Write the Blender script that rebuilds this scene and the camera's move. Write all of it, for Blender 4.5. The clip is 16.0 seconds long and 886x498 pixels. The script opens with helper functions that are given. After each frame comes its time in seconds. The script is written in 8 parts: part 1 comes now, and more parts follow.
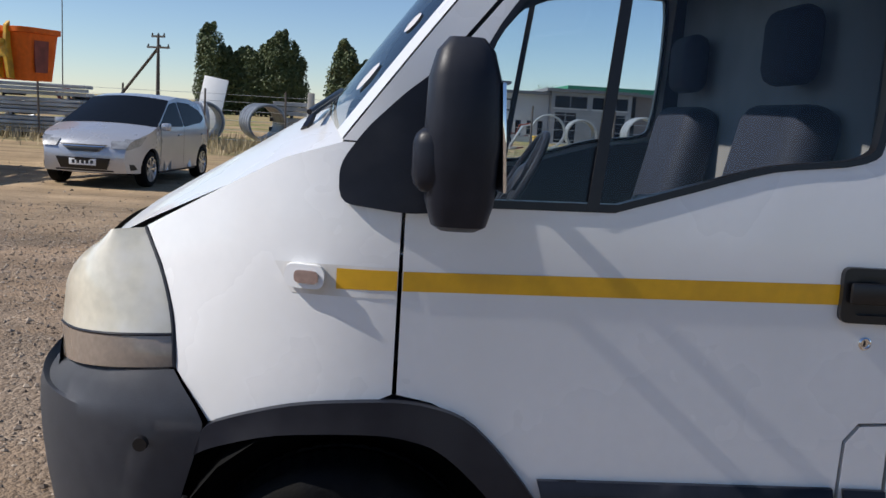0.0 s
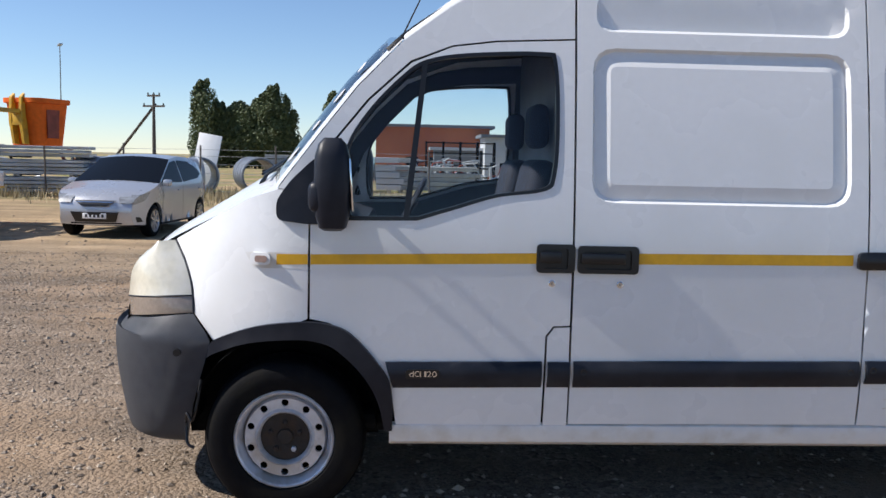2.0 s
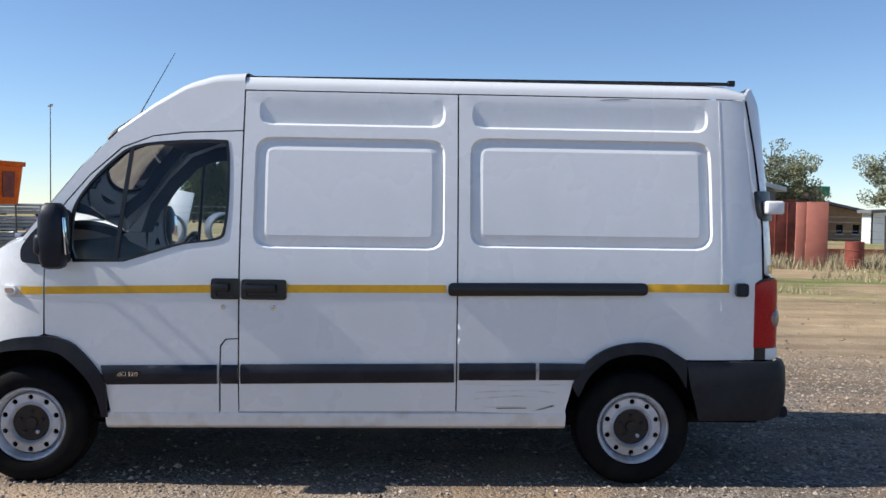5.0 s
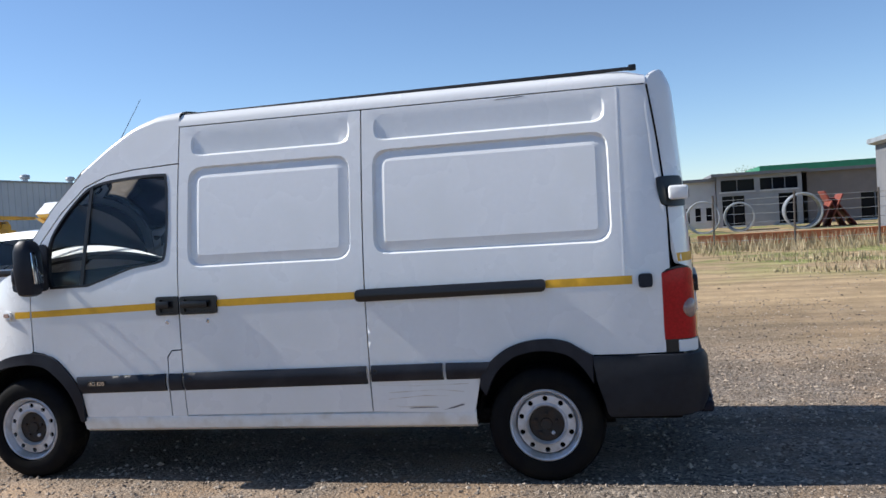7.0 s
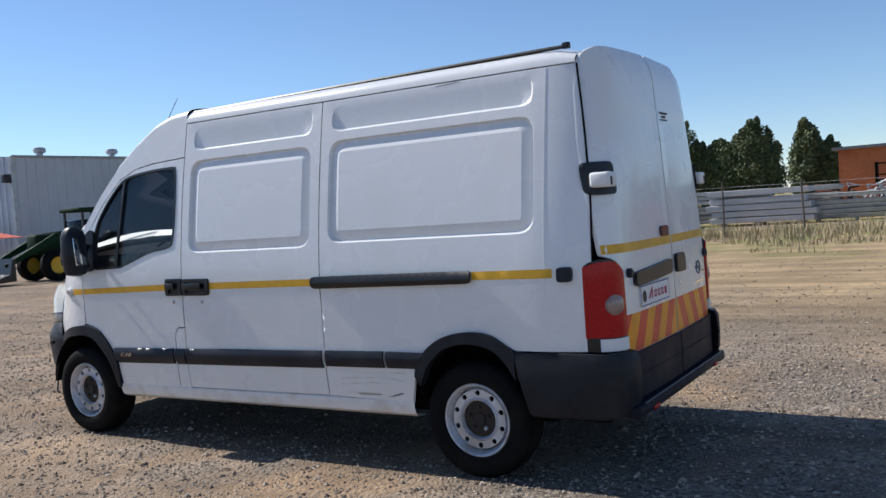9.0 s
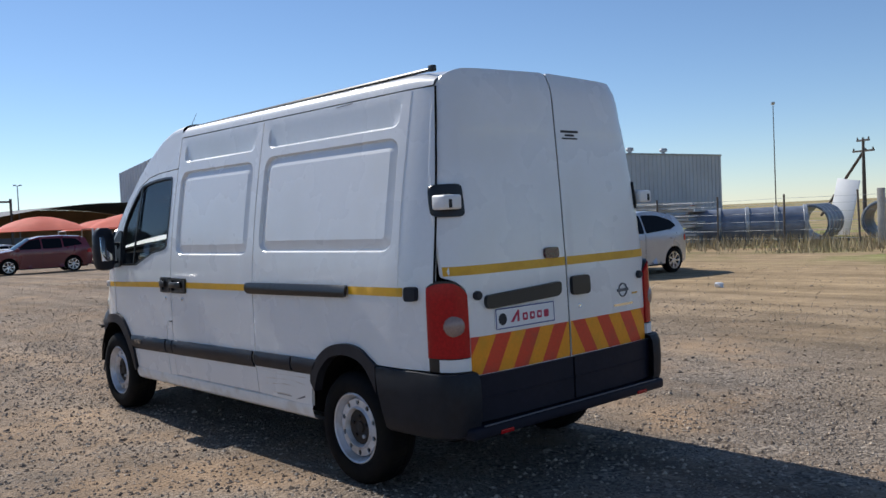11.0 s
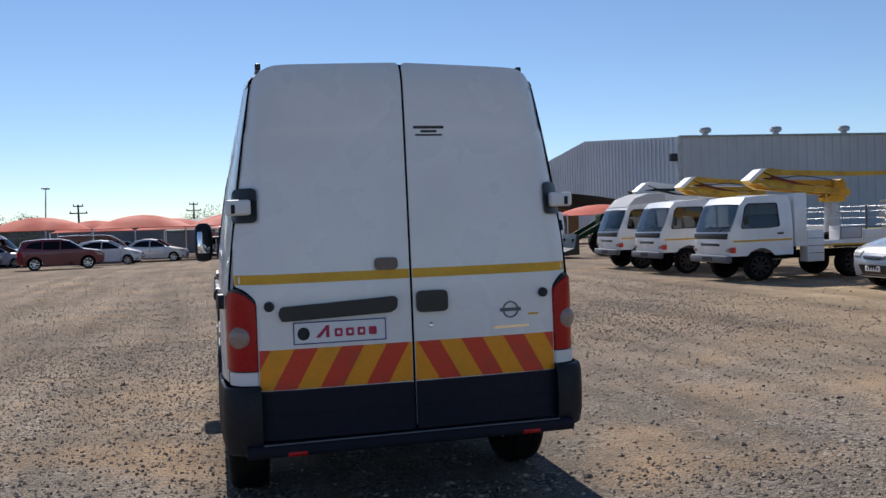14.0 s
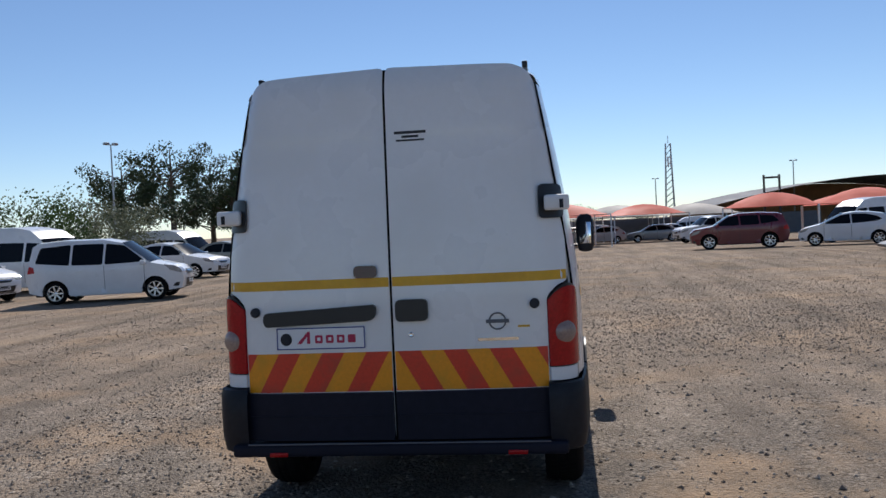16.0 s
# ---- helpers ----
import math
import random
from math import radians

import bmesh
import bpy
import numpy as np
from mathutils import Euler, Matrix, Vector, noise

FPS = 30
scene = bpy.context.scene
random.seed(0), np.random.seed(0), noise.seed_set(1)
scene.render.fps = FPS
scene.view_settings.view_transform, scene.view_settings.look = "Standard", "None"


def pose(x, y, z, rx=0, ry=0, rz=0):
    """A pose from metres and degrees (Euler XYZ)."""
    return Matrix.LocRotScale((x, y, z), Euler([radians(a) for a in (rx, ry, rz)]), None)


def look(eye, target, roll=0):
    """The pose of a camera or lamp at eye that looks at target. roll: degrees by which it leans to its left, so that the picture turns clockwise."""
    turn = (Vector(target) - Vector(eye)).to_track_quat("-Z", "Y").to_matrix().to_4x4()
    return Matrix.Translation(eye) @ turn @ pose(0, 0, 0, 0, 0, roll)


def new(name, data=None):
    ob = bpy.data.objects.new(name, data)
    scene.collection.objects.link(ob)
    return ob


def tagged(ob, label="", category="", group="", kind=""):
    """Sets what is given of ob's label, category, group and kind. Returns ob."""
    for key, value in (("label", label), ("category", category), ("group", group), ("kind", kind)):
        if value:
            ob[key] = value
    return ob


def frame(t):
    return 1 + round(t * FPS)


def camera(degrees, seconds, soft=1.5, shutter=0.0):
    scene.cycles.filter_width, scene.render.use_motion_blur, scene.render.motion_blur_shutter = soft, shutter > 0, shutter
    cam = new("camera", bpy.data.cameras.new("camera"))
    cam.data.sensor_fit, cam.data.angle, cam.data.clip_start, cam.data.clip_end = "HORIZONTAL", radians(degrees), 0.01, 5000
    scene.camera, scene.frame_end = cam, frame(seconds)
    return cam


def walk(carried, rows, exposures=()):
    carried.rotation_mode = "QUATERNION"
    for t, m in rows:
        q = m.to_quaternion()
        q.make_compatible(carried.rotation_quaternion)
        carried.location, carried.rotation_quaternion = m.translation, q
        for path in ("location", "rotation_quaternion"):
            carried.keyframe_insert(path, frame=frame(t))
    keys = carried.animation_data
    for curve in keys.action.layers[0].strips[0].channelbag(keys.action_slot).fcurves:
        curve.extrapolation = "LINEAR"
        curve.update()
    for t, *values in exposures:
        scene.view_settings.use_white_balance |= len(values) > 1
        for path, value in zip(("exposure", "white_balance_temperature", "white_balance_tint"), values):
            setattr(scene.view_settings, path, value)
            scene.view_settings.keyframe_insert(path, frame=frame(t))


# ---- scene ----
# ---- camera and walk ----
cam = camera(53.9, 16.0)
PATH = [
    (0, (0.124, -1.842, 1.499), (0.201, 0.133, 1.193), 3.4),
    (0.5, (0.178, -2.311, 1.508), (0.222, -0.332, 1.223), 2.8),
    (1, (0.3, -2.771, 1.521), (0.343, -0.788, 1.264), 1.0),
    (1.5, (0.385, -3.256, 1.532), (0.51, -1.273, 1.302), 2.1),
    (2, (0.525, -3.659, 1.57), (0.604, -1.671, 1.365), 1.3),
    (2.5, (0.785, -4.018, 1.583), (0.836, -2.027, 1.4), 0.5),
    (3, (0.927, -4.375, 1.6), (0.951, -2.381, 1.444), 0.2),
    (3.5, (1.199, -4.646, 1.601), (1.177, -2.65, 1.473), 0.5),
    (4, (1.467, -4.892, 1.606), (1.478, -2.895, 1.502), 0.0),
    (4.5, (1.774, -5.054, 1.62), (1.885, -3.059, 1.52), 0.8),
    (5, (2.227, -5.112, 1.623), (2.301, -3.115, 1.54), 0.9),
    (5.2, (2.396, -5.092, 1.613), (2.438, -3.093, 1.536), -1.3),
    (7.3, (4.577, -5.127, 1.597), (4.031, -3.203, 1.535), -3.5),
    (7.5, (4.801, -5.072, 1.569), (4.194, -3.167, 1.509), -3.7),
    (8, (5.295, -4.822, 1.585), (4.511, -2.983, 1.516), -3.8),
    (8.5, (5.737, -4.545, 1.596), (4.779, -2.79, 1.539), -4.0),
    (8.7, (5.894, -4.443, 1.579), (4.895, -2.712, 1.508), -4.0),
    (10.8, (7.66, -3.289, 1.57), (6.238, -1.886, 1.493), -2.8),
    (11, (7.864, -3.08, 1.608), (6.388, -1.733, 1.534), -2.6),
    (11.5, (8.221, -2.544, 1.602), (6.648, -1.31, 1.542), -2.6),
    (12, (8.474, -1.994, 1.598), (6.812, -0.883, 1.548), -2.3),
    (12.5, (8.755, -1.491, 1.595), (6.984, -0.564, 1.538), -1.7),
    (13, (8.921, -0.973, 1.57), (7.086, -0.18, 1.514), -1.7),
    (13.5, (9.046, -0.477, 1.564), (7.151, 0.159, 1.502), -1.5),
    (14, (9.038, -0.002, 1.573), (7.103, 0.5, 1.513), -1.9),
    (14.5, (9.107, 0.493, 1.581), (7.139, 0.838, 1.495), -2.9),
    (15, (9.101, 0.946, 1.575), (7.111, 1.127, 1.499), -2.7),
    (15.5, (9.066, 1.422, 1.59), (7.067, 1.386, 1.532), -2.8),
    (16, (8.988, 1.915, 1.586), (7.008, 1.637, 1.535), -2.8),
]
walk(cam, [(t, look(eye, aim, roll)) for t, eye, aim, roll in PATH], [
    (0, 0.0, 6200, 12), (0.6, 0.24, 6200, 13), (4, 0.35, 6080, 10.5), (7.3, 0.36, 6050, 10.5),
    (8.7, 0.27, 6050, 10.5), (11, 0.03, 6080, 10.5), (12.5, 0.03, 6130, 11), (13.5, -0.05, 6150, 11),
    (14.5, -0.02, 6150, 12), (15, 0.10, 6130, 12), (15.5, 0.03, 6130, 12), (16, -0.12, 6130, 12)])

# ---- world, sun ----
SUN_DIR = Vector((-0.745, -0.024, 0.656)).normalized()
world = bpy.data.worlds.new("sky")
scene.world = world
world.use_nodes = True
wn = world.node_tree
sky = wn.nodes.new("ShaderNodeTexSky")
sky.sky_type = "NISHITA"
sky.sun_disc = False
sky.sun_elevation = math.asin(SUN_DIR.z)
sky.sun_rotation = math.atan2(SUN_DIR.x, SUN_DIR.y)
sky.altitude = 1500
sky.air_density = 1.0
sky.dust_density = 0.05
sky.ozone_density = 3.2
bg = wn.nodes["Background"]
bg.inputs["Strength"].default_value = 0.104
wn.links.new(sky.outputs["Color"], bg.inputs["Color"])
sun_lamp = bpy.data.lights.new("sun", "SUN")
sun_lamp.energy = 5.0
sun_lamp.angle = radians(0.53)
sun_lamp.color = (1.0, 0.93, 0.82)
sun = new("sun", sun_lamp)
sun.matrix_world = look((-40, -6, 35), Vector((-40, -6, 35)) - SUN_DIR * 10)


# ---- materials ----
def material(name, color, rough=0.5, metal=0.0, vary=0.12, scale=8.0, bump=0.0, bump_scale=60.0, second=None, patch=1.2,
             coat=0.0, spec=0.5, emit=None, transmission=0.0, per_object=0.0, alpha=1.0):
    """A surface with a base colour, a fine and a coarse variation, and a fine relief."""
    m = bpy.data.materials.new(name)
    m.use_nodes = True
    t = m.node_tree
    b = t.nodes["Principled BSDF"]
    b.inputs["Roughness"].default_value = rough
    b.inputs["Metallic"].default_value = metal
    b.inputs["Coat Weight"].default_value = coat
    b.inputs["Coat Roughness"].default_value = 0.06
    b.inputs["Specular IOR Level"].default_value = spec
    b.inputs["Transmission Weight"].default_value = transmission
    b.inputs["Alpha"].default_value = alpha
    co = t.nodes.new("ShaderNodeTexCoord")
    n1 = t.nodes.new("ShaderNodeTexNoise")
    n1.inputs["Scale"].default_value = scale
    n1.inputs["Detail"].default_value = 6
    n2 = t.nodes.new("ShaderNodeTexNoise")
    n2.inputs["Scale"].default_value = patch
    n2.inputs["Detail"].default_value = 4
    for n in (n1, n2):
        t.links.new(co.outputs["Object"], n.inputs["Vector"])
    mix = t.nodes.new("ShaderNodeMix")
    mix.data_type = "RGBA"
    dark = [c * (1 - vary) for c in color]
    light = [min(1, c * (1 + vary)) for c in color]
    mix.inputs["A"].default_value = (*dark, 1)
    mix.inputs["B"].default_value = (*light, 1)
    r1 = t.nodes.new("ShaderNodeMapRange")
    r1.inputs["From Min"].default_value, r1.inputs["From Max"].default_value = 0.3, 0.7
    t.links.new(n1.outputs["Fac"], r1.inputs["Value"])
    t.links.new(r1.outputs["Result"], mix.inputs["Factor"])
    out = mix.outputs["Result"]
    if second is not None:
        mix2 = t.nodes.new("ShaderNodeMix")
        mix2.data_type = "RGBA"
        r2 = t.nodes.new("ShaderNodeMapRange")
        r2.inputs["From Min"].default_value, r2.inputs["From Max"].default_value = 0.48, 0.66
        t.links.new(n2.outputs["Fac"], r2.inputs["Value"])
        t.links.new(r2.outputs["Result"], mix2.inputs["Factor"])
        t.links.new(out, mix2.inputs["A"])
        mix2.inputs["B"].default_value = (*second, 1)
        out = mix2.outputs["Result"]
    if per_object:
        info = t.nodes.new("ShaderNodeObjectInfo")
        hsv = t.nodes.new("ShaderNodeHueSaturation")
        r3 = t.nodes.new("ShaderNodeMapRange")
        r3.inputs["To Min"].default_value, r3.inputs["To Max"].default_value = 1 - per_object, 1 + per_object
        t.links.new(info.outputs["Random"], r3.inputs["Value"])
        t.links.new(r3.outputs["Result"], hsv.inputs["Value"])
        t.links.new(out, hsv.inputs["Color"])
        out = hsv.outputs["Color"]
    t.links.new(out, b.inputs["Base Color"])
    rr = t.nodes.new("ShaderNodeMapRange")
    rr.inputs["From Min"].default_value, rr.inputs["From Max"].default_value = 0.3, 0.7
    rr.inputs["To Min"].default_value, rr.inputs["To Max"].default_value = max(0.02, rough * 0.82), min(1, rough * 1.18)
    t.links.new(n2.outputs["Fac"], rr.inputs["Value"])
    t.links.new(rr.outputs["Result"], b.inputs["Roughness"])
    if bump:
        n3 = t.nodes.new("ShaderNodeTexNoise")
        n3.inputs["Scale"].default_value = bump_scale
        n3.inputs["Detail"].default_value = 4
        t.links.new(co.outputs["Object"], n3.inputs["Vector"])
        bu = t.nodes.new("ShaderNodeBump")
        bu.inputs["Strength"].default_value = min(1.0, bump)
        bu.inputs["Distance"].default_value = 0.01
        t.links.new(n3.outputs["Fac"], bu.inputs["Height"])
        t.links.new(bu.outputs["Normal"], b.inputs["Normal"])
    if emit:
        b.inputs["Emission Color"].default_value = (*emit[0], 1)
        b.inputs["Emission Strength"].default_value = emit[1]
    return m


def glass_material(name, tint, mirror=0.12):
    """A thin tinted pane: see-through with a mirror sheen that grows at a glancing angle."""
    m = bpy.data.materials.new(name)
    m.use_nodes = True
    t = m.node_tree
    t.nodes.remove(t.nodes["Principled BSDF"])
    tr = t.nodes.new("ShaderNodeBsdfTransparent")
    tr.inputs["Color"].default_value = (*tint, 1)
    gl = t.nodes.new("ShaderNodeBsdfGlossy")
    gl.inputs["Roughness"].default_value = 0.02
    fr = t.nodes.new("ShaderNodeFresnel")
    fr.inputs["IOR"].default_value = 1.5
    mx = t.nodes.new("ShaderNodeMixShader")
    ad = t.nodes.new("ShaderNodeMath")
    ad.operation = "ADD"
    ad.inputs[1].default_value = mirror * 0.1
    t.links.new(fr.outputs["Fac"], ad.inputs[0])
    t.links.new(ad.outputs[0], mx.inputs["Fac"])
    t.links.new(tr.outputs["BSDF"], mx.inputs[1])
    t.links.new(gl.outputs["BSDF"], mx.inputs[2])
    t.links.new(mx.outputs["Shader"], t.nodes["Material Output"].inputs["Surface"])
    return m


M = {}
M["van_white"] = material("van_white", (0.80, 0.80, 0.80), 0.28, vary=0.015, scale=30, coat=0.5, second=(0.77, 0.77, 0.76), patch=2.2, bump=0.012, bump_scale=3.0)
M["van_dirty"] = material("van_dirty", (0.72, 0.71, 0.69), 0.45, vary=0.05, scale=18, second=(0.52, 0.46, 0.38), patch=5.0)
M["sill"] = material("sill", (0.77, 0.77, 0.76), 0.35, vary=0.04, scale=18, second=(0.66, 0.63, 0.58), patch=7.0)
M["trim"] = material("trim", (0.013, 0.015, 0.023), 0.42, vary=0.12, scale=25, second=(0.030, 0.032, 0.040), patch=3, bump=0.05, bump_scale=220, spec=0.25)
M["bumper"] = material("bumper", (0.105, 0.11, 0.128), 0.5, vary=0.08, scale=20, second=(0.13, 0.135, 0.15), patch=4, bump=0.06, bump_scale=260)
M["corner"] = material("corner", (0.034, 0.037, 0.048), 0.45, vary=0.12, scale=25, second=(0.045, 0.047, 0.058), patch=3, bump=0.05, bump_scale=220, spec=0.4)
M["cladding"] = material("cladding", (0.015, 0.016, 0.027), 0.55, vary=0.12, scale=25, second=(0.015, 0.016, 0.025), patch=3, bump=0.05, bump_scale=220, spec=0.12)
M["black"] = material("black", (0.007, 0.007, 0.009), 0.36, vary=0.1, scale=20)
M["under"] = material("under", (0.008, 0.008, 0.008), 0.9, vary=0.3, scale=9, spec=0.05)
M["rubber"] = material("rubber", (0.006, 0.006, 0.007), 0.75, vary=0.2, scale=14, second=(0.013, 0.012, 0.010), patch=6, bump=0.15, bump_scale=90, spec=0.1)
M["steel"] = material("steel", (0.60, 0.61, 0.65), 0.34, metal=0.25, vary=0.1, scale=20, second=(0.42, 0.40, 0.38), patch=9, bump=0.05, coat=0.3)
M["hub"] = material("hub", (0.022, 0.017, 0.014), 0.75, vary=0.35, scale=20, second=(0.045, 0.028, 0.018), patch=12, bump=0.3, bump_scale=80)
M["alloy"] = material("alloy", (0.66, 0.67, 0.69), 0.28, metal=0.8, vary=0.05)
M["chrome"] = material("chrome", (0.78, 0.78, 0.79), 0.12, metal=1.0, vary=0.03)
M["yellow"] = material("yellow", (0.74, 0.40, 0.010), 0.42, vary=0.06, scale=40, second=(0.66, 0.35, 0.012), patch=9)
M["tape_red"] = material("tape_red", (0.66, 0.04, 0.014), 0.35, vary=0.08, scale=60, second=(0.54, 0.05, 0.02), patch=9)
M["tape_yellow"] = material("tape_yellow", (0.84, 0.31, 0.002), 0.35, vary=0.06, scale=60, second=(0.72, 0.30, 0.006), patch=9)
M["lens_dark"] = material("lens_dark", (0.06, 0.008, 0.010), 0.2, vary=0.15, scale=60, coat=0.3)
M["lens_red"] = material("lens_red", (0.40, 0.010, 0.012), 0.22, vary=0.2, scale=70, coat=0.12, spec=0.2)
M["lens_clear"] = material("lens_clear", (0.30, 0.21, 0.18), 0.25, vary=0.15, scale=70, coat=0.4)
M["lamp_glass"] = material("lamp_glass", (0.36, 0.37, 0.38), 0.25, metal=0.3, vary=0.25, scale=14, second=(0.22, 0.22, 0.23), patch=9, coat=0.5)
M["lamp_haze"] = material("lamp_haze", (0.70, 0.66, 0.54), 0.2, vary=0.07, scale=35, second=(0.76, 0.74, 0.68), patch=5, coat=0.7)
M["lamp_amber"] = material("lamp_amber", (0.27, 0.22, 0.18), 0.2, vary=0.1, scale=60, coat=0.7)
M["seat"] = material("seat", (0.006, 0.009, 0.022), 0.9, vary=0.25, scale=40, bump=0.2, bump_scale=300)
M["dash"] = material("dash", (0.018, 0.020, 0.026), 0.6, vary=0.1)
M["board_beige"] = material("board_beige", (0.22, 0.21, 0.20), 0.8, vary=0.06, second=(0.17, 0.165, 0.16))
M["plate"] = material("plate", (0.78, 0.78, 0.79), 0.35, vary=0.02)
M["ink"] = material("ink", (0.02, 0.02, 0.025), 0.6)
M["ink_red"] = material("ink_red", (0.45, 0.02, 0.07), 0.5)
M["ink_blue"] = material("ink_blue", (0.02, 0.04, 0.22), 0.5)
M["glass"] = glass_material("glass", (0.93, 0.97, 0.98), 0.0)
M["glass_dark"] = glass_material("glass_dark", (0.30, 0.35, 0.37), 0.3)
M["tint"] = material("tint", (0.008, 0.010, 0.014), 0.08, vary=0.05, spec=0.08)
M["mirror"] = material("mirror", (0.9, 0.92, 0.95), 0.02, metal=1.0, vary=0.0)
for cname, col in (("silver", (0.50, 0.51, 0.545)), ("white", (0.80, 0.80, 0.80)), ("maroon", (0.16, 0.012, 0.022)), ("red", (0.33, 0.02, 0.03)),
                   ("navy", (0.016, 0.022, 0.06)), ("beige", (0.38, 0.36, 0.31)), ("grey", (0.22, 0.23, 0.25)), ("nearblack", (0.02, 0.02, 0.028)),
                   ("green", (0.007, 0.028, 0.010))):
    M["car_" + cname] = material("car_" + cname, col, 0.3, metal=0.45 if cname in ("silver", "beige", "grey") else 0.0, vary=0.03, scale=25, coat=0.6, second=[c * 0.93 for c in col], patch=1.5)
M["car_green"] = material("tractor_green", (0.008, 0.030, 0.011), 0.75, vary=0.2, scale=5, second=(0.012, 0.025, 0.012), patch=2, spec=0.15)
M["orange"] = material("orange", (0.74, 0.13, 0.006), 0.6, vary=0.1, scale=10, second=(0.62, 0.105, 0.008), patch=3, spec=0.25)
M["crane"] = material("crane", (0.58, 0.33, 0.02), 0.5, vary=0.12, scale=10, second=(0.40, 0.23, 0.03), patch=3)
M["galv"] = material("galv", (0.42, 0.44, 0.46), 0.45, metal=0.4, vary=0.12, scale=6, second=(0.33, 0.34, 0.35), patch=1.5)
M["pipe"] = material("pipe", (0.21, 0.235, 0.29), 0.45, metal=0.2, vary=0.15, scale=4, second=(0.16, 0.18, 0.23), patch=1.5)
M["concrete"] = material("concrete", (0.42, 0.40, 0.37), 0.9, vary=0.15, scale=5, second=(0.34, 0.32, 0.29), patch=1.2, bump=0.2, per_object=0.12)
M["wood"] = material("wood", (0.30, 0.24, 0.18), 0.85, vary=0.2, scale=7, second=(0.20, 0.16, 0.12), bump=0.2, per_object=0.2)
M["pole_wood"] = material("pole_wood", (0.10, 0.085, 0.075), 0.9, vary=0.2, scale=7, bump=0.2)
M["brick_orange"] = material("brick_orange", (0.42, 0.13, 0.05), 0.9, vary=0.14, scale=4, second=(0.36, 0.11, 0.05), patch=0.4, bump=0.2)
M["brick_tan"] = material("brick_tan", (0.40, 0.23, 0.11), 0.9, vary=0.15, scale=4, second=(0.33, 0.19, 0.10), patch=0.4)
M["plaster"] = material("plaster", (0.50, 0.50, 0.52), 0.9, vary=0.05, scale=2, second=(0.44, 0.44, 0.47), patch=0.3)
M["plaster_dark"] = material("plaster_dark", (0.16, 0.165, 0.18), 0.9, vary=0.08, scale=2, second=(0.20, 0.20, 0.21), patch=0.3)
M["plaster_shade"] = material("plaster_shade", (0.30, 0.30, 0.32), 0.9, vary=0.07, scale=2, second=(0.25, 0.25, 0.27), patch=0.3)
M["plaster_brown"] = material("plaster_brown", (0.20, 0.175, 0.165), 0.9, vary=0.08, scale=2, second=(0.17, 0.15, 0.14), patch=0.3)
M["roof_green"] = material("roof_green", (0.03, 0.22, 0.12), 0.55, vary=0.1, scale=2)
M["rust"] = material("rust", (0.22, 0.05, 0.03), 0.75, vary=0.25, scale=4, second=(0.14, 0.035, 0.025), patch=0.8, bump=0.1)
M["rust_pink"] = material("rust_pink", (0.48, 0.17, 0.12), 0.75, vary=0.12, scale=3, second=(0.40, 0.14, 0.10), patch=0.8)
M["shade_red"] = material("shade_red", (0.58, 0.10, 0.055), 0.85, vary=0.08, scale=2, second=(0.50, 0.085, 0.05), patch=0.3)
M["shade_sand"] = material("shade_sand", (0.48, 0.43, 0.38), 0.85, vary=0.06, scale=2, second=(0.40, 0.36, 0.32), patch=0.3)
M["leaf_dark"] = material("leaf_dark", (0.050, 0.076, 0.030), 0.75, vary=0.4, scale=1.5, second=(0.065, 0.085, 0.035), patch=0.5)
M["leaf_poplar"] = material("leaf_poplar", (0.080, 0.108, 0.045), 0.7, vary=0.5, scale=2.5, second=(0.12, 0.14, 0.06), patch=0.8)
M["leaf_grey"] = material("leaf_grey", (0.21, 0.22, 0.13), 0.75, vary=0.4, scale=1.5, second=(0.20, 0.20, 0.10), patch=0.5)
M["leaf_green"] = material("leaf_green", (0.075, 0.13, 0.03), 0.75, vary=0.4, scale=1.5, second=(0.11, 0.15, 0.04), patch=0.5)
M["bark"] = material("bark", (0.11, 0.085, 0.065), 0.95, vary=0.3, scale=6, bump=0.3)
M["dry_grass"] = material("dry_grass", (0.40, 0.31, 0.16), 0.95, vary=0.3, scale=1.2, second=(0.30, 0.27, 0.10), patch=0.25)
M["stone"] = material("stone", (0.30, 0.26, 0.21), 0.9, vary=0.35, scale=30, second=(0.22, 0.20, 0.18), patch=14)
M["yellow_plastic"] = material("yellow_plastic", (0.70, 0.42, 0.02), 0.5, vary=0.05)
M["sheet_white"] = material("sheet_white", (0.78, 0.78, 0.78), 0.5, vary=0.03, scale=3)


def cladding_material(name, color, pitch):
    """Painted corrugated sheet: ribs as relief, faint streaks."""
    m = material(name, color, 0.5, metal=0.1, vary=0.04, scale=0.6, second=[c * 0.9 for c in color], patch=0.12)
    return m


M["clad"] = cladding_material("clad", (0.43, 0.45, 0.50), 0.3)


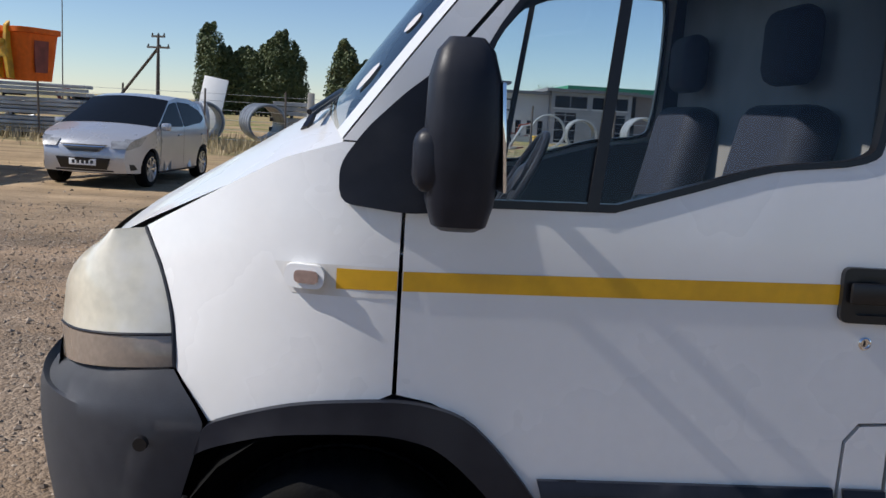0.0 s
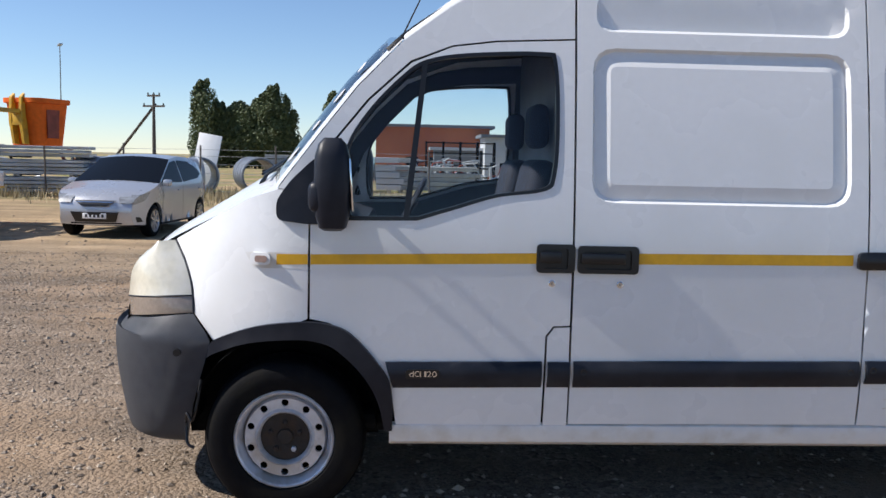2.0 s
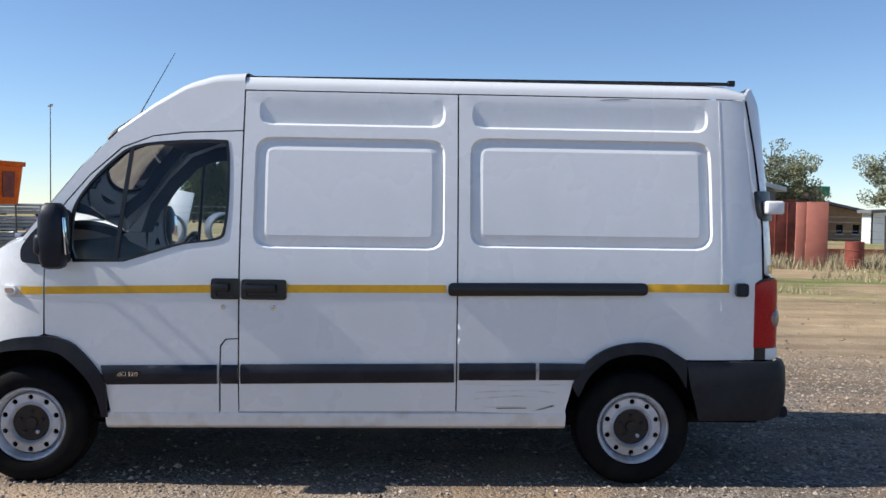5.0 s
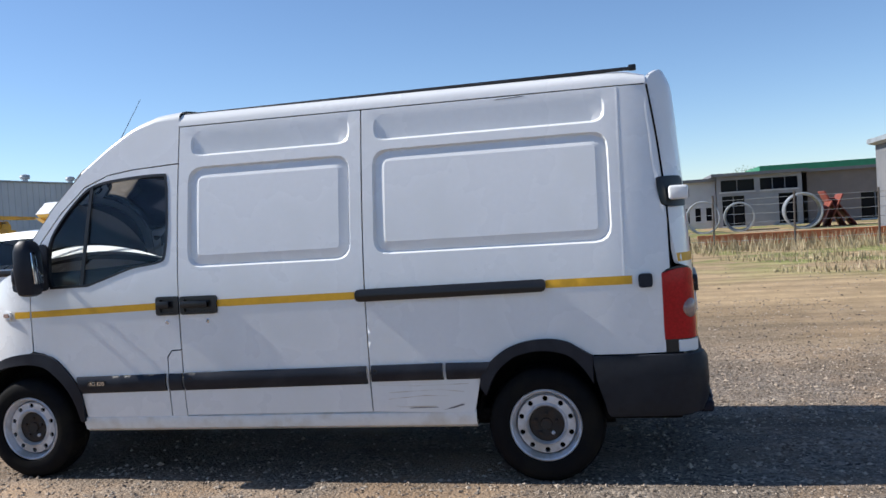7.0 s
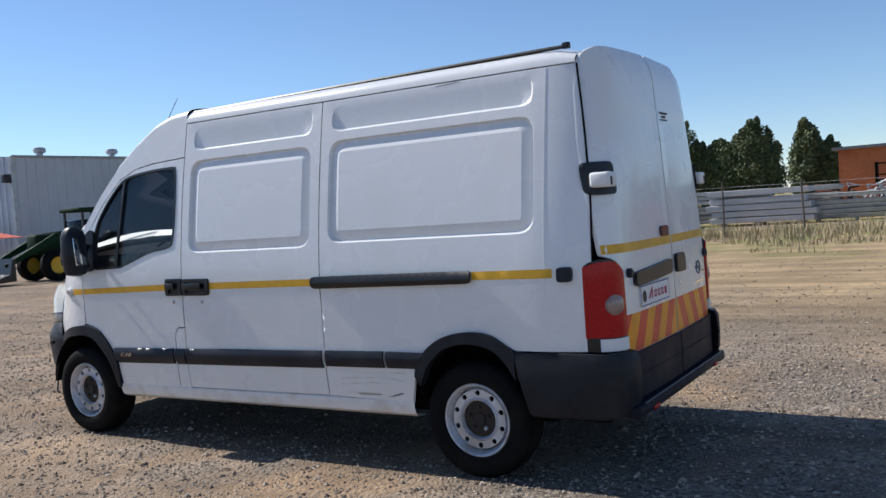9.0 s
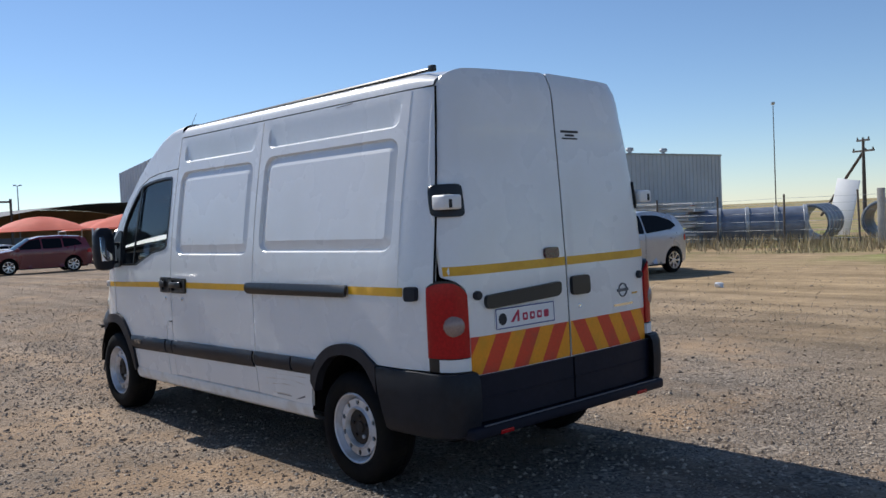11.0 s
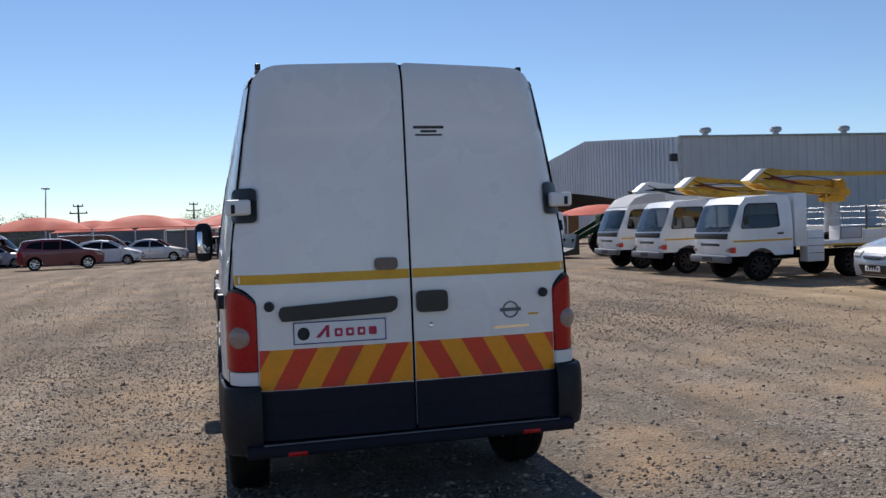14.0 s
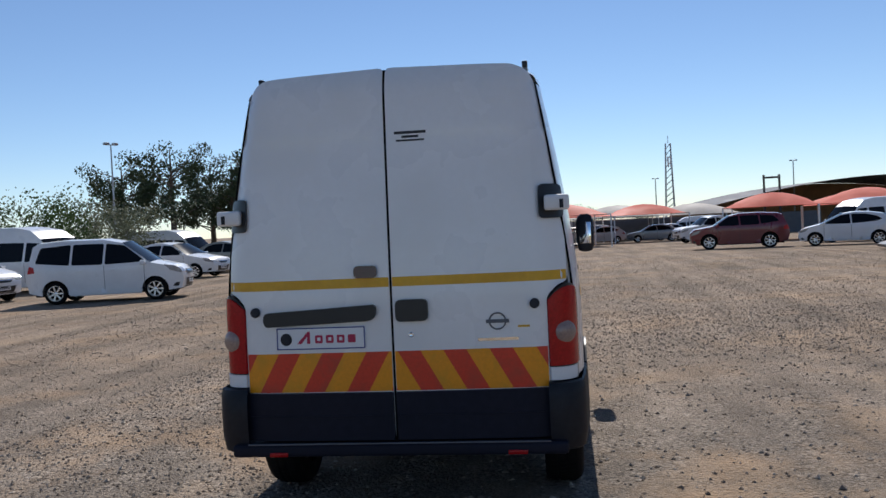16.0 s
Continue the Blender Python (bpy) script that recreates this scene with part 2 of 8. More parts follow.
def ground_material():
    m = bpy.data.materials.new("yard_ground")
    m.use_nodes = True
    t = m.node_tree
    b = t.nodes["Principled BSDF"]
    b.inputs["Roughness"].default_value = 0.95
    b.inputs["Specular IOR Level"].default_value = 0.15
    geo = t.nodes.new("ShaderNodeNewGeometry")
    sep = t.nodes.new("ShaderNodeSeparateXYZ")
    t.links.new(geo.outputs["Position"], sep.inputs[0])

    def noise_tex(scale, detail=5, rough=0.6):
        n = t.nodes.new("ShaderNodeTexNoise")
        n.inputs["Scale"].default_value = scale
        n.inputs["Detail"].default_value = detail
        n.inputs["Roughness"].default_value = rough
        t.links.new(geo.outputs["Position"], n.inputs["Vector"])
        return n.outputs["Fac"]

    def ramp(src, a, c, to=(0, 1)):
        r = t.nodes.new("ShaderNodeMapRange")
        r.inputs["From Min"].default_value, r.inputs["From Max"].default_value = a, c
        r.inputs["To Min"].default_value, r.inputs["To Max"].default_value = to
        t.links.new(src, r.inputs["Value"])
        return r.outputs["Result"]

    def mixed(fac, a, c):
        x = t.nodes.new("ShaderNodeMix")
        x.data_type = "RGBA"
        t.links.new(fac, x.inputs["Factor"])
        for key, v in (("A", a), ("B", c)):
            if isinstance(v, tuple):
                x.inputs[key].default_value = (*v, 1)
            else:
                t.links.new(v, x.inputs[key])
        return x.outputs["Result"]

    def math_node(op, a, c):
        x = t.nodes.new("ShaderNodeMath")
        x.operation = op
        for i, v in enumerate((a, c)):
            if isinstance(v, (int, float)):
                x.inputs[i].default_value = v
            else:
                t.links.new(v, x.inputs[i])
        return x.outputs[0]

    vor = t.nodes.new("ShaderNodeTexVoronoi")
    vor.inputs["Scale"].default_value = 42
    t.links.new(geo.outputs["Position"], vor.inputs["Vector"])
    vor2 = t.nodes.new("ShaderNodeTexVoronoi")
    vor2.inputs["Scale"].default_value = 110
    t.links.new(geo.outputs["Position"], vor2.inputs["Vector"])
    sepc = t.nodes.new("ShaderNodeSeparateColor")
    t.links.new(vor.outputs["Color"], sepc.inputs[0])
    sepd = t.nodes.new("ShaderNodeSeparateColor")
    t.links.new(vor2.outputs["Color"], sepd.inputs[0])
    gravel = mixed(sepc.outputs[0], (0.060, 0.049, 0.040), (0.37, 0.31, 0.25))
    fine = mixed(sepd.outputs[0], (0.085, 0.068, 0.055), (0.32, 0.265, 0.21))
    gravel = mixed(ramp(noise_tex(3.0), 0.4, 0.6), gravel, fine)
    soil = mixed(noise_tex(40), (0.24, 0.162, 0.102), (0.40, 0.288, 0.188))
    base = mixed(ramp(noise_tex(0.55, 6, 0.65), 0.48, 0.65), gravel, soil)
    # more bare soil towards the front of the van
    base = mixed(ramp(sep.outputs["X"], 3.0, -1.5, (0.0, 0.4)), base, soil)
    # dry grassy field behind the yard
    field = mixed(noise_tex(9, 6, 0.7), (0.27, 0.19, 0.105), (0.50, 0.37, 0.225))
    green = mixed(noise_tex(14, 5, 0.7), (0.12, 0.15, 0.04), (0.34, 0.33, 0.13))
    edge = math_node("ADD", sep.outputs["Y"], math_node("MULTIPLY", sep.outputs["X"], 0.5))
    edge = math_node("ADD", edge, math_node("MULTIPLY", noise_tex(0.3), 9.0))
    base = mixed(ramp(edge, 9.5, 17.0), base, field)
    lawn = math_node("MULTIPLY", ramp(edge, 20.0, 27.0), ramp(noise_tex(0.33, 5, 0.6), 0.46, 0.58))
    base = mixed(lawn, base, green)
    # wheel tracks and broad light and dark stretches
    mp = t.nodes.new("ShaderNodeMapping")
    mp.inputs["Rotation"].default_value = (0, 0, radians(24))
    mp.inputs["Scale"].default_value = (0.10, 1.5, 1.0)
    t.links.new(geo.outputs["Position"], mp.inputs["Vector"])
    tracks = t.nodes.new("ShaderNodeTexNoise")
    tracks.inputs["Scale"].default_value = 1.0
    tracks.inputs["Detail"].default_value = 5
    t.links.new(mp.outputs["Vector"], tracks.inputs["Vector"])
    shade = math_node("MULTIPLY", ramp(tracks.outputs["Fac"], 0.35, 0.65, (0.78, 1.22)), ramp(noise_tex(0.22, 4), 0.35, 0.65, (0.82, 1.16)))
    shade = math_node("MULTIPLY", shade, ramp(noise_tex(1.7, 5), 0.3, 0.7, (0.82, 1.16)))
    vm = t.nodes.new("ShaderNodeVectorMath")
    vm.operation = "SCALE"
    t.links.new(base, vm.inputs[0])
    t.links.new(shade, vm.inputs["Scale"])
    base = vm.outputs[0]
    t.links.new(base, b.inputs["Base Color"])
    bu = t.nodes.new("ShaderNodeBump")
    bu.inputs["Strength"].default_value = 0.75
    bu.inputs["Distance"].default_value = 0.013
    hgt = math_node("ADD", math_node("MULTIPLY", vor.outputs["Distance"], -1.2), math_node("MULTIPLY", vor2.outputs["Distance"], -0.5))
    t.links.new(hgt, bu.inputs["Height"])
    t.links.new(bu.outputs["Normal"], b.inputs["Normal"])
    return m


M["ground"] = ground_material()


# ---- mesh helpers ----
from mathutils.geometry import delaunay_2d_cdt


def part(name, bm, mat, parent=None, label="", smooth=True, angle=35):
    me = bpy.data.meshes.new(name)
    bmesh.ops.recalc_face_normals(bm, faces=bm.faces) if len(bm.faces) < 20000 else None
    if smooth:
        lim = radians(angle)
        for e in bm.edges:
            e.smooth = len(e.link_faces) == 2 and e.calc_face_angle(0) < lim
        for fa in bm.faces:
            fa.smooth = True
    bm.to_mesh(me)
    bm.free()
    for m in (mat if isinstance(mat, (list, tuple)) else [mat]):
        me.materials.append(m)
    ob = new(name, me)
    if parent:
        ob.parent = parent
    if label:
        ob["label"] = label
    return ob


def thing(name, label, category, m=None, group="", kind=""):
    e = new(name)
    e.empty_display_size = 0.1
    if m is not None:
        e.matrix_world = Matrix.Translation((0, 0, ground_z(m.translation.x))) @ m
    return tagged(e, label, category, group, kind)


def box(bm, x0, x1, y0, y1, z0, z1, bevel=0.0, seg=2):
    vs = [bm.verts.new((x, y, z)) for x in (x0, x1) for y in (y0, y1) for z in (z0, z1)]
    fs = [bm.faces.new([vs[i] for i in q]) for q in ((0, 1, 3, 2), (4, 6, 7, 5), (0, 4, 5, 1), (2, 3, 7, 6), (0, 2, 6, 4), (1, 5, 7, 3))]
    if bevel:
        es = list({e for fa in fs for e in fa.edges})
        bmesh.ops.bevel(bm, geom=es, offset=bevel, segments=seg, affect="EDGES", profile=0.5)
    return vs


def boxed(*a, **k):
    bm = bmesh.new()
    box(bm, *a, **k)
    return bm


def tube(bm, pts, r, n=8, caps=True):
    """A round bar through points; r one radius or one for each point."""
    pts = [Vector(p) for p in pts]
    rs = r if isinstance(r, (list, tuple)) else [r] * len(pts)
    rings = []
    for i, p in enumerate(pts):
        d = (pts[min(i + 1, len(pts) - 1)] - pts[max(i - 1, 0)]).normalized()
        a = d.orthogonal().normalized() if abs(d.z) > 0.99 else d.cross(Vector((0, 0, 1))).normalized()
        c = d.cross(a)
        rings.append([bm.verts.new(p + rs[i] * (math.cos(k * math.tau / n) * a + math.sin(k * math.tau / n) * c)) for k in range(n)])
    for A, B in zip(rings, rings[1:]):
        for k in range(n):
            bm.faces.new((A[k], A[(k + 1) % n], B[(k + 1) % n], B[k]))
    if caps:
        bm.faces.new(rings[0][::-1])
        bm.faces.new(rings[-1])
    return bm


def spin(bm, profile, n=40, axis="y", at=(0, 0, 0), closed=False):
    """Turns a profile of (radius, along) round an axis."""
    at = Vector(at)

    def place(r, h, a):
        c, s = r * math.cos(a), r * math.sin(a)
        return at + (Vector((c, h, s)) if axis == "y" else Vector((h, c, s)) if axis == "x" else Vector((c, s, h)))

    rings = [[bm.verts.new(place(r, h, k * math.tau / n)) for k in range(n)] for r, h in profile]
    for A, B in zip(rings, rings[1:] + ([rings[0]] if closed else [])):
        for k in range(n):
            bm.faces.new((A[k], A[(k + 1) % n], B[(k + 1) % n], B[k]))
    if not closed:
        if profile[0][0] > 1e-4:
            bm.faces.new(rings[0][::-1])
        if profile[-1][0] > 1e-4:
            bm.faces.new(rings[-1])
    return bm


def rounded(poly, r, n=5):
    """Rounds the corners of a closed polygon."""
    out = []
    m = len(poly)
    for i in range(m):
        p, a, c = Vector(poly[i]), Vector(poly[i - 1]), Vector(poly[(i + 1) % m])
        d1, d2 = (a - p), (c - p)
        k = min(r, d1.length * 0.45, d2.length * 0.45)
        q1, q2 = p + d1.normalized() * k, p + d2.normalized() * k
        for j in range(n + 1):
            s = j / n
            out.append(tuple((1 - s) ** 2 * q1 + 2 * s * (1 - s) * p + s * s * q2))
    return out


def dense(poly, step, closed=True):
    out = []
    m = len(poly)
    for i in range(m if closed else m - 1):
        a, c = Vector(poly[i]), Vector(poly[(i + 1) % m])
        k = max(1, int((c - a).length / step))
        out += [tuple(a.lerp(c, j / k)) for j in range(k)]
    if not closed:
        out.append(tuple(poly[-1]))
    return out


def inside(p, poly):
    x, y = p
    r = False
    j = len(poly) - 1
    for i in range(len(poly)):
        xi, yi = poly[i]
        xj, yj = poly[j]
        if (yi > y) != (yj > y) and x < (xj - xi) * (y - yi) / (yj - yi) + xi:
            r = not r
        j = i
    return r


def sheet(bm, outline, place, holes=(), loops=(), step=0.06, edge=0.05, thick=0.0, inward=None):
    """Fills a flat outline (with holes and inner guide loops), and lays it into space by place(u, v). thick: a rim turned inwards."""
    outline = dense(outline, edge)
    holes = [dense(h, edge) for h in holes]
    loops = [dense(l, edge) for l in loops]
    pts, edges = [], []
    for lp in (outline, *holes, *loops):
        k = len(pts)
        pts += [Vector(p) for p in lp]
        edges += [(k + i, k + (i + 1) % len(lp)) for i in range(len(lp))]
    us, vs = [p[0] for p in outline], [p[1] for p in outline]
    u = min(us) + step * 0.5
    row = 0
    near = [Vector(p) for lp in (outline, *holes, *loops) for p in lp]
    grid = {}
    for p in near:
        grid.setdefault((int(p.x // step), int(p.y // step)), []).append(p)
    while u < max(us):
        v = min(vs) + step * (0.5 if row % 2 else 0.25)
        while v < max(vs):
            if inside((u, v), outline) and not any(inside((u, v), h) for h in holes):
                cu, cv = int(u // step), int(v // step)
                q = Vector((u, v))
                if all((q - p).length > step * 0.45 for a in (-1, 0, 1) for c in (-1, 0, 1) for p in grid.get((cu + a, cv + c), ())):
                    pts.append(q)
            v += step
        u += step
        row += 1
    res = delaunay_2d_cdt(pts, edges, [], 0, 1e-5)
    verts, tris = res[0], res[2]
    made = {}

    def vert(i):
        if i not in made:
            made[i] = bm.verts.new(place(verts[i].x, verts[i].y))
        return made[i]

    for tri in tris:
        c = (verts[tri[0]] + verts[tri[1]] + verts[tri[2]]) / 3
        if inside((c.x, c.y), outline) and not any(inside((c.x, c.y), h) for h in holes):
            try:
                bm.faces.new([vert(i) for i in tri])
            except ValueError:
                pass
    if thick and inward is not None:
        inward = Vector(inward)
        border = [e for e in bm.edges if len(e.link_faces) == 1]
        back = {}
        for e in border:
            for v in e.verts:
                if v not in back:
                    back[v] = bm.verts.new(v.co + inward * thick)
        for e in border:
            a, c = e.verts
            bm.faces.new((a, c, back[c], back[a]))
    return bm


def strip(bm, profile, half, crown=0.0, n=10, mid=0.0, flip=False):
    """A skin laid across the plan between two mirrored edges: profile of (x, z); half(x, z) the half width; crown: bulge along the profile's normal."""
    rows = []
    for i, (x, z) in enumerate(profile):
        a, c = profile[max(0, i - 1)], profile[min(len(profile) - 1, i + 1)]
        d = Vector((c[0] - a[0], c[1] - a[1])).normalized()
        nx, nz = -d.y, d.x
        cr = crown(i / max(1, len(profile) - 1)) if callable(crown) else crown
        h = half(x, z)
        row = []
        for k in range(n + 1):
            s = -1 + 2 * k / n
            bulge = cr * (1 - s * s)
            row.append(bm.verts.new((x + nx * bulge, mid + s * h, z + nz * bulge)))
        rows.append(row)
    for A, B in zip(rows, rows[1:]):
        for k in range(n):
            bm.faces.new((A[k], A[k + 1], B[k + 1], B[k]))
    return bm


def smooth_curve(pts, k=6):
    """A Catmull-Rom curve through points."""
    out = []
    P = [Vector(p) for p in pts]
    for i in range(len(P) - 1):
        p0, p1, p2, p3 = P[max(i - 1, 0)], P[i], P[i + 1], P[min(i + 2, len(P) - 1)]
        for j in range(k):
            s = j / k
            out.append(tuple(0.5 * ((2 * p1) + (p2 - p0) * s + (2 * p0 - 5 * p1 + 4 * p2 - p3) * s * s + (3 * p1 - p0 - 3 * p2 + p3) * s ** 3)))
    out.append(tuple(P[-1]))
    return out


def moved(bm, m):
    bmesh.ops.transform(bm, matrix=m, verts=bm.verts)
    return bm


def writing(name, text, size, m, mat, parent, width=None, bold=0.0):
    """Letters as a thin mesh."""
    cu = bpy.data.curves.new(name, "FONT")
    cu.body = text
    cu.size = size
    cu.extrude = 0.001
    cu.offset = bold
    cu.align_x = "CENTER"
    cu.align_y = "CENTER"
    tmp = bpy.data.objects.new(name, cu)
    me = bpy.data.meshes.new_from_object(tmp)
    bpy.data.objects.remove(tmp)
    if width:
        xs = [v.co.x for v in me.vertices]
        k = width / (max(xs) - min(xs))
        for v in me.vertices:
            v.co.x *= k
    me.transform(m)
    me.materials.clear()
    me.materials.append(mat)
    ob = new(name, me)
    ob.parent = parent
    return ob


# ---- ground ----
def ground_z(x):
    """The yard falls gently towards the far car park."""
    return -0.013 * min(85.0, max(0.0, -25.0 - x))


def build_ground():
    bm = bmesh.new()
    xs = [-3000, -900, -300, -110, -60, -25, -14, -6, 0, 6, 12, 20, 40, 90, 300, 900, 3000]
    ys = [-3000, -900, -300, -90, -40, -20, -10, -4, 0, 4, 10, 20, 40, 90, 300, 900, 3000]
    g = [[bm.verts.new((x, y, ground_z(x))) for y in ys] for x in xs]
    for i in range(len(xs) - 1):
        for j in range(len(ys) - 1):
            bm.faces.new((g[i][j], g[i + 1][j], g[i + 1][j + 1], g[i][j + 1]))
    tagged(part("ground", bm, M["ground"], smooth=False), "gravel yard of brown-grey stones with dry tan soil patches", "ground", kind="structure")


build_ground()


# ---- the van ----
CY = 0.995                                   # the van's middle line


def side_y(x, z):
    """How far the van's left skin lies from its widest plane."""
    y = 0.0
    if z > 1.15:
        y += 0.175 * ((z - 1.15) / 1.19) ** 1.4
    if z < 0.7:
        y += 0.03 * ((0.7 - z) / 0.35) ** 2
    if x < 0.1:
        y += 0.6 * (0.1 - x) ** 2 * (1 + 1.2 * max(0, z - 0.9))
    if x > 4.0:
        y += 0.04 * ((x - 4.0) / 0.33) ** 2
    return y


def rim_distance(x, z, rect, r):
    """Distance inwards from the edge of a rounded rectangle."""
    x0, x1, z0, z1 = rect
    dx, dz = min(x - x0, x1 - x), min(z - z0, z1 - z)
    if dx < 0 or dz < 0:
        return 0.0
    if dx < r and dz < r:
        return max(0.0, r - math.hypot(r - dx, r - dz))
    return min(dx, dz)


def press_depth(x, z, rect, r=0.10, ramp=0.058, deep=0.022, rest=0.3):
    """Depth of a pressed field: a sharp groove along the rounded rectangle that climbs back to a shallow middle."""
    d = rim_distance(x, z, rect, r)
    if d < 0.012:
        return deep * d / 0.012
    if d < 0.020:
        return deep
    return deep * (1 - (1 - rest) * min(1.0, (d - 0.020) / ramp))


SCOOP_Z = (2.13, 2.30)


def upper_press(x, z, x0, x1):
    """The tray under the roof: a sharp lower lip, round lower corners, fading out upwards."""
    z0, z1 = SCOOP_Z
    d = rim_distance(x, z, (x0, x1, z0, z1 + 0.2), 0.09)
    if d <= 0 or z > z1:
        return 0.0
    up = (z - z0) / (z1 - z0)
    return 0.024 * min(1.0, d / 0.014) * (1 - up) ** 0.9


FIELDS = [(1.30, 2.425, 1.40, 2.06), (2.575, 4.03, 1.42, 2.075)]
SCOOPS = [(1.315, 2.425), (2.585, 4.02)]


def skin(side):
    def place(x, z, off=0.0):
        y = side_y(x, z) - off
        for rc in FIELDS:
            y += press_depth(x, z, rc)
        for sc in SCOOPS:
            y += upper_press(x, z, *sc)
        return Vector((x, y if side < 0 else 2 * CY - y, z))
    return place


def rect_loop(x0, x1, z0, z1, r):
    return rounded([(x0, z0), (x1, z0), (x1, z1), (x0, z1)], r, 4)


def field_loops(k):
    x0, x1, z0, z1 = FIELDS[k]
    out = [rect_loop(x0 + d, x1 - d, z0 + d, z1 - d, max(0.03, 0.10 - d)) for d in (-0.005, 0.0, 0.012, 0.020, 0.078, 0.084)]
    a, c = SCOOPS[k]
    for d in (0.0, 0.014):
        low = rounded([(a + d, SCOOP_Z[1]), (a + d, SCOOP_Z[0] + d), (c - d, SCOOP_Z[0] + d), (c - d, SCOOP_Z[1])], 0.09 - d, 5)
        out.append(low)
    return out


WINDOW = smooth_curve([(0.27, 1.305), (0.245, 1.40), (0.255, 1.61), (0.35, 1.775), (0.49, 1.925), (0.59, 1.99), (0.77, 2.022), (1.09, 2.035), (1.145, 1.995), (1.158, 1.73), (1.145, 1.51), (1.10, 1.445), (0.90, 1.415), (0.72, 1.36), (0.56, 1.31)], 4)
DOOR = [(0.112, 0.885), (0.112, 1.30), (0.13, 1.47), (0.20, 1.625), (0.35, 1.812), (0.525, 1.975), (0.70, 2.047), (0.89, 2.072), (1.222, 2.088), (1.222, 0.872),
        (1.15, 0.868), (1.118, 0.825), (1.112, 0.425), (0.485, 0.41), (0.46, 0.59), (0.41, 0.69), (0.29, 0.82), (0.19, 0.87)]
WING = [(-0.41, 0.875), (-0.432, 1.02), (-0.525, 1.185), (-0.30, 1.31), (-0.16, 1.385), (-0.03, 1.428), (0.10, 1.43), (0.104, 1.29), (0.102, 0.885), (0.07, 0.87), (-0.12, 0.84), (-0.32, 0.765)]
CAB_UPPER = [(-0.03, 1.432), (0.14, 1.66), (0.30, 1.87), (0.49, 2.07), (0.69, 2.22), (0.88, 2.335), (1.05, 2.385), (1.222, 2.395), (1.222, 2.096), (0.89, 2.08), (0.70, 2.055), (0.52, 1.984), (0.342, 1.818), (0.192, 1.63), (0.122, 1.475), (0.112, 1.432)]
FLAP = [(1.122, 0.425), (1.127, 0.82), (1.156, 0.86), (1.222, 0.864), (1.225, 0.425)]
SLIDER = [(1.232, 0.435), (1.232, 2.335), (2.497, 2.335), (2.505, 0.445)]
QUARTER = [(2.513, 0.445), (3.155, 0.43), (3.20, 0.62), (3.28, 0.75), (3.36, 0.81), (3.45, 0.85), (3.55, 0.868), (3.65, 0.87), (3.79, 0.82), (3.88, 0.768), (4.30, 0.768), (4.30, 1.20), (4.315, 1.235), (4.345, 1.25),
           (4.34, 1.60), (4.305, 2.0), (4.262, 2.335), (2.506, 2.335)]


def rear_x(y, z):
    half = CY - side_y(4.3, z) + 0.012
    d = min(1.0, abs(y - CY) / half)
    x = 4.50 - 0.02 * d * d - 0.15 * d ** 12
    if z > 0.9:
        x -= 0.075 * ((z - 0.9) / 1.45) ** 1.5
    if z > 2.3:
        x -= 0.05 * ((z - 2.3) / 0.16) ** 2
    return x


def tread_ring(bm, r, y0, y1, n):
    """Tread as one toothed band: ribs that rise and fall round the tyre."""
    ys = [y0, y0 + 0.04, y0 + 0.046, (y0 + y1) / 2 - 0.004, (y0 + y1) / 2 + 0.004, y1 - 0.046, y1 - 0.04, y1]
    hs = [0.0, 0.004, -0.003, 0.004, 0.004, -0.003, 0.004, 0.0]
    rows = []
    for k in range(n * 4):
        up = (k % 4) < 3
        a = k * math.tau / (n * 4)
        rows.append([bm.verts.new(((r + h + (0.002 if up else -0.003) * (h > 0)) * math.cos(a + yy * 0.5), yy, (r + h + (0.002 if up else -0.003) * (h > 0)) * math.sin(a + yy * 0.5))) for yy, h in zip(ys, hs)])
    for A, B in zip(rows, rows[1:] + rows[:1]):
        for k in range(len(ys) - 1):
            bm.faces.new((A[k], A[k + 1], B[k + 1], B[k]))


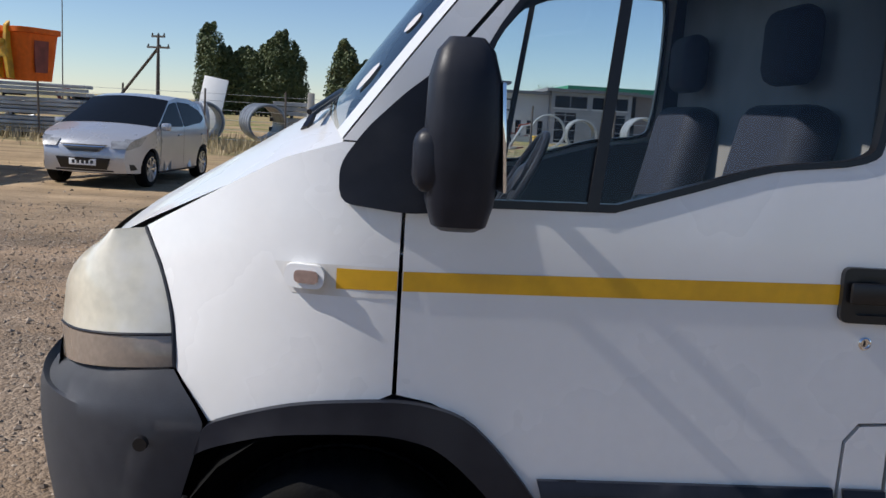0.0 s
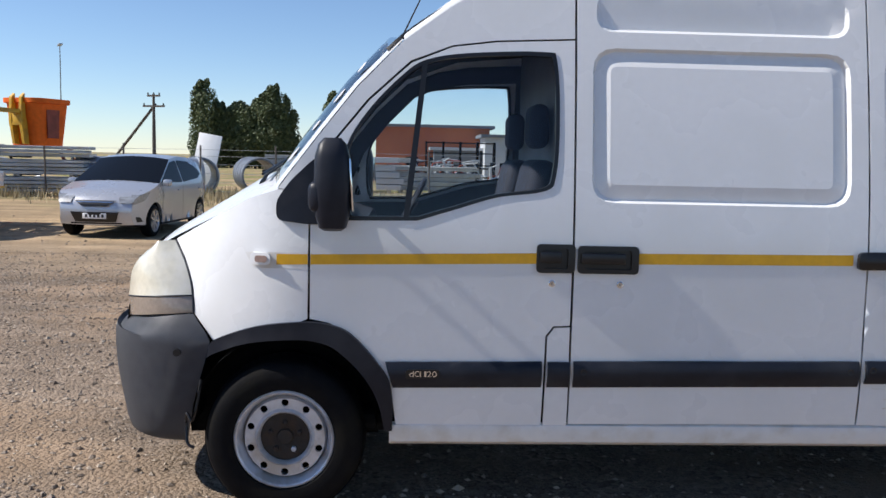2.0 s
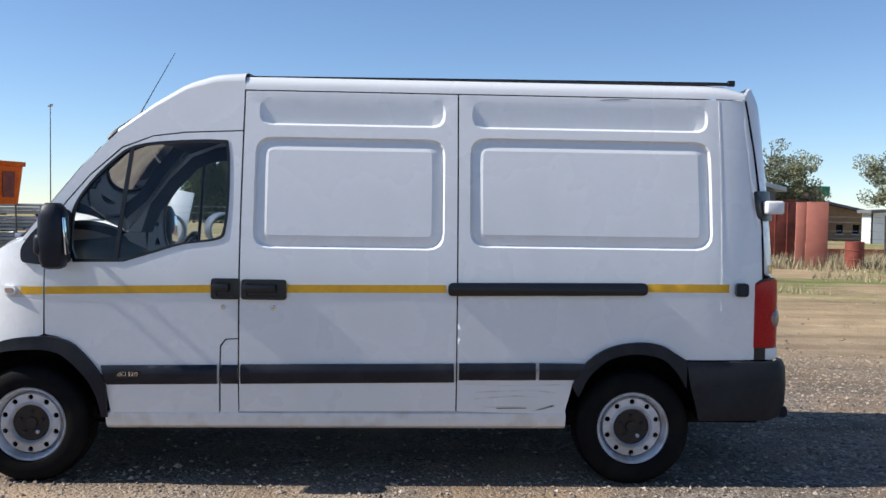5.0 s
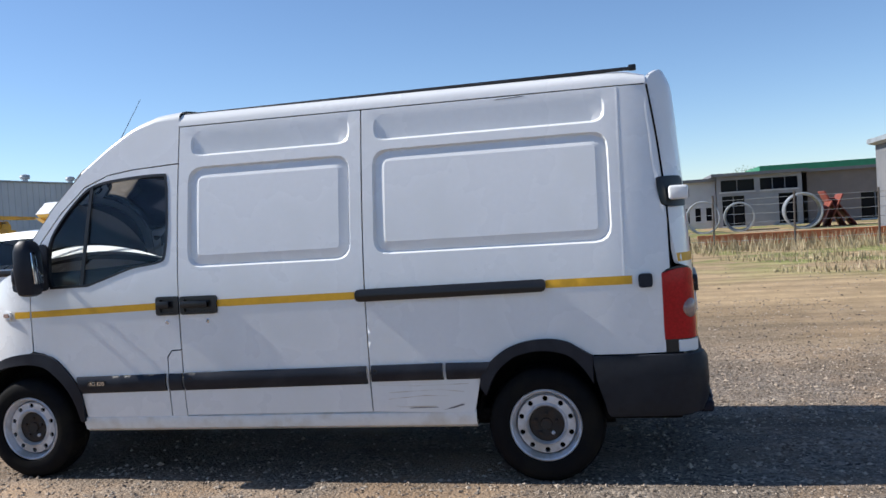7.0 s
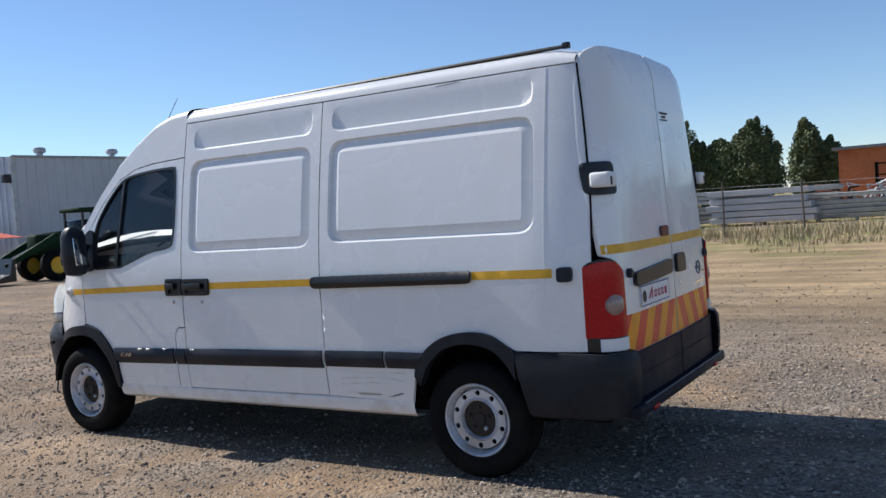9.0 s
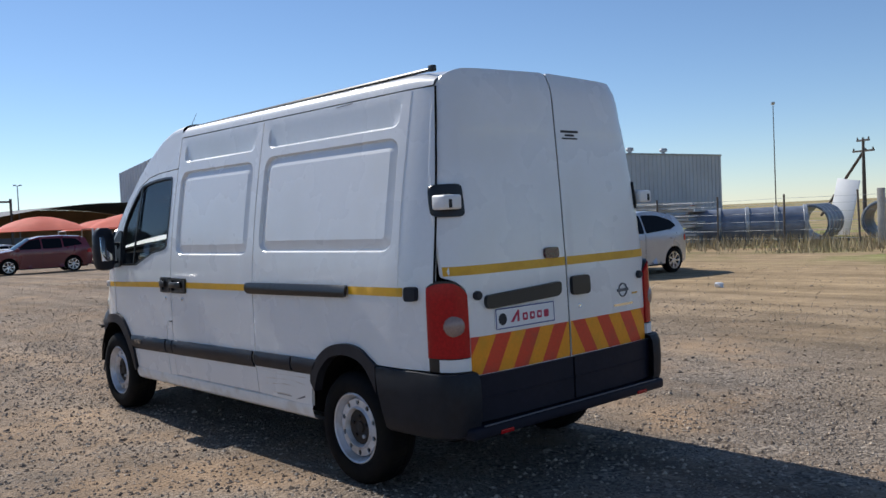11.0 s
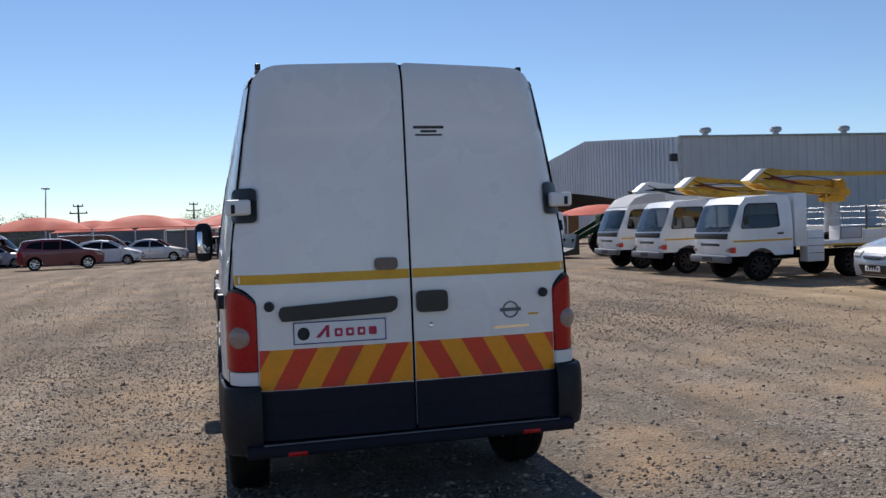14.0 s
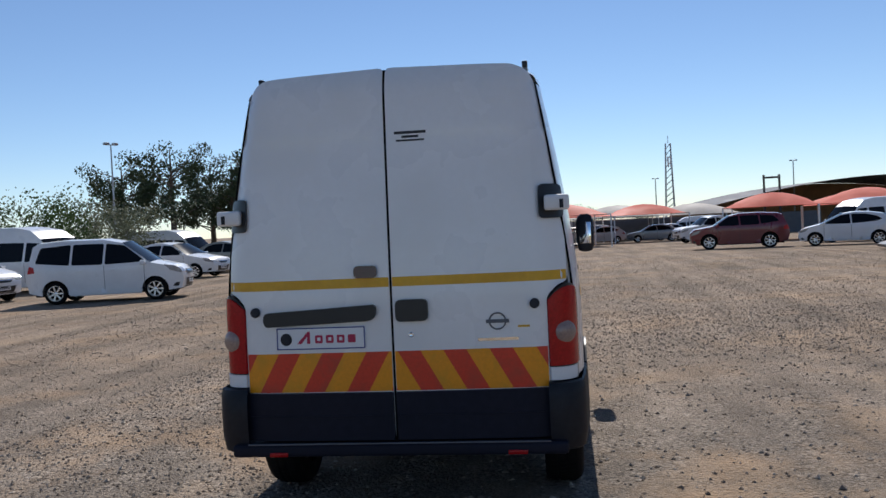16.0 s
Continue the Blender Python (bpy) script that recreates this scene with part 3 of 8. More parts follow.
def wheel(parent, x, y, z, side, steel=True):
    """A tyre with tread, a pressed steel rim with round holes, a hub and nuts. side: -1 faces -y."""
    w = new("wheel")
    w.parent = parent
    w.matrix_local = pose(x, y, z, 0, 0, 0 if side < 0 else 180)
    bm = bmesh.new()
    spin(bm, [(0.205, 0.03), (0.225, 0.0), (0.26, -0.008), (0.30, -0.004), (0.328, 0.012), (0.342, 0.035), (0.346, 0.09), (0.346, 0.14), (0.342, 0.19), (0.325, 0.22), (0.22, 0.225), (0.20, 0.19)], 64, "y", (0, 0, 0), True)
    tread_ring(bm, 0.346, 0.04, 0.19, 60)
    ring = part("tyre", bm, M["rubber"], w)
    bm = bmesh.new()
    # rim flange and well
    spin(bm, [(0.212, 0.030), (0.218, 0.012), (0.210, 0.006), (0.203, 0.012), (0.196, 0.040), (0.186, 0.055), (0.186, 0.16), (0.212, 0.2), (0.218, 0.19), (0.196, 0.15), (0.194, 0.06), (0.205, 0.035)], 56, "y", (0, 0, 0), True)
    part("rim_flange", bm, M["steel"], w)
    # disc with round holes: a flat sheet dished by its radius
    holes = [[(0.155 * math.cos(a) + 0.016 * math.cos(b), 0.155 * math.sin(a) + 0.016 * math.sin(b)) for b in [k * math.tau / 12 for k in range(12)]] for a in [(j + 0.5) * math.tau / 10 for j in range(10)]]
    out = [(0.190 * math.cos(k * math.tau / 48), 0.190 * math.sin(k * math.tau / 48)) for k in range(48)]

    def dish(u, v):
        r = math.hypot(u, v)
        ridge = max(0, 1 - abs(r - 0.119) / 0.011)
        return Vector((u, 0.040 + 0.05 * max(0, min(1, (r - 0.174) / 0.012)) - 0.014 * ridge + 0.035 * max(0, min(1, (0.110 - r) / 0.006)), v))
    bm = bmesh.new()
    sheet(bm, out, dish, holes, [[(q * math.cos(k * math.tau / 36), q * math.sin(k * math.tau / 36)) for k in range(36)] for q in (0.186, 0.174, 0.130, 0.119, 0.110, 0.104)], step=0.02, edge=0.03, thick=0.012, inward=(0, 1, 0))
    part("rim_disc", bm, M["steel"], w)
    bm = bmesh.new()
    spin(bm, [(0.186, 0.13), (0.18, 0.125), (0.001, 0.125)], 32, "y")
    part("brake_drum", bm, M["under"], w)
    bm = bmesh.new()
    spin(bm, [(0.109, 0.075), (0.107, 0.055), (0.08, 0.052), (0.036, 0.058), (0.032, 0.045), (0.0005, 0.043)], 36, "y")
    part("hub", bm, M["hub"], w)
    for k in range(5):
        a = k * math.tau / 5 + 0.3
        bm = bmesh.new()
        spin(bm, [(0.012, 0.062), (0.012, 0.042), (0.006, 0.038), (0.0004, 0.038)], 6, "y", (0.066 * math.cos(a), 0, 0.066 * math.sin(a)))
        part("wheel_nut", bm, M["steel"] if k == 4 else M["hub"], w)
    return w


def side_panel(parent, name, outline, side, mat, holes=(), loops=(), label="", off=0.0, step=0.06, thick=0.02, edge=0.05, angle=35):
    place = skin(side)
    bm = bmesh.new()
    sheet(bm, outline, lambda u, v: place(u, v, off), holes, loops, step=step, edge=edge, thick=thick, inward=(0, -side, 0))
    return part(name, bm, mat, parent, label, angle=angle)


def slab(parent, name, outline, side, mat, lift=0.02, label="", thick=None, step=0.08, edge=0.05):
    """A moulding that stands proud of the side with a rim down to it."""
    place = skin(side)
    bm = bmesh.new()
    sheet(bm, outline, lambda u, v: place(u, v, lift), step=step, edge=edge, thick=(thick or lift + 0.004), inward=(0, -side, 0))
    return part(name, bm, mat, parent, label)


def rounded_slab(parent, outline, side, mat, lift, label=""):
    """A side moulding whose face bows outwards between its lower and upper edge."""
    place = skin(side)

    def bow(u, v):
        q = max(0.0, min(1.0, (v - 0.594 - 0.018 * (u - 0.47)) / 0.116))
        return place(u, v, lift + 0.020 * math.sin(math.pi * q) ** 0.7 if 0 < q < 1 else lift)
    bm = bmesh.new()
    sheet(bm, outline, bow, step=0.022, edge=0.022, thick=lift + 0.004, inward=(0, -side, 0))
    return part("rubbing_strip", bm, mat, parent, label, angle=50)


def arc_band(outer, inner):
    return outer + inner[::-1]


FRONT_ARCH_OUT = smooth_curve([(-0.345, 0.725), (-0.30, 0.775), (-0.12, 0.845), (0.07, 0.872), (0.19, 0.865), (0.29, 0.822), (0.41, 0.69), (0.463, 0.585), (0.468, 0.40)], 4)
FRONT_ARCH_IN = smooth_curve([(-0.36, 0.675), (-0.30, 0.715), (-0.15, 0.772), (0.04, 0.796), (0.15, 0.787), (0.23, 0.752), (0.34, 0.645), (0.405, 0.53), (0.435, 0.40)], 4)
REAR_ARCH_OUT = smooth_curve([(3.20, 0.60), (3.22, 0.68), (3.28, 0.752), (3.36, 0.812), (3.45, 0.85), (3.55, 0.868), (3.65, 0.87), (3.74, 0.85), (3.80, 0.815), (3.88, 0.765)], 4)
REAR_ARCH_IN = smooth_curve([(3.235, 0.54), (3.29, 0.655), (3.35, 0.72), (3.42, 0.77), (3.52, 0.797), (3.62, 0.80), (3.72, 0.778), (3.78, 0.74), (3.84, 0.67), (3.88, 0.60)], 4)


def van_mirror(parent, side):
    """Door mirror: a tall rounded case with a hinged lower cap, a glass and a sail-shaped foot."""
    s = side
    foot = [(-0.03, 1.30), (-0.035, 1.38), (0.02, 1.46), (0.10, 1.54), (0.20, 1.62), (0.25, 1.60), (0.255, 1.42), (0.26, 1.30), (0.12, 1.285)]
    slab(parent, "mirror_foot", rounded(foot, 0.03, 3), s, M["trim"], 0.016)
    holder = new("door_mirror")
    holder.parent = parent
    bm = bmesh.new()
    # case: a lofted rounded block, flat at the back
    rows = []
    for k, (z, hw, hd) in enumerate([(1.272, 0.03, 0.035), (1.285, 0.075, 0.055), (1.33, 0.09, 0.068), (1.45, 0.098, 0.075), (1.57, 0.094, 0.070), (1.62, 0.078, 0.056), (1.645, 0.045, 0.035)]):
        ring = []
        for j in range(20):
            a = j * math.tau / 20
            c, d = math.cos(a), math.sin(a)
            u = abs(c) ** 0.6 * (1 if c > 0 else -1) * hw
            v = abs(d) ** 0.6 * (1 if d > 0 else -1) * hd
            ring.append(bm.verts.new((0.215 + v - 0.01 * (z - 1.45), -0.125 + u * 0.9 if s < 0 else 2 * CY + 0.125 + u * 0.9, z)))
        rows.append(ring)
    for A, B in zip(rows, rows[1:]):
        for j in range(20):
            bm.faces.new((A[j], A[(j + 1) % 20], B[(j + 1) % 20], B[j]))
    bm.faces.new(rows[0][::-1])
    bm.faces.new(rows[-1])
    part("case", bm, M["trim"], holder)
    cy = -0.125 if s < 0 else 2 * CY + 0.125
    bm = boxed(-0.004, 0.004, -0.056, 0.056, -0.105, 0.105, 0.003)
    moved(bm, Matrix.Translation((0.285, cy, 1.46)) @ Matrix.Rotation(radians(-9 * s), 4, "Z") @ Matrix.Rotation(radians(-4), 4, "Y"))
    part("mirror_glass", bm, M["mirror"], holder)
    bm = boxed(0.12, 0.2, cy - 0.075, cy + 0.078, 1.345, 1.475, 0.035, 3)
    part("lower_cap", bm, M["trim"], holder)
    bm = bmesh.new()
    tube(bm, [(0.20, cy + 0.05 * -s, 1.34), (0.19, 0.01 if s < 0 else 2 * CY - 0.01, 1.34), (0.19, 0.02 if s < 0 else 2 * CY - 0.02, 1.50), (0.20, cy + 0.05 * -s, 1.50)], 0.022, 10)
    part("arm", bm, M["trim"], holder)
    return holder


def build_van():
    van = thing("van", "white high-roof panel van with yellow side stripe, parked on gravel", "van", pose(0, 0, 0))
    W = M["van_white"]
    for s in (-1, 1):
        side_panel(van, "front_wing", WING, s, W)
        side_panel(van, "cab_side_upper", CAB_UPPER, s, W)
        door = side_panel(van, "front_door", DOOR, s, W, [WINDOW])
        side_panel(van, "fuel_flap_panel", FLAP, s, W)
        sl = side_panel(van, "sliding_door" if s < 0 else "side_panel_front", SLIDER, s, W, loops=field_loops(0), step=0.055, edge=0.03, angle=10)
        q = side_panel(van, "rear_quarter_panel", QUARTER, s, W, loops=field_loops(1), step=0.055, edge=0.03, angle=10)
        # window rubber, panes and the upright bar
        place = skin(s)
        inner = [(0.70 + (u - 0.70) * 0.965, 1.67 + (v - 1.67) * 0.95) for u, v in WINDOW]
        bm = bmesh.new()
        sheet(bm, WINDOW, lambda u, v: place(u, v, 0.004), [inner], step=0.05, edge=0.04, thick=0.03, inward=(0, -s, 0))
        part("window_seal", bm, M["black"], door)
        bm = bmesh.new()
        sheet(bm, [(u, v) for u, v in WINDOW], lambda u, v: place(u, v, -0.012), step=0.12, edge=0.06)
        pane = part("window_pane", bm, M["glass"], door)
        pane.visible_shadow = False
        slab(door, "window_bar", [(0.50, 1.315), (0.525, 1.315), (0.595, 1.985), (0.57, 1.97)], s, M["black"], 0.006)
        # sill
        bm = bmesh.new()
        prof = [(0.035, 0.432), (0.016, 0.422), (0.014, 0.39), (0.03, 0.345), (0.06, 0.325), (0.14, 0.32)]
        xs = [0.455 + k * (3.165 - 0.455) / 30 for k in range(31)]
        rows = [[bm.verts.new((x, (y if s < 0 else 2 * CY - y), z + 0.012 * (x - 0.455) / 2.7)) for y, z in prof] for x in xs]
        for A, B in zip(rows, rows[1:]):
            for k in range(len(prof) - 1):
                bm.faces.new((A[k], A[k + 1], B[k + 1], B[k]))
        part("sill", bm, M["sill"], van)
        # lower mouldings
        bumpstrip = {"label": "dark grey plastic rubbing strip"}
        rounded_slab(van, [(0.435, 0.705), (0.468, 0.592), (1.105, 0.602), (1.105, 0.715)], s, M["trim"], 0.008, **bumpstrip)
        rounded_slab(van, [(1.13, 0.715), (1.225, 0.715), (1.225, 0.603), (1.13, 0.602)], s, M["trim"], 0.007)
        rounded_slab(van, [(1.242, 0.603), (1.242, 0.718), (2.49, 0.735), (2.493, 0.622)], s, M["trim"], 0.008)
        rounded_slab(van, [(2.522, 0.636), (2.522, 0.737), (2.975, 0.742), (2.978, 0.64)], s, M["trim"], 0.008)
        rounded_slab(van, [(2.998, 0.64), (2.998, 0.742), (3.275, 0.742), (3.21, 0.642)], s, M["trim"], 0.008)
        slab(van, "wheel_arch_trim", arc_band(FRONT_ARCH_OUT, FRONT_ARCH_IN), s, M["trim"], 0.022, thick=0.06, step=0.04, edge=0.03)
        slab(van, "wheel_arch_trim", arc_band(REAR_ARCH_OUT, REAR_ARCH_IN), s, M["trim"], 0.022, thick=0.06, step=0.04, edge=0.03)
        for x, z in ((1.285, 0.675), (2.45, 0.69), (2.55, 0.70)):
            bm = bmesh.new()
            c = place(x, z, 0.0285)
            spin(bm, [(0.014, 0.004), (0.014, 0.0), (0.009, 0.0005), (0.001, 0.006)] if s < 0 else [(0.014, -0.004), (0.014, 0.0), (0.009, -0.0005), (0.001, -0.006)], 14, "y", c)
            part("plug", bm, M["black"], van)
        # stripe
        for name, mat, pts in (("stripe", "yellow", [(-0.03, 1.113), (-0.03, 1.158), (0.102, 1.16), (0.102, 1.117)]),
                               ("stripe", "yellow", [(0.114, 1.117), (0.114, 1.16), (1.07, 1.182), (1.07, 1.137)]),
                               ("stripe", "yellow", [(1.50, 1.142), (1.50, 1.188), (2.44, 1.198), (2.44, 1.152)]),
                               ("stripe", "yellow", [(3.63, 1.17), (3.63, 1.218), (4.13, 1.222), (4.13, 1.172)])):
            side_panel(van, name, pts, s, M[mat], off=0.002, thick=0.0, step=0.08, label="yellow adhesive stripe")
        side_panel(van, "stripe_backing", [(-0.17, 1.16), (-0.13, 1.095), (0.102, 1.098), (0.102, 1.166), (0.0, 1.166)], s, M["van_dirty"], off=0.001, thick=0.0, step=0.06, label="faded grey adhesive backing")
        # side indicator
        c = place(-0.10, 1.137, 0.0)
        bm = bmesh.new()
        o = rounded([(-0.145, 1.11), (-0.055, 1.11), (-0.055, 1.162), (-0.145, 1.162)], 0.024, 4)
        sheet(bm, o, lambda u, v: place(u, v, 0.02), step=0.02, edge=0.02, thick=0.03, inward=(0, -s, 0))
        ind = part("side_indicator", bm, M["sheet_white"], van)
        bm = bmesh.new()
        o = rounded([(-0.122, 1.122), (-0.068, 1.122), (-0.068, 1.15), (-0.122, 1.15)], 0.013, 4)
        sheet(bm, o, lambda u, v: place(u, v, 0.026), step=0.015, edge=0.015, thick=0.01, inward=(0, -s, 0))
        part("lens", bm, M["lens_clear"], ind)
        # handles and locks
        hs = [((1.068, 1.232, 1.10, 1.222), "door_handle")]
        if s < 0:
            hs.append(((1.244, 1.505, 1.10, 1.218), "sliding_door_handle"))
        for (x0, x1, z0, z1), nm in hs:
            cup = rounded([(x0, z0), (x1, z0), (x1, z1), (x0, z1)], 0.02, 4)
            bm = bmesh.new()
            sheet(bm, cup, lambda u, v: place(u, v, 0.016), [rounded([(x0 + 0.03, z0 + 0.018), (x1 - 0.03, z0 + 0.018), (x1 - 0.03, z1 - 0.018), (x0 + 0.03, z1 - 0.018)], 0.012, 3)], step=0.03, edge=0.025, thick=0.03, inward=(0, -s, 0))
            h = part(nm, bm, M["black"], van, "black plastic handle")
            bm = bmesh.new()
            sheet(bm, cup, lambda u, v: place(u, v, 0.0015), step=0.05, edge=0.04)
            part("handle_cup", bm, M["black"], h)
            bm = boxed(x0 + 0.012, x1 - 0.06, -0.001, 0.012, (z0 + z1) / 2 - 0.016, z1 - 0.03, 0.006)
            moved(bm, Matrix.Translation((0, -0.032, 0)) if s < 0 else Matrix.Translation((0, 2 * CY + 0.02, 0)))
            part("grip", bm, M["black"], h)
        for x, z in ((1.138, 1.053),) + (((1.43, 1.053),) if s < 0 else ()):
            bm = bmesh.new()
            spin(bm, [(0.015, 0.006), (0.0145, -0.004), (0.011, -0.006), (0.0105, -0.002), (0.0003, -0.002)], 20, "y", place(x, z))
            lk = part("door_lock", bm, M["chrome"], van)
            bm = boxed(x - 0.0012, x + 0.0012, place(x, z).y - 0.0045, place(x, z).y - 0.001, z - 0.006, z + 0.006)
            part("key_slot", bm, M["ink"], lk)
        van_mirror(van, s)
        # runner of the sliding door
        if s < 0:
            bm = bmesh.new()
            o = rounded([(2.45, 1.135), (3.63, 1.152), (3.632, 1.225), (2.45, 1.212)], 0.03, 4)
            sheet(bm, o, lambda u, v: place(u, v, 0.030 * math.sin(max(0.02, min(1, (v - 1.13) / 0.1)) * math.pi) ** 0.5 + 0.004), loops=[[(2.48, 1.165), (3.61, 1.178), (3.61, 1.184), (2.48, 1.171)]], step=0.03, edge=0.03, thick=0.02, inward=(0, 1, 0))
            rl = part("door_runner", bm, M["black"], van, "glossy black sliding door runner cover")
            bm = bmesh.new()
            o = rounded([(4.165, 1.15), (4.245, 1.15), (4.245, 1.23), (4.165, 1.23)], 0.022, 4)
            sheet(bm, o, lambda u, v: place(u, v, 0.03), step=0.03, edge=0.025, thick=0.034, inward=(0, 1, 0))
            part("door_stop", bm, M["trim"], van)
            bm = bmesh.new()
            sheet(bm, [(4.082, 1.06), (4.089, 1.06), (4.097, 2.33), (4.090, 2.33)], lambda u, v: place(u, v, 0.002), step=0.1, edge=0.08, thick=0.004, inward=(0, 1, 0))
            part("seam_bead", bm, W, van)
        # dark rubber between the side and the rear door
        bm = bmesh.new()
        tube(bm, [place(x, z, 0.001) for x, z in smooth_curve([(4.350, 1.255), (4.346, 1.60), (4.312, 2.0), (4.268, 2.335)], 5)], 0.006, 6)
        part("door_rubber", bm, M["under"], van)
        # rain gutter bar
        bm = bmesh.new()
        pts = [(0.42, 2.03), (0.52, 2.12), (0.70, 2.24), (0.88, 2.348), (1.0, 2.40), (1.12, 2.42), (1.4, 2.424), (2.1, 2.43), (3.2, 2.438), (4.20, 2.444)]
        yy = [0.16, 0.18, 0.205, 0.225, 0.235, 0.245, 0.25, 0.25, 0.25, 0.25]
        tube(bm, [(x, y if s < 0 else 2 * CY - y, z) for (x, z), y in zip(smooth_curve(pts, 4), [yy[min(9, i // 4)] for i in range(40)])], 0.012, 6)
        box(bm, 4.17, 4.215, (0.235 if s < 0 else 2 * CY - 0.265), (0.265 if s < 0 else 2 * CY - 0.235), 2.43, 2.466, 0.006)
        part("roof_bar", bm, M["black"], van, "thin black roof gutter bar")

    # the scrape behind the sliding door
    for pts in ([(2.62, 0.56), (2.95, 0.575), (3.10, 0.56), (3.10, 0.566), (2.95, 0.583), (2.62, 0.566)], [(2.66, 0.475), (2.70, 0.468), (2.92, 0.47), (2.92, 0.478), (2.70, 0.476), (2.66, 0.483)],
                [(2.95, 0.455), (3.03, 0.48), (3.09, 0.50), (3.11, 0.49), (3.05, 0.465), (2.97, 0.448)], [(2.56, 0.61), (2.80, 0.60), (3.13, 0.61), (3.13, 0.615), (2.80, 0.607), (2.56, 0.616)],
                [(2.75, 0.462), (2.93, 0.466), (2.93, 0.47), (2.75, 0.467)], [(2.62, 0.52), (2.85, 0.54), (3.0, 0.535), (3.0, 0.54), (2.85, 0.546), (2.62, 0.525)]):
        side_panel(van, "scratch", pts, -1, M["van_dirty"] if len(pts) > 5 else M["bumper"], off=0.0012, thick=0.0, label="scraped paint")
    side_panel(van, "scratch", [(2.97, 0.452), (3.04, 0.474), (3.08, 0.488), (3.10, 0.482), (3.03, 0.462)], -1, M["bumper"], off=0.002, thick=0.0, label="scraped paint")
    for x0, x1 in ((3.36, 3.55),):
        side_panel(van, "scratch", [(x0, 2.318), (x1, 2.326), (x1 - 0.03, 2.331), (x0 + 0.02, 2.324)], -1, M["bumper"], off=0.002, thick=0.0, label="scraped paint")

    # badge on the front strip
    place = skin(-1)
    slab(van, "badge", rounded([(0.52, 0.637), (0.665, 0.640), (0.665, 0.68), (0.525, 0.677)], 0.012, 3), -1, M["black"], 0.0305)
    for text, bx, bw in (("d", 0.548, 0.019), ("C", 0.570, 0.019), ("i", 0.585, 0.005), ("1", 0.606, 0.009), ("2", 0.623, 0.018), ("0", 0.645, 0.019)):
        writing("badge_letter", text, 0.036, Matrix.Translation((bx, place(0.6, 0.66, 0.0322).y, 0.659)) @ pose(0, 0, 0, 90, 0, 0), M["chrome"], van, bw)

    # roof
    bm = bmesh.new()
    sect = [(0.0, 0.0), (0.006, 0.03), (0.02, 0.055), (0.05, 0.08), (0.10, 0.098), (0.22, 0.115), (0.45, 0.132), (0.8, 0.142)]

    def roof_row(x):
        # height of the skin's upper edge along the van
        if x >= 1.222:
            ze = 2.342
        else:
            k = [(0.49, 2.07), (0.69, 2.22), (0.88, 2.335), (1.05, 2.385), (1.222, 2.395)]
            ze = k[0][1]
            for (a, za), (c, zc) in zip(k, k[1:]):
                if a <= x <= c:
                    ze = za + (zc - za) * (x - a) / (c - a)
        hgt = 1.0 if x >= 1.222 else max(0.35, 0.42 + 0.2 * (x - 0.49) / 0.73)
        drop = 0.0 if x < 4.0 else 0.05 * ((x - 4.0) / 0.26) ** 3
        y0 = side_y(min(x, 4.2), ze)
        row = []
        for u, v in sect:
            row.append((y0 + u * (CY - y0) / 0.8, ze + v * hgt - drop * v / 0.142))
        return row + [(2 * CY - y, z) for y, z in row[::-1][1:]]
    for span in ([0.49 + k * 0.73 / 12 for k in range(12)] + [1.2215], [1.2222 + k * (4.262 - 1.2222) / 26 for k in range(27)]):
        rows = [[bm.verts.new((x, y, z)) for y, z in roof_row(x)] for x in span]
        for A, B in zip(rows, rows[1:]):
            for k in range(len(A) - 1):
                bm.faces.new((A[k], A[k + 1], B[k + 1], B[k]))
    part("roof", bm, W, van)
    # windscreen, bonnet
    half = lambda x, z: CY - side_y(x, z)
    ws = [(-0.03, 1.432), (0.14, 1.66), (0.30, 1.87), (0.49, 2.07)]
    bm = strip(bmesh.new(), dense(ws, 0.06, False), half, 0.13, 16, CY)
    pane = part("windscreen", bm, M["glass"], van)
    pane.visible_shadow = False
    for s in (-1, 1):
        bm = bmesh.new()
        rows = []
        for (x, z) in dense(ws, 0.05, False):
            y0 = side_y(x, z)
            row = []
            for k in range(4):
                w = k * 0.03
                b = 0.13 * (1 - (1 - w / (CY - y0)) ** 2)
                yy = y0 + w
                row.append(bm.verts.new((x - 0.78 * b - 0.003, yy if s < 0 else 2 * CY - yy, z + 0.62 * b + 0.003)))
            rows.append(row)
        for A, B in zip(rows, rows[1:]):
            for k in range(3):
                bm.faces.new((A[k], A[k + 1], B[k + 1], B[k]))
        part("windscreen_pillar", bm, W, van)
    # pale round stickers along the screen's edge
    for k in range(4):
        x, z = 0.05 + 0.10 * k, 1.54 + 0.132 * k
        y0 = side_y(x, z)
        h = CY - y0
        bm = bmesh.new()
        ring = []
        for a in range(18):
            w = 0.23 + 0.035 * math.cos(a * math.tau / 18)
            q = (0.03 if k % 2 else 0.042) * math.sin(a * math.tau / 18)
            b = 0.13 * (1 - (1 - w / h) ** 2) + 0.004
            ring.append(bm.verts.new((x + 0.62 * q - 0.78 * b, y0 + w, z + 0.78 * q + 0.62 * b)))
        bm.faces.new(ring)
        part("sticker", bm, M["plaster"], van, "round pale windscreen sticker")
    hood = [(-0.66, 1.12), (-0.60, 1.16), (-0.525, 1.20), (-0.30, 1.31), (-0.16, 1.385), (-0.03, 1.428)]
    bm = strip(bmesh.new(), dense(hood, 0.06, False), half, lambda t: 0.05 + 0.06 * t, 16, CY)
    part("bonnet", bm, W, van)
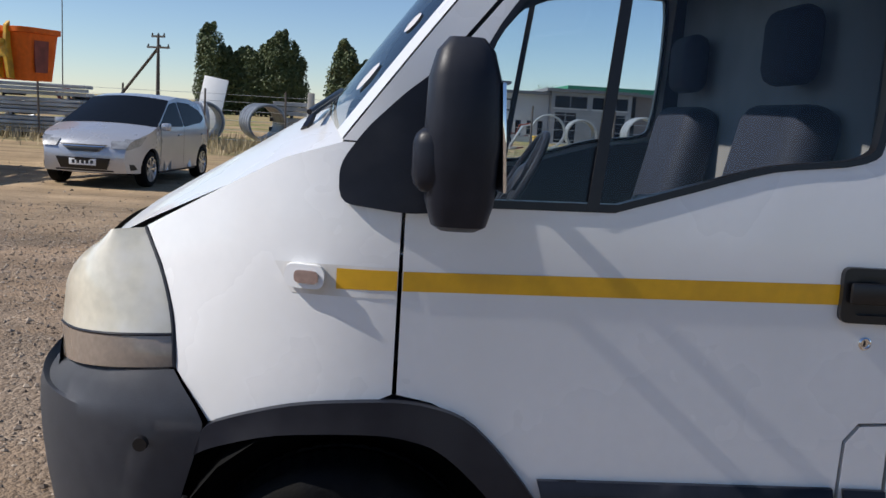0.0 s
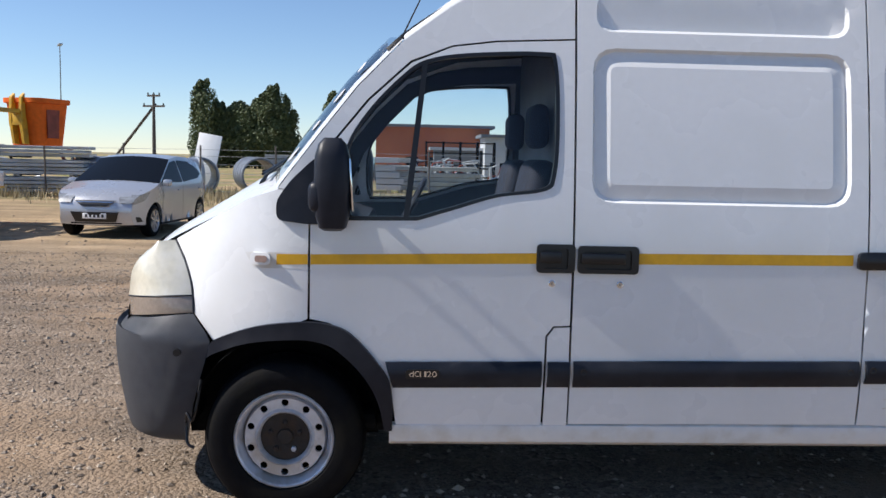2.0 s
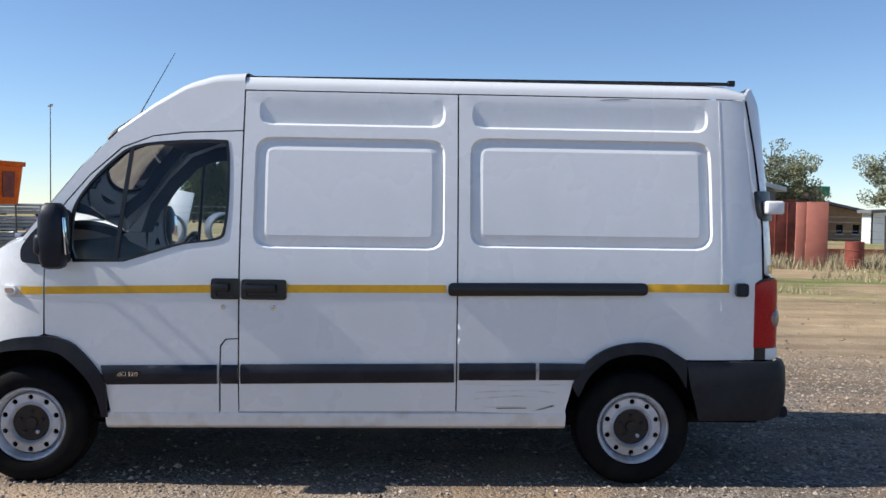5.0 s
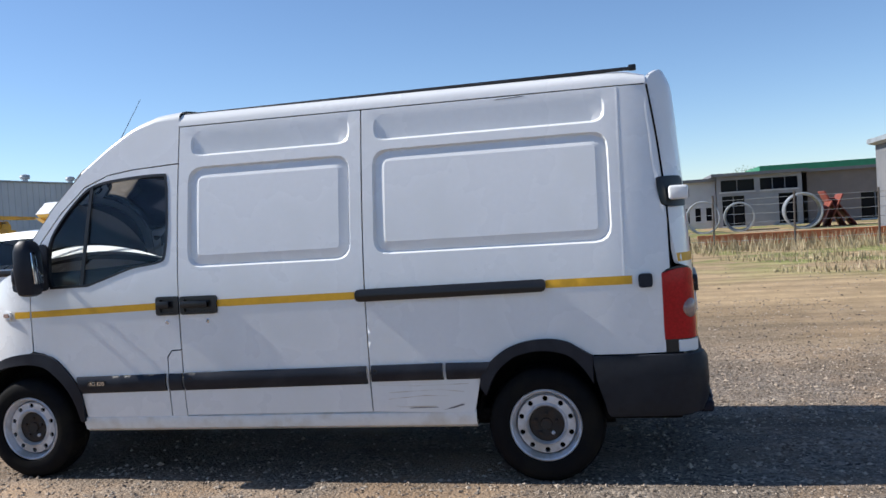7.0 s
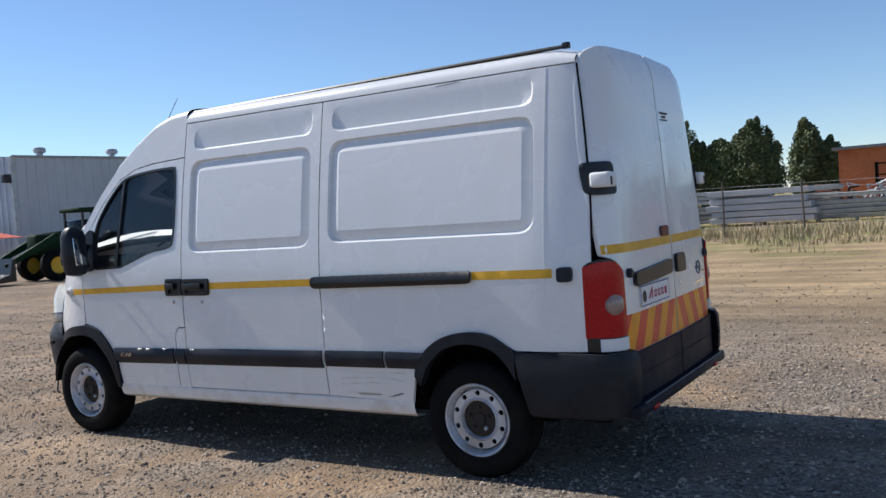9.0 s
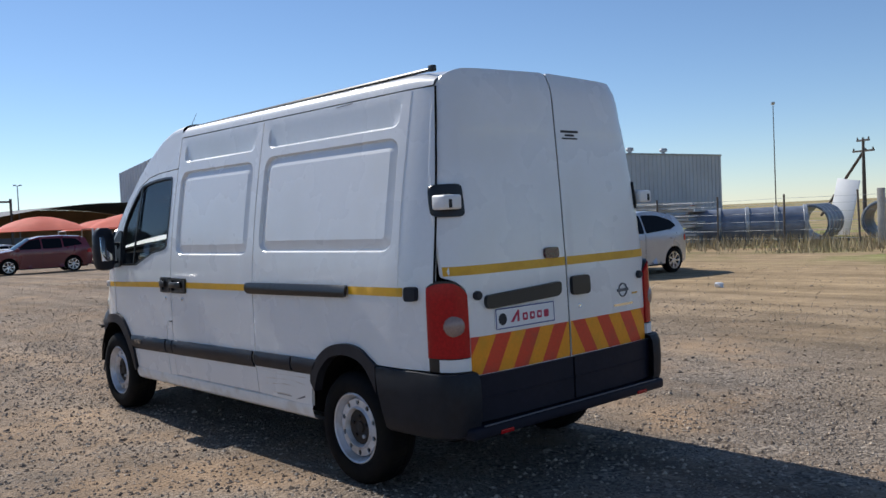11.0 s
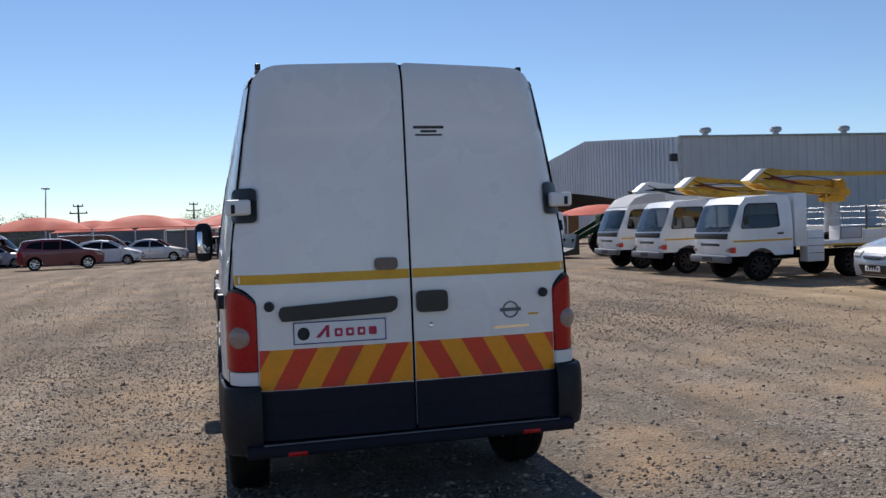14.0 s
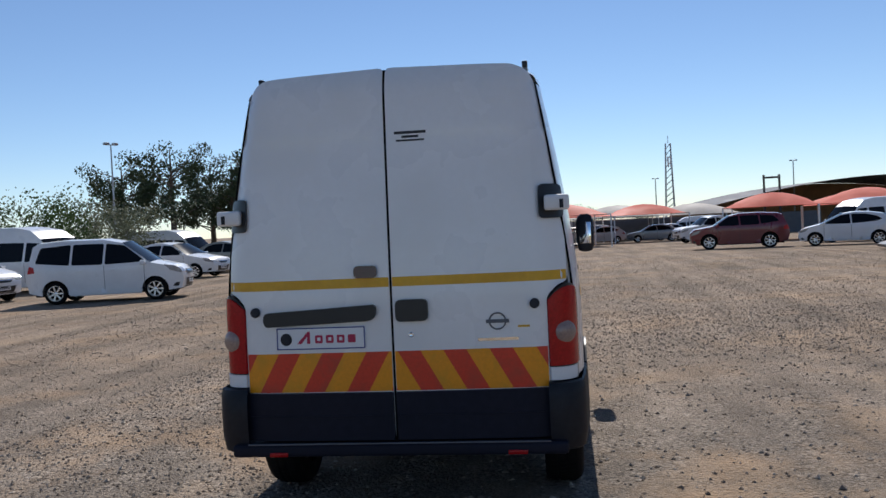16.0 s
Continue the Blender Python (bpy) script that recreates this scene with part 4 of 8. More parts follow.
    # front face between the lamps
    bm = strip(bmesh.new(), [(-0.80, 0.60), (-0.77, 0.86), (-0.72, 1.04), (-0.665, 1.12)], lambda x, z: CY - 0.40, 0.06, 14, CY)
    part("grille", bm, M["trim"], van)
    # lamps
    for s in (-1, 1):
        bm = bmesh.new()
        lamp = new("headlamp")
        lamp.parent = van
        A = [(-0.412, 0.875), (-0.418, 0.95), (-0.434, 1.02), (-0.47, 1.10), (-0.527, 1.18)]
        B = [(-0.775, 0.815), (-0.775, 0.905), (-0.757, 1.01), (-0.70, 1.095), (-0.60, 1.172)]
        rows = []
        for (xa, za), (xb, zb) in zip(smooth_curve(A, 3), smooth_curve(B, 3)):
            row = []
            for k in range(11):
                t = k / 10
                x = xa + (xb - xa) * t
                z = za + (zb - za) * t ** 1.5
                ya = side_y(xa, za)
                y = ya + (0.42 - 0.10 * max(0.0, (zb - 0.97) / 0.18) - ya) * t ** 1.6 - 0.035 * math.sin(t * math.pi)
                x -= 0.03 * math.sin(t * math.pi)
                row.append(bm.verts.new((x, y if s < 0 else 2 * CY - y, z)))
            rows.append(row)
        for a, c in zip(rows[3:], rows[4:]):
            for k in range(10):
                bm.faces.new((a[k], a[k + 1], c[k + 1], c[k]))
        spots = [[v.co.copy() for v in r] for r in rows[:4]]
        part("lens", bm, M["lamp_haze"], lamp, "hazed yellowed plastic lens")
        bm2 = bmesh.new()
        low = [[bm2.verts.new(v) for v in r] for r in spots]
        for a, c in zip(low, low[1:]):
            for k in range(10):
                bm2.faces.new((a[k], a[k + 1], c[k + 1], c[k]))
        part("indicator_lens", bm2, M["lamp_amber"], lamp)
        bm3 = bmesh.new()
        tube(bm3, [Vector((x, (side_y(x, z) if s < 0 else 2 * CY - side_y(x, z)), z)) for x, z in smooth_curve(A, 3)], 0.006, 6)
        tube(bm3, spots[3], 0.004, 6)
        part("lamp_gasket", bm3, M["trim"], lamp)
    # front bumper
    bm = bmesh.new()
    rows = []
    for z, xs, nose, inset in ((0.262, -0.465, -0.862, 0.05), (0.275, -0.462, -0.872, 0.03), (0.31, -0.452, -0.88, 0.015), (0.36, -0.44, -0.887, 0.008), (0.44, -0.42, -0.90, 0.0), (0.52, -0.40, -0.915, 0.0), (0.60, -0.375, -0.925, 0.0), (0.68, -0.35, -0.93, 0.0), (0.735, -0.332, -0.928, 0.0), (0.765, -0.33, -0.92, 0.0), (0.80, -0.35, -0.90, 0.0), (0.84, -0.385, -0.865, 0.004), (0.872, -0.412, -0.82, 0.012)):
        ya = side_y(xs, z) - 0.02 + inset
        row = []
        for k in range(33):
            a = (k / 32) ** 1.2 * math.pi / 2
            x = xs + (nose - xs) * math.sin(a) ** (2 / 2.4)
            y = CY - (CY - ya) * math.cos(a) ** (2 / 2.4)
            row.append((x, y, z + (0.0 if z < 0.79 else -0.055 * math.sin(a))))
        row = row + [(x, 2 * CY - y, zz) for x, y, zz in row[::-1][1:]]
        rows.append([bm.verts.new(p) for p in row])
    for A, B in zip(rows, rows[1:]):
        for k in range(len(A) - 1):
            bm.faces.new((A[k], A[k + 1], B[k + 1], B[k]))
    geom = bmesh.ops.solidify(bm, geom=bm.faces[:], thickness=0.012)
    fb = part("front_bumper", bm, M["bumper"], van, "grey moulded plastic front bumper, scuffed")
    for s in (-1, 1):
        bm = bmesh.new()
        spin(bm, [(0.016, -0.02), (0.017, -0.004), (0.011, -0.002), (0.010, 0.01), (0.0003, 0.012)], 18, "y", (-0.467, 0.092 if s < 0 else 2 * CY - 0.092, 0.713))
        part("bumper_plug", bm, M["black"], fb)
    # hanging wires behind the bumper
    bm = bmesh.new()
    tube(bm, smooth_curve([(-0.36, 0.06, 0.60), (-0.37, 0.05, 0.52), (-0.385, 0.045, 0.45), (-0.40, 0.05, 0.42), (-0.42, 0.06, 0.45), (-0.43, 0.08, 0.40), (-0.42, 0.06, 0.32), (-0.39, 0.055, 0.30)], 4), 0.007, 6)
    part("loose_wire", bm, M["black"], van)

    # rear doors
    left = [(0.183, 0.475), (0.183, 1.205), (0.12, 1.262), (0.075, 1.275), (0.078, 1.60), (0.115, 1.90), (0.165, 2.18), (0.20, 2.33), (0.235, 2.40), (0.31, 2.432), (0.9885, 2.452), (0.9885, 0.475)]
    for s in (-1, 1):
        bm = bmesh.new()
        o = rounded(left, 0.03, 3)
        press = rect_loop(0.235, 0.93, 1.295, 2.08, 0.05)

        def rear(u, v, off=0.0):
            x = rear_x(u, v) + off
            x -= press_depth(u, v, (0.225, 0.94, 1.29, 2.09), 0.05, 0.03, 0.002, 1.0)
            return Vector((x, u if s < 0 else 2 * CY - u, v))
        sheet(bm, o, rear, loops=[press, rect_loop(0.225, 0.94, 1.285, 2.09, 0.05)], step=0.06, edge=0.045, thick=0.02, inward=(-1, 0, 0))
        door = part("rear_door", bm, W, van)

        def on_rear(name, pts, mat, off, label="", thick=None, parent=None, r=0.0, step=0.06):
            bm = bmesh.new()
            sheet(bm, rounded(pts, r, 3) if r else pts, lambda u, v: rear(u, v, off), step=step, edge=0.04, thick=(off + 0.003 if thick is None else thick), inward=(-1, 0, 0))
            return part(name, bm, M[mat], parent or door, label)
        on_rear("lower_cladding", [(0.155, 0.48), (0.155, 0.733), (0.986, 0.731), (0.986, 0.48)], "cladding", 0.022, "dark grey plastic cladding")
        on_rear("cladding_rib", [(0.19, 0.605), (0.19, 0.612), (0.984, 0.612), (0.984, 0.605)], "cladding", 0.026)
        on_rear("stripe", [(0.078, 1.285), (0.078, 1.335), (0.986, 1.335), (0.986, 1.285)], "yellow", 0.002, "yellow adhesive stripe", 0.0)
        # warning chevrons
        z0, z1 = 0.736, 0.945
        n = 8
        w = 0.121
        slope = 0.117
        u0 = 0.008
        k = 0
        while u0 < 0.986:
            a = [(u0, z0), (u0 + w, z0), (u0 + w + slope, z1), (u0 + slope, z1)]
            # clip to the door
            lo, hi = 0.187, 0.986
            pts = []
            for i in range(4):
                p, q = a[i], a[(i + 1) % 4]
                pts.append(p)
            def clip(poly, keep, at):
                out = []
                for i in range(len(poly)):
                    p, q = poly[i], poly[(i + 1) % len(poly)]
                    ip, iq = keep(p[0]), keep(q[0])
                    if ip:
                        out.append(p)
                    if ip != iq:
                        t = (at - p[0]) / (q[0] - p[0])
                        out.append((at, p[1] + t * (q[1] - p[1])))
                return out
            pts = clip(pts, lambda u: u >= lo, lo)
            if pts:
                pts = clip(pts, lambda u: u <= hi, hi)
            if len(pts) > 2:
                on_rear("warning_stripe", pts, "tape_red" if k % 2 == 0 else "tape_yellow", 0.0025, "", 0.0)
            u0 += w
            k += 1
        # hinges
        for z in (1.70,):
            hb = on_rear("hinge_plate", [(0.075, z - 0.095), (0.205, z - 0.095), (0.205, z + 0.085), (0.085, z + 0.085)], "black", 0.018, "black hinge with pale metal strap", None, None, 0.03)
            bm = boxed(4.36, 4.47, (0.045 if s < 0 else 2 * CY - 0.175), (0.175 if s < 0 else 2 * CY - 0.045), z - 0.055, z + 0.025, 0.015, 3)
            part("hinge_strap", bm, M["sheet_white"], hb)
            bm = boxed(4.468, 4.474, (0.075 if s < 0 else 2 * CY - 0.095), (0.095 if s < 0 else 2 * CY - 0.075), z - 0.045, z + 0.0)
            part("hinge_slot", bm, M["trim"], hb)
        # stop buffers
        bm = bmesh.new()
        spin(bm, [(0.026, -0.02), (0.026, 0.018), (0.020, 0.026), (0.0005, 0.026)], 20, "x", rear(0.245, 1.17))
        part("buffer", bm, M["trim"], door)
        if s < 0:
            on_rear("handle_bar", [(0.305, 1.09), (0.29, 1.125), (0.30, 1.165), (0.90, 1.195), (0.915, 1.18), (0.91, 1.13), (0.88, 1.11)], "black", 0.026, "black grip moulding above the number plate", None, None, 0.018)
            on_rear("high_lamp", [(0.80, 1.335), (0.80, 1.40), (0.925, 1.40), (0.925, 1.335)], "lens_dark", 0.016, "small dark red high stop lamp", None, None, 0.025)
            pl = on_rear("number_plate", [(0.36, 0.965), (0.36, 1.085), (0.85, 1.085), (0.85, 0.965)], "plate", 0.010, "white plate with a red and grey company mark", None, None, 0.02)
            on_rear("plate_rim", [(0.362, 0.967), (0.848, 0.967), (0.848, 0.973), (0.362, 0.973)], "ink_blue", 0.0115, "", 0.0, pl)
            on_rear("plate_rim", [(0.362, 1.077), (0.848, 1.077), (0.848, 1.083), (0.362, 1.083)], "ink_blue", 0.0115, "", 0.0, pl)
            on_rear("plate_rim", [(0.362, 0.973), (0.368, 0.973), (0.368, 1.077), (0.362, 1.077)], "ink_blue", 0.0115, "", 0.0, pl)
            on_rear("plate_rim", [(0.842, 0.973), (0.848, 0.973), (0.848, 1.077), (0.842, 1.077)], "ink_blue", 0.0115, "", 0.0, pl)
            on_rear("plate_mark", [(0.395 + 0.032 * math.cos(a) + 0.02, 1.022 + 0.034 * math.sin(a)) for a in [j * math.tau / 18 for j in range(18)]], "trim", 0.0118, "", 0.0, pl, 0, 0.03)
            on_rear("plate_mark", [(0.475, 0.998), (0.50, 0.998), (0.545, 1.052), (0.545, 1.062), (0.535, 1.062)], "ink_red", 0.0118, "", 0.0, pl)
            on_rear("plate_mark", [(0.53, 0.998), (0.548, 0.998), (0.548, 1.062), (0.533, 1.062)], "ink_red", 0.0121, "", 0.0, pl)
            for j, uu in enumerate((0.575, 0.635, 0.695, 0.755)):
                on_rear("plate_mark", [(uu, 0.999), (uu + 0.042, 0.999), (uu + 0.042, 1.042), (uu, 1.042)], "ink_red", 0.0118, "", 0.0, pl, 0.008)
                if j < 3:
                    on_rear("plate_mark", [(uu + 0.013, 1.012), (uu + 0.03, 1.012), (uu + 0.03, 1.03), (uu + 0.013, 1.03)], "plate", 0.0124, "", 0.0, pl)
        else:
            on_rear("rear_handle", [(0.80, 1.10), (0.80, 1.215), (0.972, 1.215), (0.972, 1.10)], "black", 0.024, "black rear door handle", None, None, 0.03)
            bm = bmesh.new()
            spin(bm, [(0.014, -0.01), (0.014, 0.006), (0.010, 0.008), (0.0003, 0.006)], 18, "x", rear(0.895, 1.03))
            part("door_lock", bm, M["chrome"], door)
            # round maker's mark as plain rings, model script as a bar
            ctr = rear(0.44, 1.085)
            bm = bmesh.new()
            spin(bm, [(0.038, 0.0), (0.046, 0.001), (0.046, 0.006), (0.038, 0.006)], 32, "x", ctr, True)
            part("emblem_ring", bm, M["bumper"], door)
            on_rear("emblem_bar", [(0.38, 1.076), (0.38, 1.094), (0.50, 1.094), (0.50, 1.076)], "bumper", 0.007)
            on_rear("model_mark", [(0.335, 0.985), (0.335, 1.0), (0.545, 1.0), (0.545, 0.985)], "chrome", 0.004)
            on_rear("model_mark", [(0.275, 1.05), (0.275, 1.06), (0.335, 1.06), (0.335, 1.05)], "yellow", 0.004)
            # a sticker of three lines of small print
            on_rear("dealer_mark", [(0.775, 2.085), (0.775, 2.10), (0.945, 2.10), (0.945, 2.085)], "ink", 0.002, "line of small black print", 0.0)
            on_rear("dealer_mark", [(0.815, 2.064), (0.815, 2.077), (0.905, 2.077), (0.905, 2.064)], "ink", 0.002, "line of small black print", 0.0)
            on_rear("dealer_mark", [(0.785, 2.046), (0.785, 2.056), (0.935, 2.056), (0.935, 2.046)], "ink", 0.002, "line of small black print", 0.0)

        # tail lamps: wrap round the corner
        bm = bmesh.new()
        lamp = new("tail_lamp")
        lamp.parent = van

        def lens(t, z, out=0.012):
            # t: 0 at the side edge, 1 at the door edge
            ys = side_y(4.30, z)
            p0, p1, p2 = Vector((4.302, ys - out * 0.6)), Vector((4.475 + out, ys + 0.005)), Vector((rear_x(0.18, z) + out, 0.178))
            q = (1 - t) ** 2 * p0 + 2 * t * (1 - t) * p1 + t * t * p2
            return Vector((q.x, q.y if s < 0 else 2 * CY - q.y, z))
        def patch(name, z0, z1, t0, t1, mat, out=0.012, nz=6, top=0.0):
            bm = bmesh.new()
            g = []
            for i in range(nz + 1):
                row = []
                for j in range(11):
                    t = t0 + (t1 - t0) * j / 10
                    zt = z1 - top * (abs(t - 0.42) / 0.58) ** 2.5
                    row.append(bm.verts.new(lens(t, z0 + (zt - z0) * i / nz, out)))
                g.append(row)
            for A, B in zip(g, g[1:]):
                for k in range(10):
                    bm.faces.new((A[k], A[k + 1], B[k + 1], B[k]))
            border = [e for e in bm.edges if len(e.link_faces) == 1]
            back = {v: bm.verts.new(v.co + Vector((-0.03, 0.012 * -s, 0))) for e in border for v in e.verts}
            for e in border:
                a, c = e.verts
                bm.faces.new((a, c, back[c], back[a]))
            return part(name, bm, M[mat], lamp)
        patch("lens", 0.842, 1.25, 0.02, 0.99, "lens_red", 0.012, 8, 0.07)
        bm = bmesh.new()
        spin(bm, [(0.058, -0.03), (0.058, 0.0), (0.047, 0.010), (0.022, 0.016), (0.0005, 0.018)], 28, "x")
        c = lens(0.62, 1.015, 0.008)
        moved(bm, Matrix.Translation(c) @ Matrix.Rotation(radians(28 * s), 4, "Z"))
        part("round_lens", bm, M["lens_clear"], lamp)
        patch("lamp_base", 0.768, 0.835, 0.25, 0.99, "sheet_white", 0.016, 2)
        patch("lamp_frame", 0.766, 1.262, 0.0, 1.0, "black", 0.0, 8, 0.07)

    # dark rubber behind the seam of the rear doors
    bm = bmesh.new()
    cols = [[bm.verts.new((rear_x(CY, z) - 0.006, CY + y, z)) for y in (-0.012, 0.012)] for z in [0.478 + 0.1 * k for k in range(20)] + [2.44]]
    for A, B in zip(cols, cols[1:]):
        bm.faces.new((A[0], A[1], B[1], B[0]))
    part("door_rubber", bm, M["under"], van)

    # rear bumper
    rows = []
    for z, grow, x0 in ((0.40, -0.05, 3.97), (0.42, 0.0, 3.955), (0.50, 0.03, 3.935), (0.62, 0.035, 3.90), (0.72, 0.03, 3.885), (0.757, 0.01, 3.875), (0.762, -0.03, 3.90)):
        row = []
        ya = -0.012 - grow * 0.35
        for k in range(16):
            if k < 6:
                t = k / 6
                row.append((x0 + (4.36 - x0) * t, ya + 0.02 * t * t, z))
            else:
                a = (k - 6) / 9 * math.pi / 2
                row.append((4.36 + (0.145 + grow) * math.sin(a) ** 0.8, ya + 0.02 + (0.19 - ya - 0.02) * (1 - math.cos(a) ** 0.8), z))
        rows.append(row)
    for s in (-1, 1):
        bm = bmesh.new()
        g = [[bm.verts.new((x, y if s < 0 else 2 * CY - y, z)) for x, y, z in row] for row in rows]
        for A, B in zip(g, g[1:]):
            for k in range(15):
                bm.faces.new((A[k], A[k + 1], B[k + 1], B[k]))
        bmesh.ops.solidify(bm, geom=bm.faces[:], thickness=0.012)
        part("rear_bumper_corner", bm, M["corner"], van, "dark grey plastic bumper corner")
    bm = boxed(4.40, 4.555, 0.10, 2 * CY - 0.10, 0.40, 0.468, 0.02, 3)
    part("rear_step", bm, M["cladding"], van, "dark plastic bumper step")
    bm = boxed(4.545, 4.556, 0.19, 2 * CY - 0.19, 0.466, 0.474, 0.003)
    part("step_edge", bm, M["bumper"], van)
    for y in (0.36, 2 * CY - 0.36):
        bm = boxed(4.552, 4.562, y - 0.05, y + 0.05, 0.405, 0.428, 0.004)
        part("reflector", bm, M["lens_red"], van)

    # inner body: closes the hold, dark behind the seams
    bm = bmesh.new()
    pts = [(1.235, 0.42), (1.235, 2.33), (4.24, 2.33), (4.28, 1.9), (4.30, 0.5), (3.95, 0.42), (3.92, 0.8), (3.2, 0.8), (3.15, 0.40)]
    for y in (0.215, 2 * CY - 0.215):
        bm = bmesh.new()
        bm.faces.new([bm.verts.new((x, y, z)) for x, z in pts])
        part("hold_lining", bm, M["under"], van, smooth=False)
    bm = boxed(4.27, 4.285, 0.22, 2 * CY - 0.22, 0.5, 2.3)
    part("rear_lining", bm, M["under"], van)
    bm = boxed(-0.3, 4.38, 0.12, 2 * CY - 0.12, 0.36, 0.44, 0.02)
    part("chassis", bm, M["under"], van)
    for x in (0.0, 3.578):
        for y0, y1 in ((0.29, 0.34), (2 * CY - 0.34, 2 * CY - 0.29)):
            bm = boxed(x - 0.46, x + 0.40, y0, y1, 0.3, 0.86)
            part("wheel_house", bm, M["under"], van)
    for x in (0.0, 3.578):
        for s in (-1, 1):
            bm = bmesh.new()
            g = []
            for k in range(13):
                a = math.pi * k / 12
                g.append([bm.verts.new((x + 0.04 * (x < 1) * 0 + 0.40 * math.cos(a), y if s < 0 else 2 * CY - y, 0.40 + 0.40 * math.sin(a))) for y in (0.035, 0.31)])
            for A, B in zip(g, g[1:]):
                bm.faces.new((A[0], A[1], B[1], B[0]))
            part("wheel_liner", bm, M["under"], van)
    for x in (0.0, 3.578):
        wheel(van, x, 0.028, 0.345, -1)
        wheel(van, x, 2 * CY - 0.028, 0.345, 1)
    # cab: bulkhead, floor, dash, steering wheel, seats
    bm = boxed(1.20, 1.225, 0.20, 2 * CY - 0.20, 0.45, 2.3)
    part("bulkhead", bm, M["board_beige"], van, "beige board behind the seats")
    bm = boxed(-0.2, 1.2, 0.34, 2 * CY - 0.34, 0.55, 0.6)
    part("cab_floor", bm, M["dash"], van)
    for s in (-1, 1):
        bm = bmesh.new()
        lin = [(0.56, 0.6), (0.50, 0.80), (0.30, 0.92), (0.12, 0.95), (0.12, 1.28), (0.26, 1.29), (0.56, 1.295), (0.72, 1.345), (0.9, 1.40), (1.1, 1.43), (1.19, 1.43), (1.19, 0.6)]
        pl = skin(s)
        sheet(bm, lin, lambda u, v: pl(u, v, -0.07), step=0.15, edge=0.1)
        part("door_lining", bm, M["dash"], van)
        bm = bmesh.new()
        sheet(bm, [(0.07, 1.43), (0.155, 1.66), (0.31, 1.85), (0.50, 2.03), (0.69, 2.105), (0.89, 2.14), (1.25, 2.16), (1.25, 1.40), (1.175, 1.40), (1.175, 2.05), (0.89, 2.035), (0.70, 2.01), (0.545, 1.945), (0.385, 1.785), (0.235, 1.60), (0.16, 1.43)], lambda u, v: pl(u, v, -0.03), step=0.2, edge=0.06)
        part("frame_lining", bm, M["dash"], van)
    bm = bmesh.new()
    dash = [(0.30, 0.75), (0.36, 1.12), (0.30, 1.25), (0.14, 1.30), (0.0, 1.36), (-0.04, 1.41)]
    strip(bm, dense(dash, 0.06, False), lambda x, z: CY - 0.12, 0.02, 10, CY)
    part("dashboard", bm, M["dash"], van)
    bm = bmesh.new()
    strip(bm, [(0.5, 2.05), (0.8, 2.16), (1.2, 2.2)], lambda x, z: CY - 0.22, 0.02, 8, CY)
    part("headlining", bm, M["dash"], van)
    sw = new("steering_wheel")
    sw.parent = van
    sw.matrix_local = pose(0.52, 1.45, 1.27, 0, 0, 0) @ Matrix.Rotation(radians(-62), 4, "Y")
    bm = bmesh.new()
    spin(bm, [(0.20 + 0.014 * math.cos(a), 0.014 * math.sin(a)) for a in [k * math.tau / 8 for k in range(8)]], 36, "z", (0, 0, 0), True)
    part("rim", bm, M["trim"], sw)
    bm = bmesh.new()
    spin(bm, [(0.07, -0.03), (0.07, 0.01), (0.05, 0.02), (0.0005, 0.022)], 20, "z")
    for a in (0.0, 2.4, 3.9):
        tube(bm, [(0, 0, -0.01), (0.2 * math.cos(a), 0.2 * math.sin(a), 0)], 0.016, 6)
    part("boss", bm, M["trim"], sw)
    for y0, y1, pair in ((0.33, 0.78, 0), (1.24, 1.69, 1)):
        st = new("cab_seat")
        st.parent = van
        part("cushion", boxed(0.55, 1.06, y0, y1, 0.78, 0.94, 0.05, 3), M["seat"], st)
        bm = boxed(-0.07, 0.07, y0, y1, 0.0, 0.66, 0.06, 4)
        moved(bm, Matrix.Translation((1.02, 0, 0.93)) @ Matrix.Rotation(radians(12), 4, "Y"))
        part("backrest", bm, M["seat"], st)
        bm = boxed(1.085, 1.18, (y0 + y1) / 2 - 0.12, (y0 + y1) / 2 + 0.12, 1.63, 1.84, 0.045, 4)
        part("headrest", bm, M["seat"], st)
        bm = boxed(0.55, 1.0, y0 + 0.05, y1 - 0.05, 0.6, 0.79)
        part("base", bm, M["dash"], st)
    part("armrest", boxed(0.62, 0.98, 0.07, 0.15, 1.30, 1.345, 0.02, 2), M["board_beige"], van)
    # aerial, wiper
    bm = bmesh.new()
    tube(bm, [(0.455, 0.42, 2.09), (0.48, 0.43, 2.13), (0.70, 0.58, 2.62)], [0.012, 0.004, 0.002], 6)
    part("aerial", bm, M["black"], van)
    for y0, y1 in ((0.35, 0.95), (0.98, 1.55)):
        bm = bmesh.new()
        tube(bm, [(-0.15, y0, 1.44), (-0.14, y0 + 0.1, 1.485), (-0.13, y1, 1.53)], [0.012, 0.009, 0.006], 6)
        tube(bm, [(-0.135, y0 - 0.05, 1.485), (-0.115, y1 + 0.02, 1.555)], 0.007, 6)
        part("wiper", bm, M["black"], van)
    bm = bmesh.new()
    strip(bm, [(-0.12, 1.39), (-0.06, 1.41), (-0.02, 1.425)], lambda x, z: CY - side_y(x, z) - 0.05, 0.085, 12, CY)
    part("scuttle", bm, M["trim"], van)
    return van


build_van()


# ---- other vehicles ----
def at(x, y, heading, z=0.0):
    """A pose whose +x looks along the heading (degrees from +x towards +y)."""
    return pose(x, y, z, 0, 0, heading)


